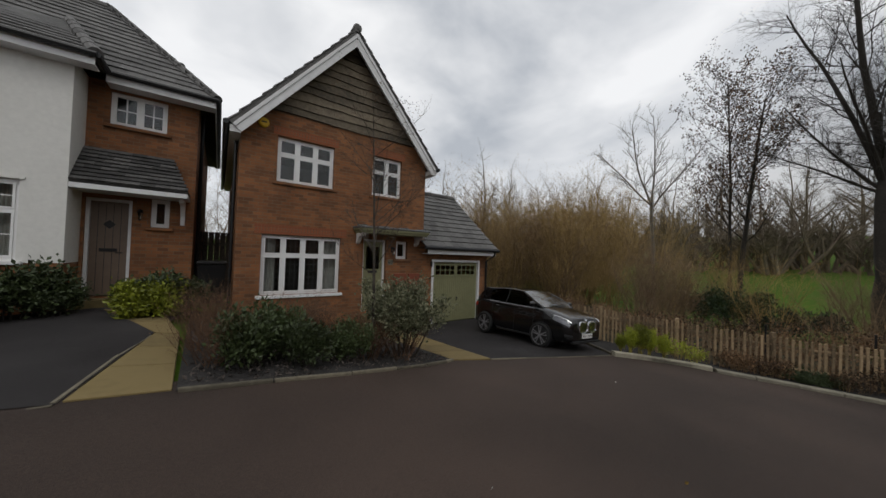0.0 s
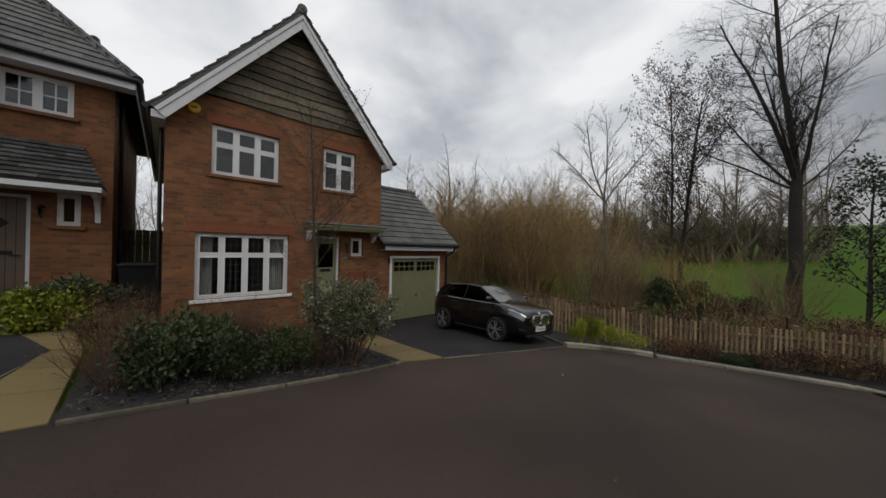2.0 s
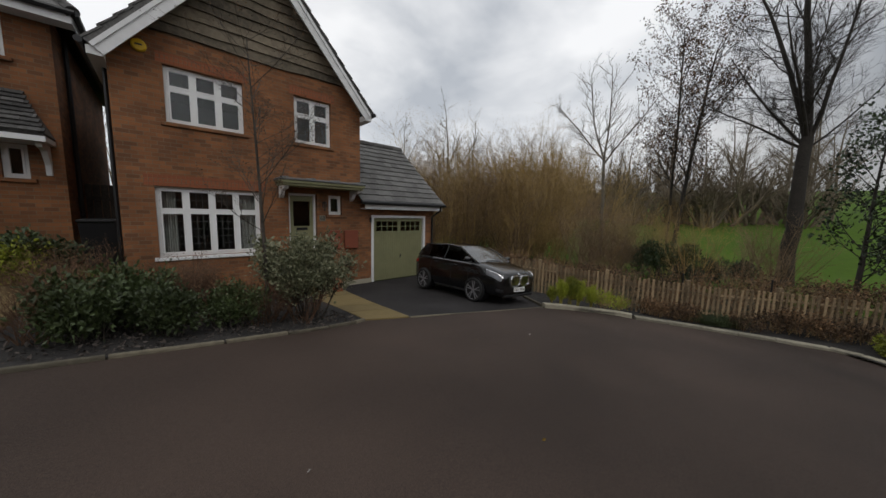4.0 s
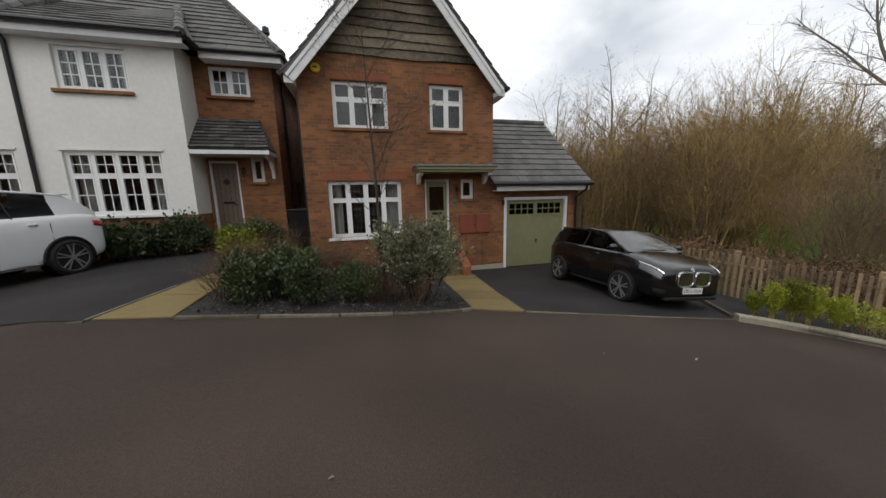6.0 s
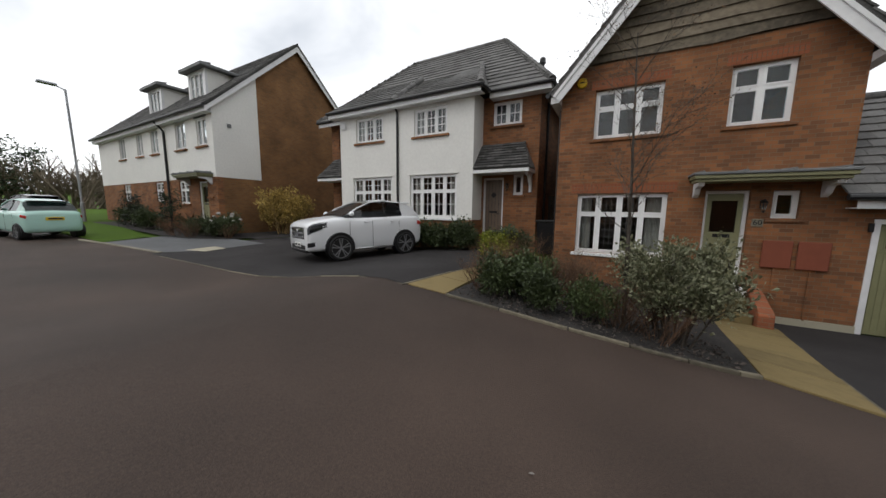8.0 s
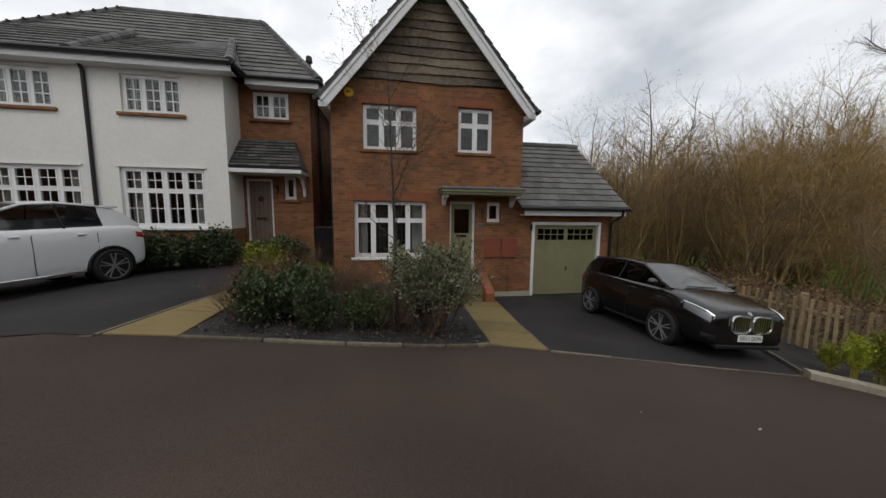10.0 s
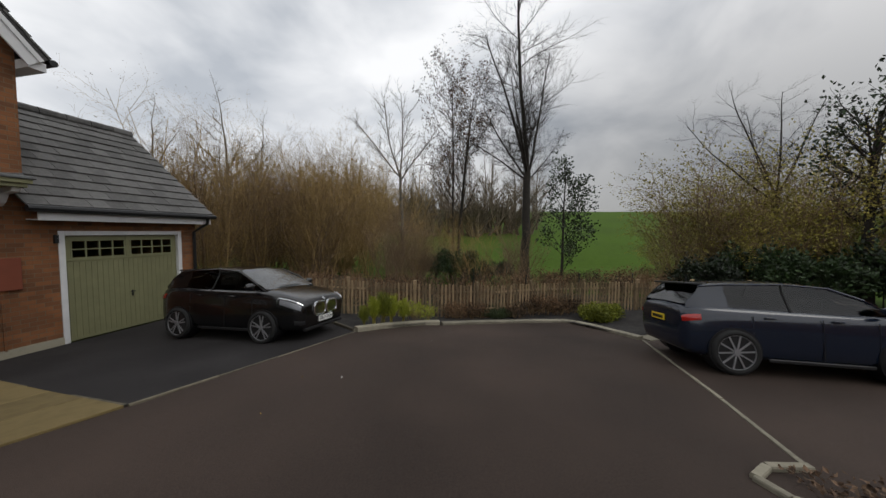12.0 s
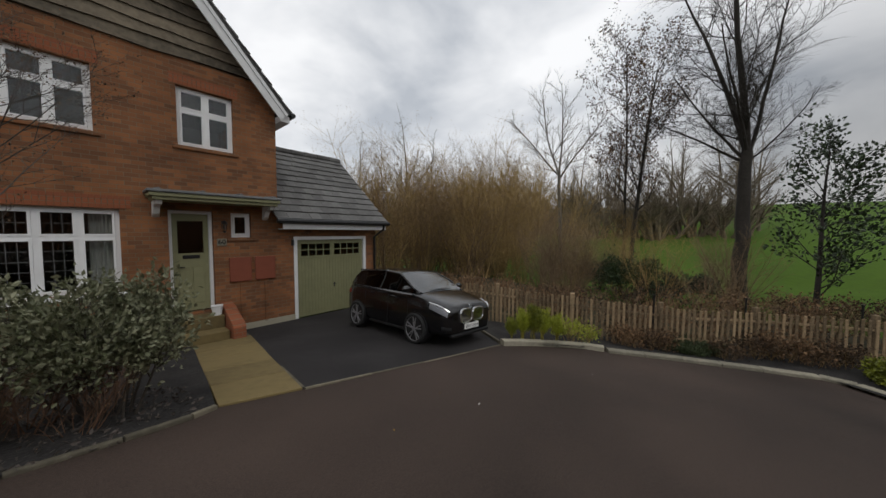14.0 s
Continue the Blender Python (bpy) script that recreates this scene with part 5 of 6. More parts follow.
    for side in (1, -1):
        y = side * hw
        for x in (-wb / 2, wb / 2):
            x += shift
            # the body is uncut: a black disc stands in for the shaded wheel recess
            part("arch_shade_disc", tube(bmesh.new(), [(x, y * 0.70, r * 1.03), (x, y * 1.004, r * 1.03)], r * 1.07, 28), M_BLACK, c)
            if style != "suv":
                wheel(c, x, y - side * 0.05, r, side, spokes, style != "plain")
                continue
            lip = [(x + r * 1.13 * math.cos(a), y * 0.985, r * 1.03 + r * 1.13 * math.sin(a)) for a in (math.pi * (k / 14 * 1.16 - 0.08) for k in range(15))]
            part("arch_lip", tube(bmesh.new(), lip, 0.030, 6), M_BLACK, c, smooth=True)
            wheel(c, x, y - side * 0.055, r, side, spokes, style != "plain")
        part("sill", bevelled(boxes((-wb / 2 + r * 1.25, wb / 2 - r * 1.25, min(y, y * 0.96), max(y * 1.004, y * 0.96), 0.15 * H, 0.185 * H)), 0.008), M_CHROME if style == "suv" else M_BLACK, c, "dark side sill")
        for x in (-0.24 * L, 0.01 * L, 0.20 * L):
            part("door_gap", boxes((x - 0.004, x + 0.004, min(y * 0.995, y * 1.003), max(y * 0.995, y * 1.003), 0.2 * H, 0.62 * H)), M_BLACK, c)
        for x in (-0.17 * L, 0.07 * L):
            part("door_handle", bevelled(boxes((x - 0.08, x + 0.04, min(y * 0.98, y * 1.02), max(y * 0.98, y * 1.02), 0.60 * H, 0.62 * H)), 0.006), mat, c)
        mb = bmesh.new()
        bmesh.ops.create_icosphere(mb, subdivisions=2, radius=0.1, matrix=Matrix.Translation((q3 * L - 0.20, y * 1.0 + side * 0.03, 0.745 * H)) @ Matrix.Diagonal((0.7, 1.0, 0.62, 1)))
        part("wing_mirror", mb, mat, c, smooth=True)
        if style == "suv":
            part("headlight", patch(side, 0.40, 0.496, 4.55, 6.2, 0.014, 0.45), M_CAR_GLASS, c, "dark glossy headlight with a bright strip", True)
        else:
            part("headlight", patch(side, 0.35, 0.490, 4.75, 6.3, 0.012, 0.5), M_LENS, c, "clear headlight with a bright strip", True)
        part("reflector", patch(side, 0.37, 0.484, 4.9, 6.15, 0.004, 0.5), M_BLACK if style == "suv" else M_ALLOY, c)
        part("light_strip", tube(bmesh.new(), [point(side, 0.488, 6.2, 0.016), point(side, 0.46, 6.3, 0.016), point(side, 0.42, 6.3, 0.016), point(side, 0.36, 6.1, 0.016)], 0.012, 6), M_CHROME, c)
        part("tail_light", patch(side, -0.494, -0.43, 4.8, 5.7, 0.012, 0.6), M_RED, c, "red tail light", True)
        part("air_intake", patch(side, 0.455, 0.4985, 2.4, 3.35, 0.006, 0.3), M_BLACK, c, smooth=True)
    x1 = 0.502 * L
    if style == "suv":
        part("grille", bevelled(boxes((x1 - 0.03, x1, -hw * 0.58, hw * 0.58, 0.35 * H, 0.545 * H)), 0.02), M_BLACK, c)
        for z in (0.375, 0.435, 0.495):
            part("grille_bar", bevelled(boxes((x1 + 0.0005, x1 + 0.015, -hw * 0.55, hw * 0.55, z * H, (z + 0.028) * H)), 0.004), M_CHROME, c)
        part("lower_grille", bevelled(boxes((x1 - 0.03, x1 + 0.001, -hw * 0.62, hw * 0.62, 0.195 * H, 0.262 * H)), 0.01), M_BLACK, c)
        part("badge", tube(bmesh.new(), [(x1 + 0.016, 0, 0.45 * H), (x1 + 0.03, 0, 0.45 * H)], 0.09, 18), M_CHROME, c, "round plain badge")
    elif style == "twin":
        for s in (1, -1):
            cy, w2, z0, z1 = s * hw * 0.24, hw * 0.22, 0.335 * H, 0.515 * H
            part("grille", bevelled(boxes((x1 - 0.03, x1, cy - w2, cy + w2, z0, z1)), 0.012), M_BLACK, c)
            pts = [(x1 + 0.008, cy + w2 * math.cos(a) * (abs(math.cos(a)) ** -0.45 if abs(math.cos(a)) > 0.05 else 1), (z0 + z1) / 2 + (z1 - z0) / 2 * math.copysign(abs(math.sin(a)) ** 0.55, math.sin(a))) for a in (k * math.tau / 24 + 0.06 for k in range(25))]
            part("grille_ring", tube(bmesh.new(), pts, 0.017, 6), M_CHROME, c, "chrome grille surround")
            for k in range(8):
                yy = cy - w2 * 0.85 + w2 * 1.7 * k / 7
                part("grille_slat", boxes((x1 + 0.0005, x1 + 0.012, yy - 0.009, yy + 0.009, z0 + 0.015, z1 - 0.015)), M_CHROME, c)
        part("badge", tube(bmesh.new(), [(0.485 * L, 0, 0.535 * H), (0.49 * L, 0, 0.545 * H)], 0.035, 14), M_CHROME, c, "round plain badge")
    else:
        part("grille", bevelled(boxes((x1 - 0.03, x1, -hw * 0.45, hw * 0.45, 0.25 * H, 0.46 * H)), 0.02), M_BLACK, c)
    pz = 0.235 * H
    pf = part("front_plate", bevelled(boxes((x1 + 0.002, x1 + 0.014, -0.21, 0.21, pz, pz + 0.1)), 0.003), M_PLATE_W, c, "white number plate")
    if text:
        plate_text(pf, text, Matrix.Translation((x1 + 0.0155, 0, pz + 0.05)) @ pose(0, 0, 0, 90, 0, 90), 0.078)
    else:
        part("plate_bar", boxes((x1 + 0.0145, x1 + 0.016, -0.17, -0.02, pz + 0.025, pz + 0.075), (x1 + 0.0145, x1 + 0.016, 0.03, 0.17, pz + 0.025, pz + 0.075)), M_BLACK, pf)
    x0 = -0.503 * L
    pr = part("rear_plate", bevelled(boxes((x0 - 0.012, x0, -0.2, 0.2, 0.48 * H, 0.48 * H + 0.1)), 0.003), M_PLATE_Y, c, "yellow number plate")
    part("plate_bar", boxes((x0 - 0.0135, x0 - 0.0125, -0.16, 0.16, 0.48 * H + 0.025, 0.48 * H + 0.075)), M_BLACK, pr)
    sp = bevelled(boxes((q1 * L - 0.16, q1 * L + 0.1, -hw * 0.62, hw * 0.62, 0.935 * H, 0.958 * H)), 0.008)
    part("spoiler", sp, M_BLACK if style == "plain" else mat, c, "roof spoiler")
    part("lower_bumper", bevelled(boxes((0.478 * L, 0.505 * L, -hw * 0.74, hw * 0.74, 0.15 * H, 0.19 * H)), 0.01), M_BLACK, c)
    part("wiper", tube(bmesh.new(), [(q3 * L - 0.03, -0.3, (belt + 0.03) * H), (q3 * L - 0.05, 0.32, (belt + 0.035) * H)], 0.008, 5), M_BLACK, c)
    return c


def on_ground(x, y, ang, wb=1.9, w=1.4):
    """The pose of a car that stands with its wheels on the sloping ground."""
    a = radians(ang)
    f, l = Vector((math.cos(a), math.sin(a), 0)), Vector((-math.sin(a), math.cos(a), 0))

    def g(k, m):
        p = Vector((x, y, 0)) + f * wb / 2 * k + l * w / 2 * m
        return ground_z(p.x, p.y)
    zs = {(k, m): g(k, m) for k in (-1, 1) for m in (-1, 1)}
    fz = (zs[1, 1] + zs[1, -1] - zs[-1, 1] - zs[-1, -1]) / 2 / wb
    lz = (zs[1, 1] + zs[-1, 1] - zs[1, -1] - zs[-1, -1]) / 2 / w
    fx = Vector((f.x, f.y, fz)).normalized()
    up = fx.cross(Vector((l.x, l.y, lz))).normalized()
    ly = up.cross(fx)
    m = Matrix((fx, ly, up)).transposed().to_4x4()
    return Matrix.Translation((x, y, sum(zs.values()) / 4 + 0.012)) @ m


HATCH = (-0.478, -0.40, 0.04, 0.26)
car("glossy black hatchback with a twin chrome grille on the driveway", on_ground(6.0, -2.97, -90), 3.06, 1.5, 1.29, 1.82, 0.275, M_CAR_BLACK, 10, HATCH, "twin", "DE11 DUN", shift=-0.08)
car("white crossover car with a chrome-barred grille on the drive", on_ground(-5.42, -1.90, 252), 3.35, 1.55, 1.54, 1.92, 0.315, M_CAR_WHITE, 10, (-0.478, -0.36, 0.0, 0.25), "suv", shift=-0.03)
car("dark blue hatchback with alloy wheels in the parking space", on_ground(6.74, -12.02, -87), 3.32, 1.46, 1.32, 2.0, 0.31, M_CAR_BLUE, 10, (-0.478, -0.41, 0.08, 0.29), "plain", shift=-0.03)
car("small mint green car parked along the far road", on_ground(-16.2, -6.0, 188), 2.5, 1.35, 1.28, 1.7, 0.25, M_CAR_MINT, 6, (-0.46, -0.34, 0.08, 0.30), "plain")
car("dark car parked far down the road", on_ground(-27.0, -4.6, 190), 3.2, 1.5, 1.4, 2.0, 0.28, M_CAR_BLACK, 6, HATCH, "plain")


# ---- fence ----
def fence():
    line = [(7.75, -2.0), (8.95, -6.3), (10.45, -8.7), (11.3, -10.8), (12.0, -13.5), (12.9, -18.0)]
    top = thing("picket_fence", "low weathered wooden picket fence behind the planting bed", "fence", Matrix.Translation((7.75, -2.0, 0)))
    inv = top.matrix_world.inverted()
    pale = finish(bevelled(boxes((-0.024, 0.024, -0.011, 0.011, 0.0, 0.90)), 0.006), "pale", M_PALE)
    post = finish(bevelled(boxes((-0.045, 0.045, -0.045, 0.045, -0.2, 1.02)), 0.008), "post", M_PALE)
    iron = finish(tube(bmesh.new(), [(0, 0, -0.1), (0, 0, 1.12), (0, 0, 1.16)], [0.018, 0.018, 0.028], 6), "rail_post", M_BLACK)
    rng = random.Random(3)
    gone, k = 0.0, 0
    for a, b in zip(line, line[1:]):
        L = math.dist(a, b)
        ang = math.atan2(b[1] - a[1], b[0] - a[0])
        n = round(L / 0.105)
        for i in range(n):
            x, y = a[0] + (b[0] - a[0]) * i / n, a[1] + (b[1] - a[1]) * i / n
            ob = new("pale", pale)
            ob.parent, ob.matrix_parent_inverse = top, inv
            ob.matrix_basis = Matrix.Translation((x, y, ground_z(min(x, 12), y) + 0.03 + rng.uniform(-0.02, 0.02))) @ Matrix.Rotation(ang + rng.uniform(-0.06, 0.06), 4, "Z") @ Matrix.Rotation(rng.uniform(-0.02, 0.02), 4, "Y")
            if k % 17 == 0:
                for me, off in ((post, 0.06), (iron, 0.32)):
                    if me is iron and y > -6.5:
                        continue
                    ob = new("post" if me is post else "iron_post", me)
                    ob.parent, ob.matrix_parent_inverse = top, inv
                    xo, yo = x - math.sin(ang) * off, y + math.cos(ang) * off
                    ob.matrix_basis = Matrix.Translation((xo, yo, ground_z(min(xo, 12), yo))) @ Matrix.Rotation(ang, 4, "Z")
            k += 1
        m = max(1, round(L / 1.8))
        for i in range(m):
            p = [Vector((a[0] + (b[0] - a[0]) * q / m, a[1] + (b[1] - a[1]) * q / m, 0)) for q in (i, i + 1)]
            for zz in (0.28, 0.74):
                bm = bmesh.new()
                w = []
                for v in p:
                    v = v + Vector((-math.sin(ang), math.cos(ang), 0)) * 0.035
                    w.append((v.x, v.y, ground_z(min(v.x, 12), v.y) + zz))
                tube(bm, w, 0.028, 4)
                part("rail", bm, M_PALE, top).matrix_parent_inverse = inv


fence()
bin_ = thing("wheelie_bin", "dark plastic wheeled bin in the gap between the houses", "bin", Matrix.Translation((-0.9, 1.3, ground_z(-0.9, 1.3))))
part("bin_body", loft([[(-0.22, -0.25, 0.05), (0.22, -0.25, 0.05), (0.22, 0.25, 0.05), (-0.22, 0.25, 0.05)], [(-0.28, -0.33, 0.98), (0.28, -0.33, 0.98), (0.28, 0.33, 0.98), (-0.28, 0.33, 0.98)]]), M_BLACK, bin_)
part("lid", bevelled(boxes((-0.3, 0.3, -0.36, 0.36, 0.985, 1.05)), 0.02), M_BLACK, bin_)
for q in (-0.2, 0.2):
    part("bin_wheel", tube(bmesh.new(), [(q - 0.03, 0.24, 0.09), (q + 0.03, 0.24, 0.09)], 0.09, 12), M_BLACK, bin_)
gate = thing("side_gate", "dark boarded side gate between the houses", "gate", Matrix.Translation((-0.9, 3.2, 0.8)))
for i in range(6):
    part("board", bevelled(boxes((-0.42 + i * 0.14, -0.29 + i * 0.14, -0.012, 0.012, 0.0, 1.8)), 0.004), M_BARK, gate)
part("ledge", boxes((-0.42, 0.41, 0.0125, 0.04, 0.3, 0.4)), M_BARK, gate)
part("ledge", boxes((-0.42, 0.41, 0.0125, 0.04, 1.4, 1.5)), M_BARK, gate)


# ---- plants ----
def limb(V, F, p, q, r0, r1, sides):
    d = (q - p)
    if d.length < 1e-4:
        return
    d.normalize()
    a = d.orthogonal().normalized()
    b = d.cross(a)
    n = len(V)
    for c, r in ((p, r0), (q, r1)):
        for k in range(sides):
            t = k * math.tau / sides
            V.append(c + r * (math.cos(t) * a + math.sin(t) * b))
    for k in range(sides):
        j = (k + 1) % sides
        F.append((n + k, n + j, n + sides + j, n + sides + k))


def grow(rng, parts, p, d, length, r, level, cfg, tips):
    segs = cfg["segs"][level]
    V, F = parts[0] if level < cfg["trunk_levels"] else parts[1]
    sides = cfg["sides"][level]
    pts = [p]
    rr = r
    for i in range(segs):
        d = (d + Vector((rng.uniform(-1, 1), rng.uniform(-1, 1), rng.uniform(-1, 1))) * cfg["wob"][level] + Vector((0, 0, cfg["up"][level]))).normalized()
        q = pts[-1] + d * (length / segs)
        r2 = r * (1 - (1 - cfg["taper"]) * (i + 1) / segs)
        limb(V, F, pts[-1], q, rr, r2, sides)
        rr = r2
        pts.append(q)
    if level == cfg["levels"] - 1:
        tips.append((pts[-1], d))
        tips.append((pts[len(pts) // 2], d))
        return
    n = cfg["kids"][level]
    for i in range(n):
        f = cfg["first"][level] + (1 - cfg["first"][level]) * (i + rng.random() * 0.8) / n
        k = min(segs - 1, int(f * segs))
        base = pts[k].lerp(pts[k + 1], f * segs - k)
        side = Vector((rng.gauss(0, 1), rng.gauss(0, 1), rng.gauss(0, 0.35)))
        side = (side - d * side.dot(d)).normalized()
        ang = cfg["angle"][level] * rng.uniform(0.7, 1.25)
        nd = (d * math.cos(ang) + side * math.sin(ang)).normalized()
        grow(rng, parts, base, nd, length * cfg["ratio"][level] * rng.uniform(0.65, 1.15) * (1.15 - 0.45 * f), max(rr * 0.4, r * cfg["thin"][level] * (1.1 - 0.5 * f)), level + 1, cfg, tips)
    if cfg.get("lead"):
        grow(rng, parts, pts[-1], d, length * cfg["ratio"][level], rr * 0.9, level + 1, cfg, tips)


def add_leaf(V, F, p, d, size, rng):
    d = (d + Vector((rng.uniform(-1, 1), rng.uniform(-1, 1), rng.uniform(-1, 1))) * 0.9).normalized()
    a = d.orthogonal().normalized()
    a = (Matrix.Rotation(rng.uniform(0, math.tau), 3, d) @ a) * size * 0.30
    n = len(V)
    up = d.cross(a).normalized() * size * 0.10
    V += [p, p + d * size * 0.5 + a - up, p + d * size, p + d * size * 0.5 - a - up, p + d * size * 0.5 + up * 0.4]
    F += [(n, n + 1, n + 4), (n + 1, n + 2, n + 4), (n + 2, n + 3, n + 4), (n + 3, n, n + 4)]


def plant(name, label, category, seed, length, r, cfg, bark, twig, leaf=None, leaf_n=0, leaf_size=0.06, hang=0.0, stems=1, lean=0.04, group="", base_r=0.1):
    """A woody plant: trunk or stems, a crown of twigs, and leaves where it has them."""
    rng = random.Random(seed)
    top = thing(name, label, category, group=group)
    parts = (([], []), ([], []))
    tips = []
    for k in range(stems):
        a = rng.uniform(0, math.tau)
        ln = lean * rng.uniform(0.3, 1.0)
        d = Vector((math.cos(a) * ln, math.sin(a) * ln, 1)).normalized()
        o = Vector((math.cos(a), math.sin(a), 0)) * base_r * rng.random() if stems > 1 else Vector()
        grow(rng, parts, o + Vector((0, 0, -0.08)), d, length * rng.uniform(0.75, 1.1) if stems > 1 else length, r * (rng.uniform(0.7, 1.1) if stems > 1 else 1), 0, cfg, tips)
    if parts[0][0]:
        tk = part("trunk" if stems == 1 else "stemwork", poly_mesh("trunk", *parts[0], bark, True), None, top)
        if stems > 1:
            tagged(tk, kind="stuff")
    if parts[1][0]:
        part("crown", poly_mesh("crown", *parts[1], twig), None, top)
    if leaf:
        V, F = [], []
        for p, d in tips:
            for q in range(leaf_n):
                if rng.random() < 0.12:
                    continue
                o = Vector((rng.gauss(0, 1), rng.gauss(0, 1), rng.gauss(0, 1))) * leaf_size * 0.9
                add_leaf(V, F, p + o, (d * (1 - hang) + Vector((0, 0, -1)) * hang), leaf_size * rng.uniform(0.7, 1.3), rng)
        tagged(part("foliage", poly_mesh("foliage", V, F, leaf), None, top), kind="stuff")
    return top


def put(ob, x, y, z=None, turn=0.0, size=1.0, tall=1.0):
    z = terrain_z(x, y) if z is None else z
    ob.matrix_world = Matrix.Translation((x, y, z)) @ Matrix.Rotation(turn, 4, "Z") @ Matrix.Diagonal((size, size, size * tall, 1))
    return ob


def more(ob, x, y, z=None, turn=0.0, size=1.0, tall=1.0):
    c = copy_thing(ob, Matrix())
    return put(c, x, y, z, turn, size, tall)


THIN = dict(levels=4, trunk_levels=1, segs=(7, 5, 4, 3), sides=(7, 4, 3, 3), wob=(0.06, 0.16, 0.22, 0.25), up=(0.06, 0.12, 0.08, 0.02), taper=0.25, kids=(16, 7, 6), first=(0.35, 0.2, 0.2), angle=(0.7, 0.65, 0.7), ratio=(0.34, 0.5, 0.55), thin=(0.28, 0.4, 0.5))
FORK = dict(levels=5, trunk_levels=2, segs=(4, 6, 4, 3, 3), sides=(7, 5, 4, 3, 3), wob=(0.05, 0.12, 0.2, 0.25, 0.2), up=(0.02, 0.10, 0.08, 0.06, 0.02), taper=0.5, kids=(3, 7, 6, 5), first=(0.85, 0.25, 0.2, 0.2), angle=(0.45, 0.6, 0.65, 0.6), ratio=(0.75, 0.45, 0.5, 0.5), thin=(0.6, 0.35, 0.45, 0.5), lead=True)
COPPICE = dict(levels=3, trunk_levels=1, segs=(6, 3, 1), sides=(4, 3, 3), wob=(0.13, 0.25, 0.3), up=(0.02, 0.03, 0.03), taper=0.2, kids=(15, 8), first=(0.12, 0.15), angle=(0.75, 0.8), ratio=(0.34, 0.5), thin=(0.35, 0.5))
BUSH = dict(levels=3, trunk_levels=1, segs=(4, 2, 1), sides=(4, 3, 3), wob=(0.14, 0.2, 0.2), up=(0.03, 0.04, 0.02), taper=0.35, kids=(7, 5), first=(0.35, 0.3), angle=(0.6, 0.65), ratio=(0.48, 0.5), thin=(0.5, 0.5))
YOUNG = dict(levels=4, trunk_levels=1, segs=(8, 5, 3, 2), sides=(6, 4, 3, 3), wob=(0.015, 0.08, 0.14, 0.2), up=(0.02, 0.07, 0.04, 0.0), taper=0.2, kids=(20, 5, 4), first=(0.36, 0.25, 0.25), angle=(0.95, 0.6, 0.65), ratio=(0.33, 0.42, 0.45), thin=(0.42, 0.65, 0.7))

def forked_tree(name, label, seed, fork, r, leaders, cfg, bark, twig):
    """A tree whose trunk rises to a fork, with leading limbs (direction, length, thickness) from there and twigs on them."""
    rng = random.Random(seed)
    top = thing(name, label, "tree")
    parts, tips = (([], []), ([], [])), []
    fork, p, n = Vector(fork), Vector((0, 0, -0.3)), 7
    for i in range(n):
        q = Vector((0, 0, -0.3)).lerp(fork, (i + 1) / n)
        if i < n - 1:
            q += Vector((rng.uniform(-1, 1), rng.uniform(-1, 1), 0)) * r * 0.3
        limb(*parts[0], p, q, r * (1.25 - 0.4 * i / n) if i else r * 1.5, r * (1.25 - 0.4 * (i + 1) / n), 9)
        p = q
    for d, length, thick in leaders:
        grow(rng, parts, fork - Vector((0, 0, rng.uniform(0.0, 0.5))), Vector(d).normalized(), length, thick, 1, cfg, tips)
    part("trunk", poly_mesh("trunk", *parts[0], bark, True), None, top)
    part("crown", poly_mesh("crown", *parts[1], twig), None, top)
    return top


LEADERS = dict(levels=5, trunk_levels=3, segs=(1, 9, 5, 3, 2), sides=(9, 6, 4, 3, 3), wob=(0, 0.085, 0.18, 0.25, 0.28), up=(0, 0.03, 0.03, 0.02, -0.03), taper=0.25, kids=(0, 22, 10, 8), first=(0, 0.06, 0.12, 0.12), angle=(0, 0.85, 0.75, 0.7), ratio=(0, 0.33, 0.5, 0.5), thin=(0, 0.24, 0.42, 0.62))
# the tall bare tree, the leaf-holding tree and the pale slender tree behind the fence
put(forked_tree("tree", "tall bare tree with ascending dark limbs at the field edge", 14, (0.1, 0.0, 5.85), 0.22, (((0, 0.0, 1), 9.8, 0.14), ((0.05, 0.26, 1), 8.6, 0.11), ((-0.05, -0.20, 1), 6.5, 0.08), ((0.1, 0.85, 0.55), 4.2, 0.06), ((-0.2, 0.6, 0.7), 4.6, 0.065), ((0.1, -0.65, 0.6), 3.0, 0.04), ((0.5, 0.1, 0.9), 5.5, 0.07), ((-0.5, 0.15, 0.9), 5.0, 0.07)), LEADERS, M_BARK_DARK, M_BARK_DARK), 18.7, -8.66, -0.45)
put(plant("tree", "slim tree still holding withered brown leaves", "tree", 21, 13.6, 0.12, dict(THIN, kids=(34, 7, 4), first=(0.34, 0.15, 0.15), ratio=(0.25, 0.5, 0.55), angle=(0.85, 0.65, 0.7), wob=(0.03, 0.14, 0.2, 0.25)), M_BARK_DARK, M_BARK_DARK, M_LEAF_BROWN, 3, 0.10, 0.7, stems=2, lean=0.02, base_r=0.3), 20.3, -4.4, -0.6)
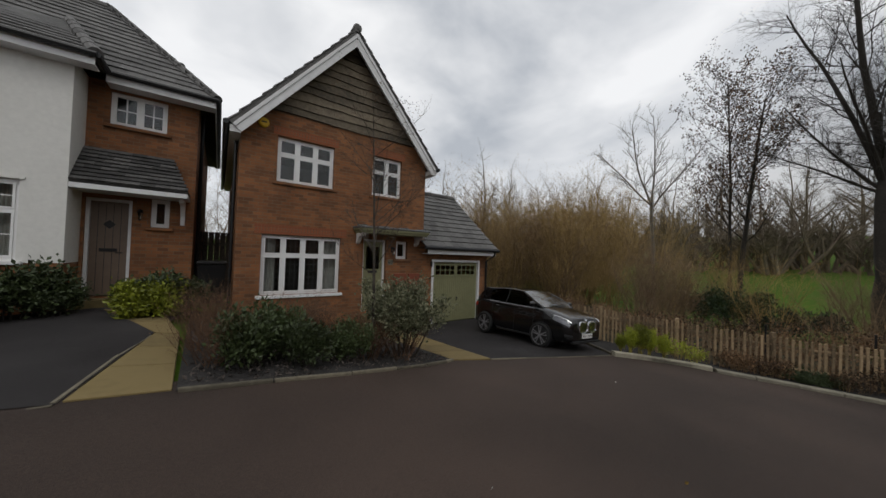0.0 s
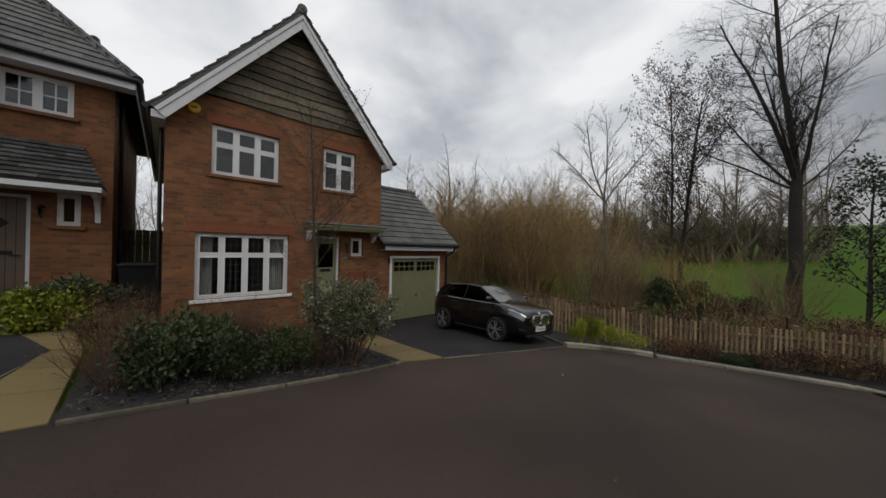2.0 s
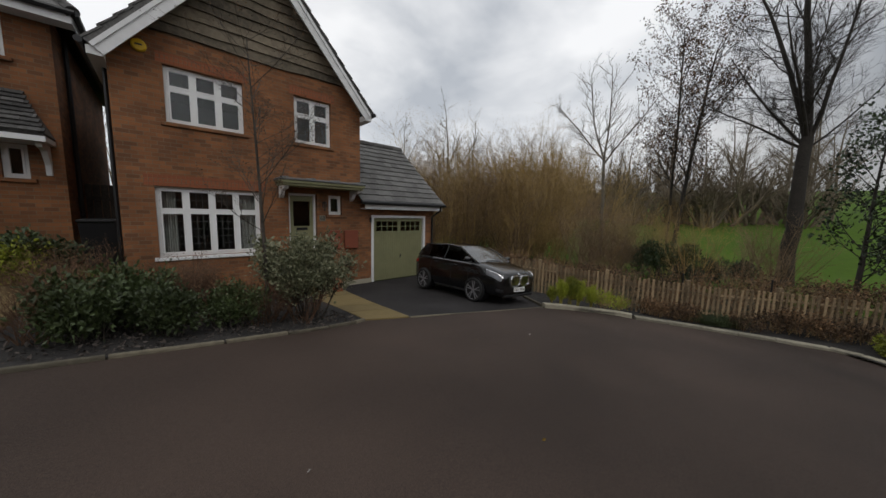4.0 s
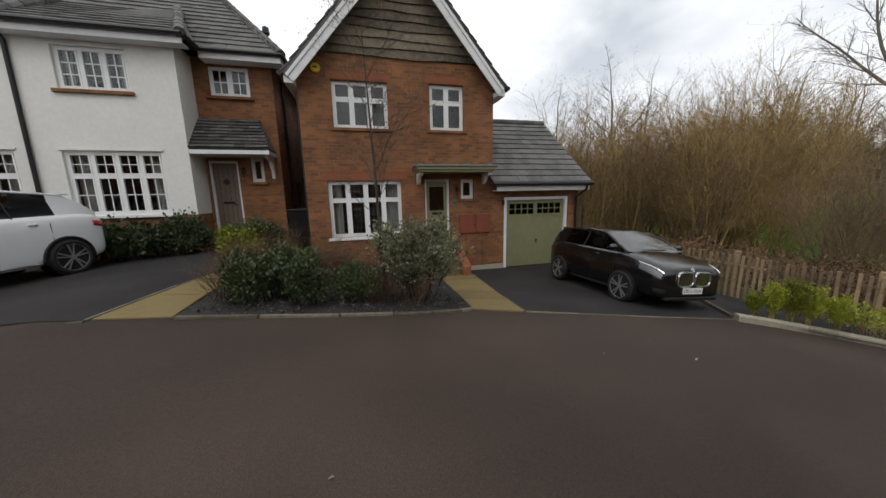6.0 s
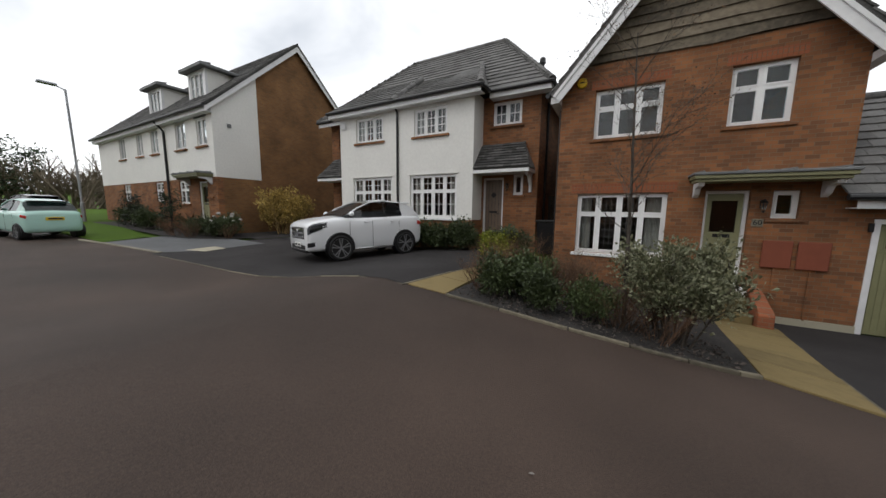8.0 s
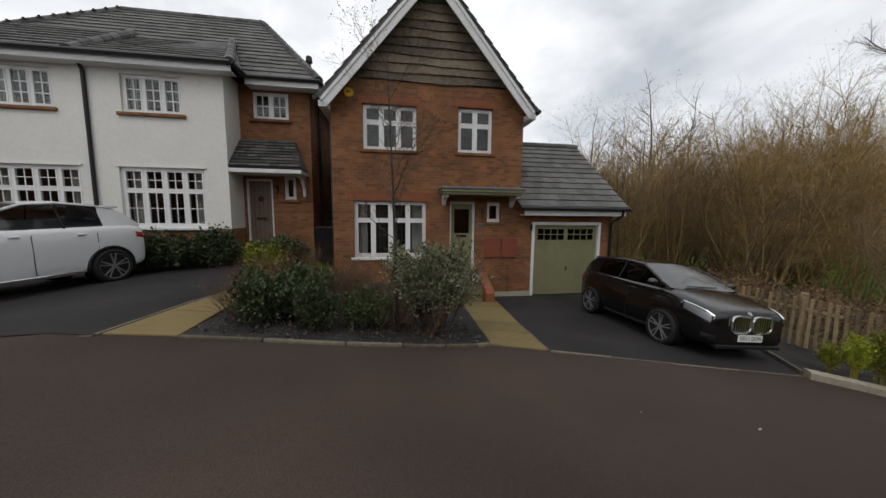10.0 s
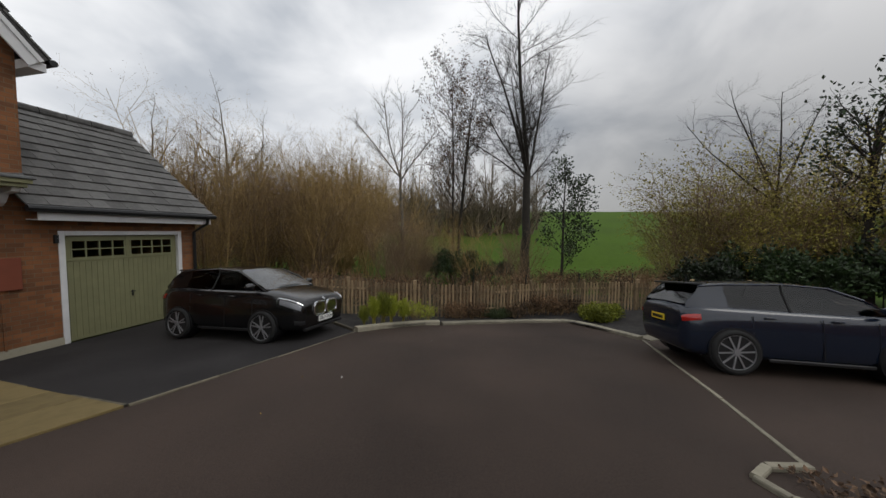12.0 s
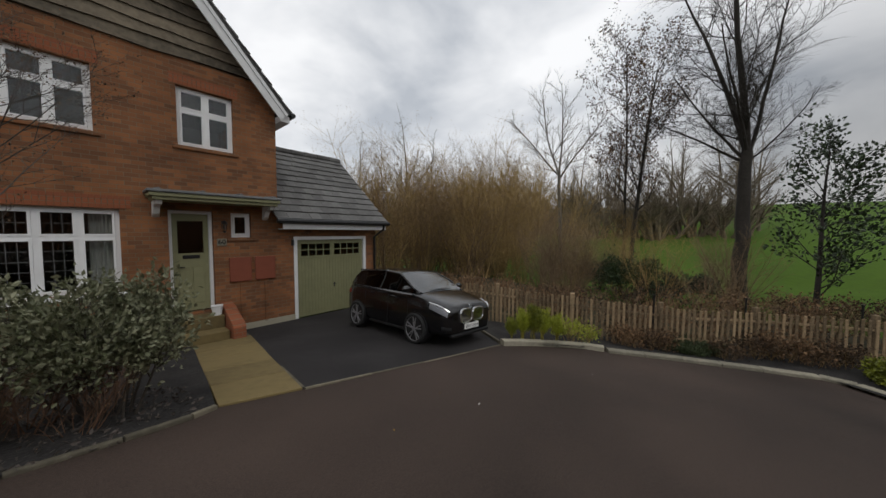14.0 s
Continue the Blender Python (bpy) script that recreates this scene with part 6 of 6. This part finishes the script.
put(forked_tree("tree", "slender pale-barked bare tree with a wide fork", 33, (0.0, 0.25, 6.2), 0.10, (((0, 0.75, 0.8), 5.0, 0.06), ((0.1, 0.35, 1), 6.0, 0.065), ((0, -0.1, 1), 5.6, 0.06), ((0.1, -0.6, 0.85), 4.6, 0.055)), dict(LEADERS, kids=(0, 12, 7, 5), up=(0, 0.06, 0.06, 0.04, 0.0), angle=(0, 0.65, 0.6, 0.6), thin=(0, 0.42, 0.5, 0.65)), M_BARK_PALE, M_BARK_PALE), 20.6, -0.75, -0.3)
holly = put(plant("tree", "dark evergreen holly tree beside the fence", "tree", 5, 4.6, 0.07, dict(THIN, levels=3, kids=(24, 7), first=(0.14, 0.2), angle=(1.0, 0.7), ratio=(0.36, 0.45)), M_BARK_DARK, M_BARK_DARK, M_LEAF_DARK, 9, 0.11), 14.3, -9.95, -0.2)
# willow and hazel thicket between the field and the fence
thick = plant("hazel_clump", "bare ochre hazel clump of upright stems", "shrub", 41, 5.0, 0.028, COPPICE, M_TWIG, M_TWIG, M_LEAF_OCHRE, 1, 0.028, stems=13, lean=0.6, group="bare clumps of the thicket", base_r=0.5)
thick2 = plant("hazel_clump", "bare brown hazel clump of upright stems", "shrub", 42, 4.6, 0.026, COPPICE, M_TWIG_BROWN, M_TWIG_BROWN, stems=13, lean=0.7, group="bare clumps of the thicket", base_r=0.6)
put(thick, 13.4, 0.6, None, 0.3)
put(thick2, 12.2, 3.6, None, 1.0)
rng = random.Random(8)
for x0, x1, y0, y1, n, s0, s1 in ((12.0, 15.5, -1.2, 7.0, 16, 0.95, 1.25), (14.5, 19.0, 0.8, 10.0, 12, 1.1, 1.4), (12.8, 17.0, -9.8, -3.0, 9, 0.4, 0.68), (12.5, 16.5, -4.0, -1.0, 5, 0.55, 0.85), (9.5, 13.0, 3.0, 11.0, 8, 0.95, 1.2), (18, 26, 3, 16, 8, 1.1, 1.5), (15.0, 18.5, -21.0, -15.5, 6, 0.8, 1.0), (19.0, 24.0, -4.0, 1.5, 3, 0.5, 0.7), (26.0, 31.0, 2.0, 9.0, 5, 1.3, 1.7)):
    for i in range(n):
        x, y = rng.uniform(x0, x1), rng.uniform(y0, y1)
        if x < 9.4:
            continue
        more(rng.choice((thick, thick2)), x, y, None, rng.uniform(0, 6.28), rng.uniform(s0, s1))
yw = plant("willow_shrub", "yellow-green willow shrub with catkin-covered twigs", "shrub", 51, 4.2, 0.035, COPPICE, M_TWIG_BROWN, M_TWIG_BROWN, M_LEAF_YELLOW, 2, 0.065, 0.2, stems=14, lean=0.75, group="willow shrubs", base_r=0.4)
put(yw, 17.0, -16.9, -0.4, 0, 1.35)
more(yw, 16.2, -18.2, -0.4, 2.0, 1.3)
more(yw, 18.8, -16.4, -0.4, 4.0, 1.1)
for x, y, q in ((15.2, -17.4, 0.9), (14.6, -19.2, 1.15), (17.6, -19.4, 1.4), (19.5, -18.2, 1.4), (15.6, -14.6, 0.5), (14.2, -21.0, 1.3), (12.6, -22.5, 1.3)):
    more(yw, x, y, -0.3, x * 2, q)
put(forked_tree("tree", "bare spreading tree behind the willow shrubs", 61, (0, 0.2, 4.4), 0.13, (((-0.1, 0.85, 0.5), 5.0, 0.045), ((0, 0.45, 0.9), 5.0, 0.05), ((0, 0.05, 1), 5.0, 0.05), ((0.1, -0.5, 0.85), 4.6, 0.05), ((0.4, 0.3, 0.8), 4.0, 0.04)), dict(LEADERS, kids=(0, 16, 8, 5)), M_BARK_DARK, M_BARK_DARK), 17.3, -19.3, -0.4)
put(plant("tree", "dark ivy-clad tree at the edge of the parking space", "tree", 62, 6.5, 0.2, dict(THIN, levels=3, kids=(22, 7), angle=(0.9, 0.7)), M_BARK_DARK, M_BARK_DARK, M_LEAF_DARK, 5, 0.15), 13.6, -19.2, -0.4)
# evergreen understorey
under = plant("evergreen_shrub", "dark evergreen shrub under the bare trees", "shrub", 71, 1.5, 0.025, BUSH, M_BARK_DARK, M_BARK_DARK, M_LEAF_DARK, 5, 0.13, stems=11, lean=0.8, group="evergreen undergrowth", base_r=0.3)
put(under, 15.0, -5.4, None, 0, 0.75, 1.2)
for x, y, q in ((15.6, -7.1, 0.6), (14.6, -6.2, 0.45), (13.4, -14.5, 0.9), (14.2, -16.4, 1.1), (13.2, -17.6, 1.0), (13.0, -19.4, 1.2), (12.0, -21.5, 1.2), (16.5, -4.0, 0.7)):
    more(under, x, y, None, x, q)
scrub = plant("bramble_scrub", "low brown bramble scrub behind the fence", "shrub", 72, 1.0, 0.012, BUSH, M_TWIG_BROWN, M_TWIG_BROWN, M_LEAF_BROWN, 1, 0.06, stems=16, lean=1.0, group="brown scrub", base_r=0.5)
put(scrub, 10.2, -4.6, None, 0)
for i in range(30):
    t = i / 29
    y = -1.0 - 15 * t
    edge = 8.0 if y > -2 else (7.75 + 0.28 * (-2 - y) if y > -6.3 else (8.95 + 0.65 * (-6.3 - y) if y > -8.7 else 10.5 + 0.36 * (-8.7 - y)))
    more(scrub, edge + rng.uniform(0.9, 2.6), y + rng.uniform(-0.3, 0.3), None, rng.uniform(0, 6), rng.uniform(0.75, 1.15))
more(thick2, -0.9, 11.5, None, 1.0, 1.3)
more(thick2, -0.2, 13.0, None, 3.0, 1.4)
# far woods
far = plant("tree", "bare woodland tree in the distance", "tree", 81, 5.0, 0.15, dict(FORK, segs=(3, 4, 2, 2, 1), sides=(5, 4, 3, 3, 3), kids=(6, 6, 6, 6), first=(0.4, 0.2, 0.2, 0.2), ratio=(0.65, 0.45, 0.5, 0.5), up=(0.0, 0.05, 0.03, 0.02, 0.0), angle=(0.75, 0.85, 0.85, 0.75)), M_TWIG_FAR, M_TWIG_FAR, group="distant wood")
put(far, 26.5, 29.5, None, 0, 1.55)
more(far, 31.0, 25.5, None, 2.0, 1.8)
more(far, 34.0, 23.0, None, 4.0, 1.5)
for i in range(74):
    if i < 18:
        x, y, q = rng.uniform(22, 40), rng.uniform(18, 40), rng.uniform(0.95, 1.3)
    elif i < 30:
        x, y, q = rng.uniform(2, 22), rng.uniform(26, 45), rng.uniform(0.8, 1.1)
    else:
        x, y, q = rng.uniform(46, 60), -13 + (i - 30) * 1.05 + rng.uniform(-1.5, 1.5), rng.uniform(1.0, 1.4)
    more(far, x, y, None, rng.uniform(0, 6), q)
hedge = plant("tree", "brown far hedgerow clump beyond the field", "tree", 82, 2.6, 0.1, dict(BUSH, kids=(9, 7)), M_TWIG_FAR, M_TWIG_FAR, stems=12, lean=0.9, group="skyline hedge", base_r=1.5)
put(hedge, -62, -20, None, 0, 1.6)
for i in range(26):
    more(hedge, -62 - 12 * rng.random(), -46 + 3 * i + rng.uniform(-2, 2), None, i, rng.uniform(1.6, 2.6))
for i in range(34):
    more(hedge, rng.uniform(40, 47), -9 + 1.4 * i, None, i, rng.uniform(1.4, 2.2))
fir = plant("conifer", "distant dark conifer beyond the street", "tree", 83, 9.0, 0.16, dict(THIN, levels=3, kids=(46, 6), first=(0.08, 0.2), angle=(1.35, 0.6), ratio=(0.24, 0.4), up=(0.05, -0.02, 0.0)), M_BARK_DARK, M_BARK_DARK, M_LEAF_DARK, 3, 0.4, 0.3, group="distant conifers")
put(fir, -66, -2.5, None)
for x, y, q in ((-70, 1.0, 0.9), (-62, -8, 0.7), (-74, -6, 1.1), (-60, -13, 0.6), (-66, -18, 0.9), (-40, 4.5, 0.7)):
    more(fir, x, y, None, x, q)

# front bed
bush = plant("variegated_bush", "rounded variegated evergreen bush at the path edge", "shrub", 91, 0.84, 0.014, dict(BUSH, ratio=(0.36, 0.45), kids=(8, 6), first=(0.48, 0.3)), M_BARK, M_BARK, M_LEAF_PALE, 6, 0.044, stems=22, lean=0.55, base_r=0.18, group="variegated bushes")
put(bush, 1.55, -4.0, ground_z(1.55, -4.0), 0, 1.02, 1.18)
dark = plant("evergreen_shrub", "low dark green evergreen shrub in the front bed", "shrub", 92, 0.46, 0.010, BUSH, M_BARK, M_BARK_DARK, M_LEAF_MID, 4, 0.058, stems=13, lean=0.45, group="evergreen shrubs of the bed", base_r=0.16)
put(dark, -0.42, -4.2, ground_z(-0.42, -4.2), 0, 0.84, 1.25)
for x, y, q in ((-0.1, -3.85, 0.85), (0.12, -4.28, 0.7), (0.68, -4.24, 0.66)):
    more(dark, x, y, ground_z(x, y), x * 7, q, 1.35)
twig = plant("bare_twiggy_shrub", "bare brown twiggy shrub with a few small leaves", "shrub", 93, 0.62, 0.006, BUSH, M_TWIG_RED, M_TWIG_RED, M_LEAF_BROWN, 1, 0.011, stems=15, lean=0.7, group="twiggy shrubs", base_r=0.15)
put(twig, -0.88, -4.1, ground_z(-0.88, -4.1))
for x, y, q in ((-0.72, -4.2, 0.85), (0.4, -3.8, 1.15), (0.95, -4.1, 0.95), (1.1, -3.9, 1.15), (0.75, -3.7, 1.25), (0.0, -3.5, 1.3), (-0.5, -3.5, 1.2), (-0.95, -3.5, 1.1), (-0.7, -3.1, 1.2), (0.1, -3.0, 1.1), (0.7, -3.2, 1.1), (1.35, -4.3, 0.8), (1.3, -3.2, 1.2), (0.4, -2.6, 1.2), (-0.3, -2.4, 1.2), (1.7, -2.6, 1.1), (-0.9, -1.4, 1.3)):
    more(twig, x, y, ground_z(x, y), x * 5, q)
put(plant("young_tree", "slim young bare tree planted in the front bed", "tree", 96, 3.5, 0.028, dict(YOUNG, kids=(26, 7, 5), thin=(0.26, 0.55, 0.7)), M_BARK, M_BARK, M_LEAF_BROWN, 1, 0.02), 1.05, -4.08, ground_z(1.05, -4.08))
# white house planting
lime = plant("lime_shrub", "bright lime-green leafy shrub beside the steps", "shrub", 97, 0.42, 0.010, BUSH, M_BARK, M_BARK, M_LEAF_LIME, 8, 0.075, stems=14, lean=0.9, base_r=0.2, group="lime shrubs")
put(lime, -1.7, -0.85, ground_z(-1.7, -0.85), 0, 1.05, 1.0)
more(dark, -1.35, -0.5, ground_z(-1.35, -0.5), 1, 1.25)
more(dark, -1.9, -0.3, ground_z(-1.9, -0.3), 3, 1.2)
for x, y, q in ((-4.5, 0.12, 1.5), (-3.55, 0.1, 1.55), (-4.0, 0.0, 1.0), (-3.1, 0.05, 1.0), (-5.1, 0.2, 1.1)):
    more(dark, x, y, ground_z(x, y), x, q)
# bed along the fence
cyp = plant("dwarf_conifer", "small upright golden-green dwarf conifer", "shrub", 98, 0.62, 0.010, dict(BUSH, up=(0.15, 0.2, 0.1), angle=(0.35, 0.4)), M_LEAF_YELLOW, M_LEAF_YELLOW, M_LEAF_LIME, 7, 0.036, stems=11, lean=0.10, group="dwarf conifers", base_r=0.05)
for i, (x, y, q) in enumerate(((6.95, -4.82, 0.55), (7.15, -4.95, 0.78), (7.32, -5.1, 0.9), (7.5, -5.22, 0.8), (7.7, -5.45, 0.7))):
    (put if i == 0 else more)(cyp, x, y, ground_z(x, y) + 0.05, i, q)
gold = plant("yellow_shrub", "thin yellow-leaved shrub against the fence", "shrub", 99, 0.5, 0.006, BUSH, M_TWIG, M_TWIG, M_LEAF_LIME, 1, 0.045, stems=9, lean=0.5, base_r=0.1, group="yellow shrubs")
put(gold, 7.95, -5.65, ground_z(7.95, -5.65) + 0.04)
more(gold, 8.12, -5.9, ground_z(8.12, -5.9) + 0.04, 2, 0.8)
dry = plant("dried_perennial", "clump of dried brown perennial stems", "shrub", 100, 0.38, 0.004, BUSH, M_TWIG, M_TWIG_BROWN, M_LEAF_BROWN, 1, 0.04, stems=16, lean=0.7, base_r=0.14, group="dried perennials")
put(dry, 8.85, -6.55, ground_z(8.85, -6.55) + 0.04)
for x, y, q in ((9.1, -6.9, 0.9), (9.3, -7.0, 1.1), (9.65, -8.0, 0.9), (10.15, -8.5, 1.3), (10.35, -8.9, 1.4), (10.4, -9.3, 1.1), (9.9, -7.7, 0.9), (10.7, -9.7, 1.2), (9.0, -6.4, 1.1)):
    more(dry, x, y, ground_z(x, y) + 0.04, x * 3, q)
mound = plant("heather_mound", "low grey-green heather mound", "shrub", 101, 0.26, 0.006, BUSH, M_BARK, M_LEAF_MID, M_LEAF_MID, 6, 0.03, stems=20, lean=1.3, base_r=0.15, group="heather mounds")
put(mound, 9.5, -7.35, ground_z(9.5, -7.35) + 0.04)
more(mound, 9.75, -7.65, ground_z(9.75, -7.65) + 0.04, 1, 1.1)
more(lime, 10.0, -10.2, ground_z(10.0, -10.2) + 0.03, 0, 0.8)
more(lime, 10.35, -10.6, ground_z(10.35, -10.6) + 0.03, 2, 0.75)
# town house planting
for x, y, q in ((-17.6, -2.6, 1.5), (-13.3, -2.5, 1.3), (-12.4, -2.2, 1.2), (-20.6, -2.6, 1.8)):
    more(dark, x, y, ground_z(x, y), x, q)
for x, y, q in ((-12.9, -3.0, 1.0), (-13.8, -3.1, 1.1), (-14.4, -3.0, 1.2), (-13.4, -2.8, 1.2), (-11.9, -2.3, 1.0)):
    more(twig, x, y, ground_z(x, y), x, q)
for x, y, q in ((-16.0, -2.5, 0.20), (-19.2, -2.8, 0.19)):
    tagged(more(fir, x, y, ground_z(x, y), x, q, 0.9), "small dark blue-green conifer in front of the terrace", "conifer", "terrace conifers")


def spiky_plant(x, y):
    """A clump of long arching strap leaves."""
    rng = random.Random(77)
    top = thing("flax_lily", "dark spiky flax lily with arching strap leaves", "plant", Matrix.Translation((x, y, ground_z(x, y))))
    for i in range(34):
        a, out, h = rng.uniform(0, math.tau), rng.uniform(0.25, 0.8), rng.uniform(0.7, 1.25)
        d, side = Vector((math.cos(a), math.sin(a), 0)), Vector((-math.sin(a), math.cos(a), 0))
        V, F = [], []
        for k in range(5):
            t = k / 4
            c = d * (0.06 + out * t * t) + Vector((0, 0, h * (t - 0.28 * t * t)))
            w = 0.03 * (1 - t) ** 0.6 + 0.003
            V += [c - side * w, c + Vector((0, 0, -0.012)), c + side * w]
        for k in range(4):
            F += [(3 * k, 3 * k + 1, 3 * k + 4, 3 * k + 3), (3 * k + 1, 3 * k + 2, 3 * k + 5, 3 * k + 4)]
        part("leaf", poly_mesh("leaf", V, F, M_LEAF_DARK if i % 3 else M_LEAF_BROWN, True), None, top)


spiky_plant(-14.9, -2.2)
bloom = plant("flowering_shrub", "rounded evergreen shrub with white flower heads", "shrub", 105, 0.6, 0.012, BUSH, M_BARK, M_BARK_DARK, M_LEAF_MID, 4, 0.07, stems=13, lean=0.7, base_r=0.2)
put(bloom, -12.7, -1.9, ground_z(-12.7, -1.9), 0, 1.15)
rng = random.Random(31)
for i in range(13):
    a, e = rng.uniform(0, math.tau), rng.uniform(0.3, 1.2)
    bm = bmesh.new()
    bmesh.ops.create_icosphere(bm, subdivisions=2, radius=0.055, matrix=Matrix.Translation((0.5 * math.cos(a) * math.cos(e), 0.5 * math.sin(a) * math.cos(e), 0.35 + 0.5 * math.sin(e))) @ Matrix.Diagonal((1, 1, 0.7, 1)))
    for v in bm.verts:
        v.co += Vector((rng.uniform(-1, 1), rng.uniform(-1, 1), rng.uniform(-1, 1))) * 0.012
    part("flower_head", bm, M_CURTAIN, bloom, "white flower head")
golden = plant("golden_bush", "rounded golden-brown winter bush by the gable wall", "shrub", 104, 0.9, 0.02, dict(BUSH, kids=(9, 7)), M_TWIG, M_TWIG, M_LEAF_GOLD, 5, 0.06, stems=16, lean=0.6, base_r=0.2)
put(golden, -12.3, 0.2, ground_z(-12.3, 0.2), 0, 1.6, 1.1)
sheet("verge", [(-34, -5.6), (-13.0, -5.3), (-14.0, -3.8), (-19.4, -3.2), (-34, -3.4)], 0.03, M_GRASS, "grass verge along the road", 1.0)
sheet("forecourt_bed", [(-13.45, -1.75), (-10.9, -1.75), (-10.9, 7), (-13.45, 7)], 0.025, M_SOIL, "planted bed beside the terrace gable", 0.6)
sheet("forecourt_bed", [(-24, -3.2), (-14.0, -3.45), (-12.6, -3.2), (-11.5, -2.4), (-11.5, -1.7), (-24, -1.7)], 0.025, M_SOIL, "planted bed in front of the terrace", 0.6)
sheet("pavement", [(-13.0, -5.28), (-9.6, -4.98), (-9.2, -4.2), (-9.6, -2.2), (-11.6, -2.2), (-14.0, -3.5)], 0.014, M_PAVE, "worn blue-grey tarmac pavement by the terrace", 0.6)
sheet("dropped_kerb_slab", [(-9.62, -4.45), (-8.95, -4.25), (-9.2, -3.6), (-9.85, -3.62)], 0.022, M_KERB, "pale stone slab at the drive edge", 0.2)
kerb_line([(-14.3, -5.48), (-12.05, -5.2), (-9.62, -4.98)], 0.12, 0.03, 0.9, M_KERB, "pale worn kerb along the pavement")

# bark chips and fallen leaves
rng = random.Random(12)


def chips(label, x0, x1, y0, y1, n, dz, mat):
    V, F = [], []
    for i in range(n):
        x, y = rng.uniform(x0, x1), rng.uniform(y0, y1)
        if y < -4.45 and x > 1.6 and x < 2.5:
            continue
        add_leaf(V, F, Vector((x, y, ground_z(x, y) + dz)), Vector((rng.uniform(-1, 1), rng.uniform(-1, 1), 0.12)), rng.uniform(0.025, 0.06), rng)
    tagged(new("bark_chips", poly_mesh("bark_chips", V, F, mat)), label, "bark", kind="stuff")


chips("loose dark bark chips on the front garden bed", -0.98, 2.1, -4.7, -3.5, 1300, 0.018, M_CHIP)
chips("loose brown bark chips on the corner bed", 3.0, 3.5, -12.5, -9.75, 900, 0.05, M_CHIP_BROWN)
for i in range(7):
    x, y = rng.uniform(0.5, 6.5), rng.uniform(-7.6, -4.9)
    V, F = [], []
    add_leaf(V, F, Vector((0, 0, 0)), Vector((1, 0, 0.1)), 0.035, rng)
    ob = new("fallen_leaf", poly_mesh("fallen_leaf", V, F, M_CURTAIN if i % 2 else M_LEAF_OCHRE))
    ob.location = (x, y, ground_z(x, y) + 0.012)
    tagged(ob, "pale fallen leaf lying on the tarmac", "leaf", "fallen leaves")
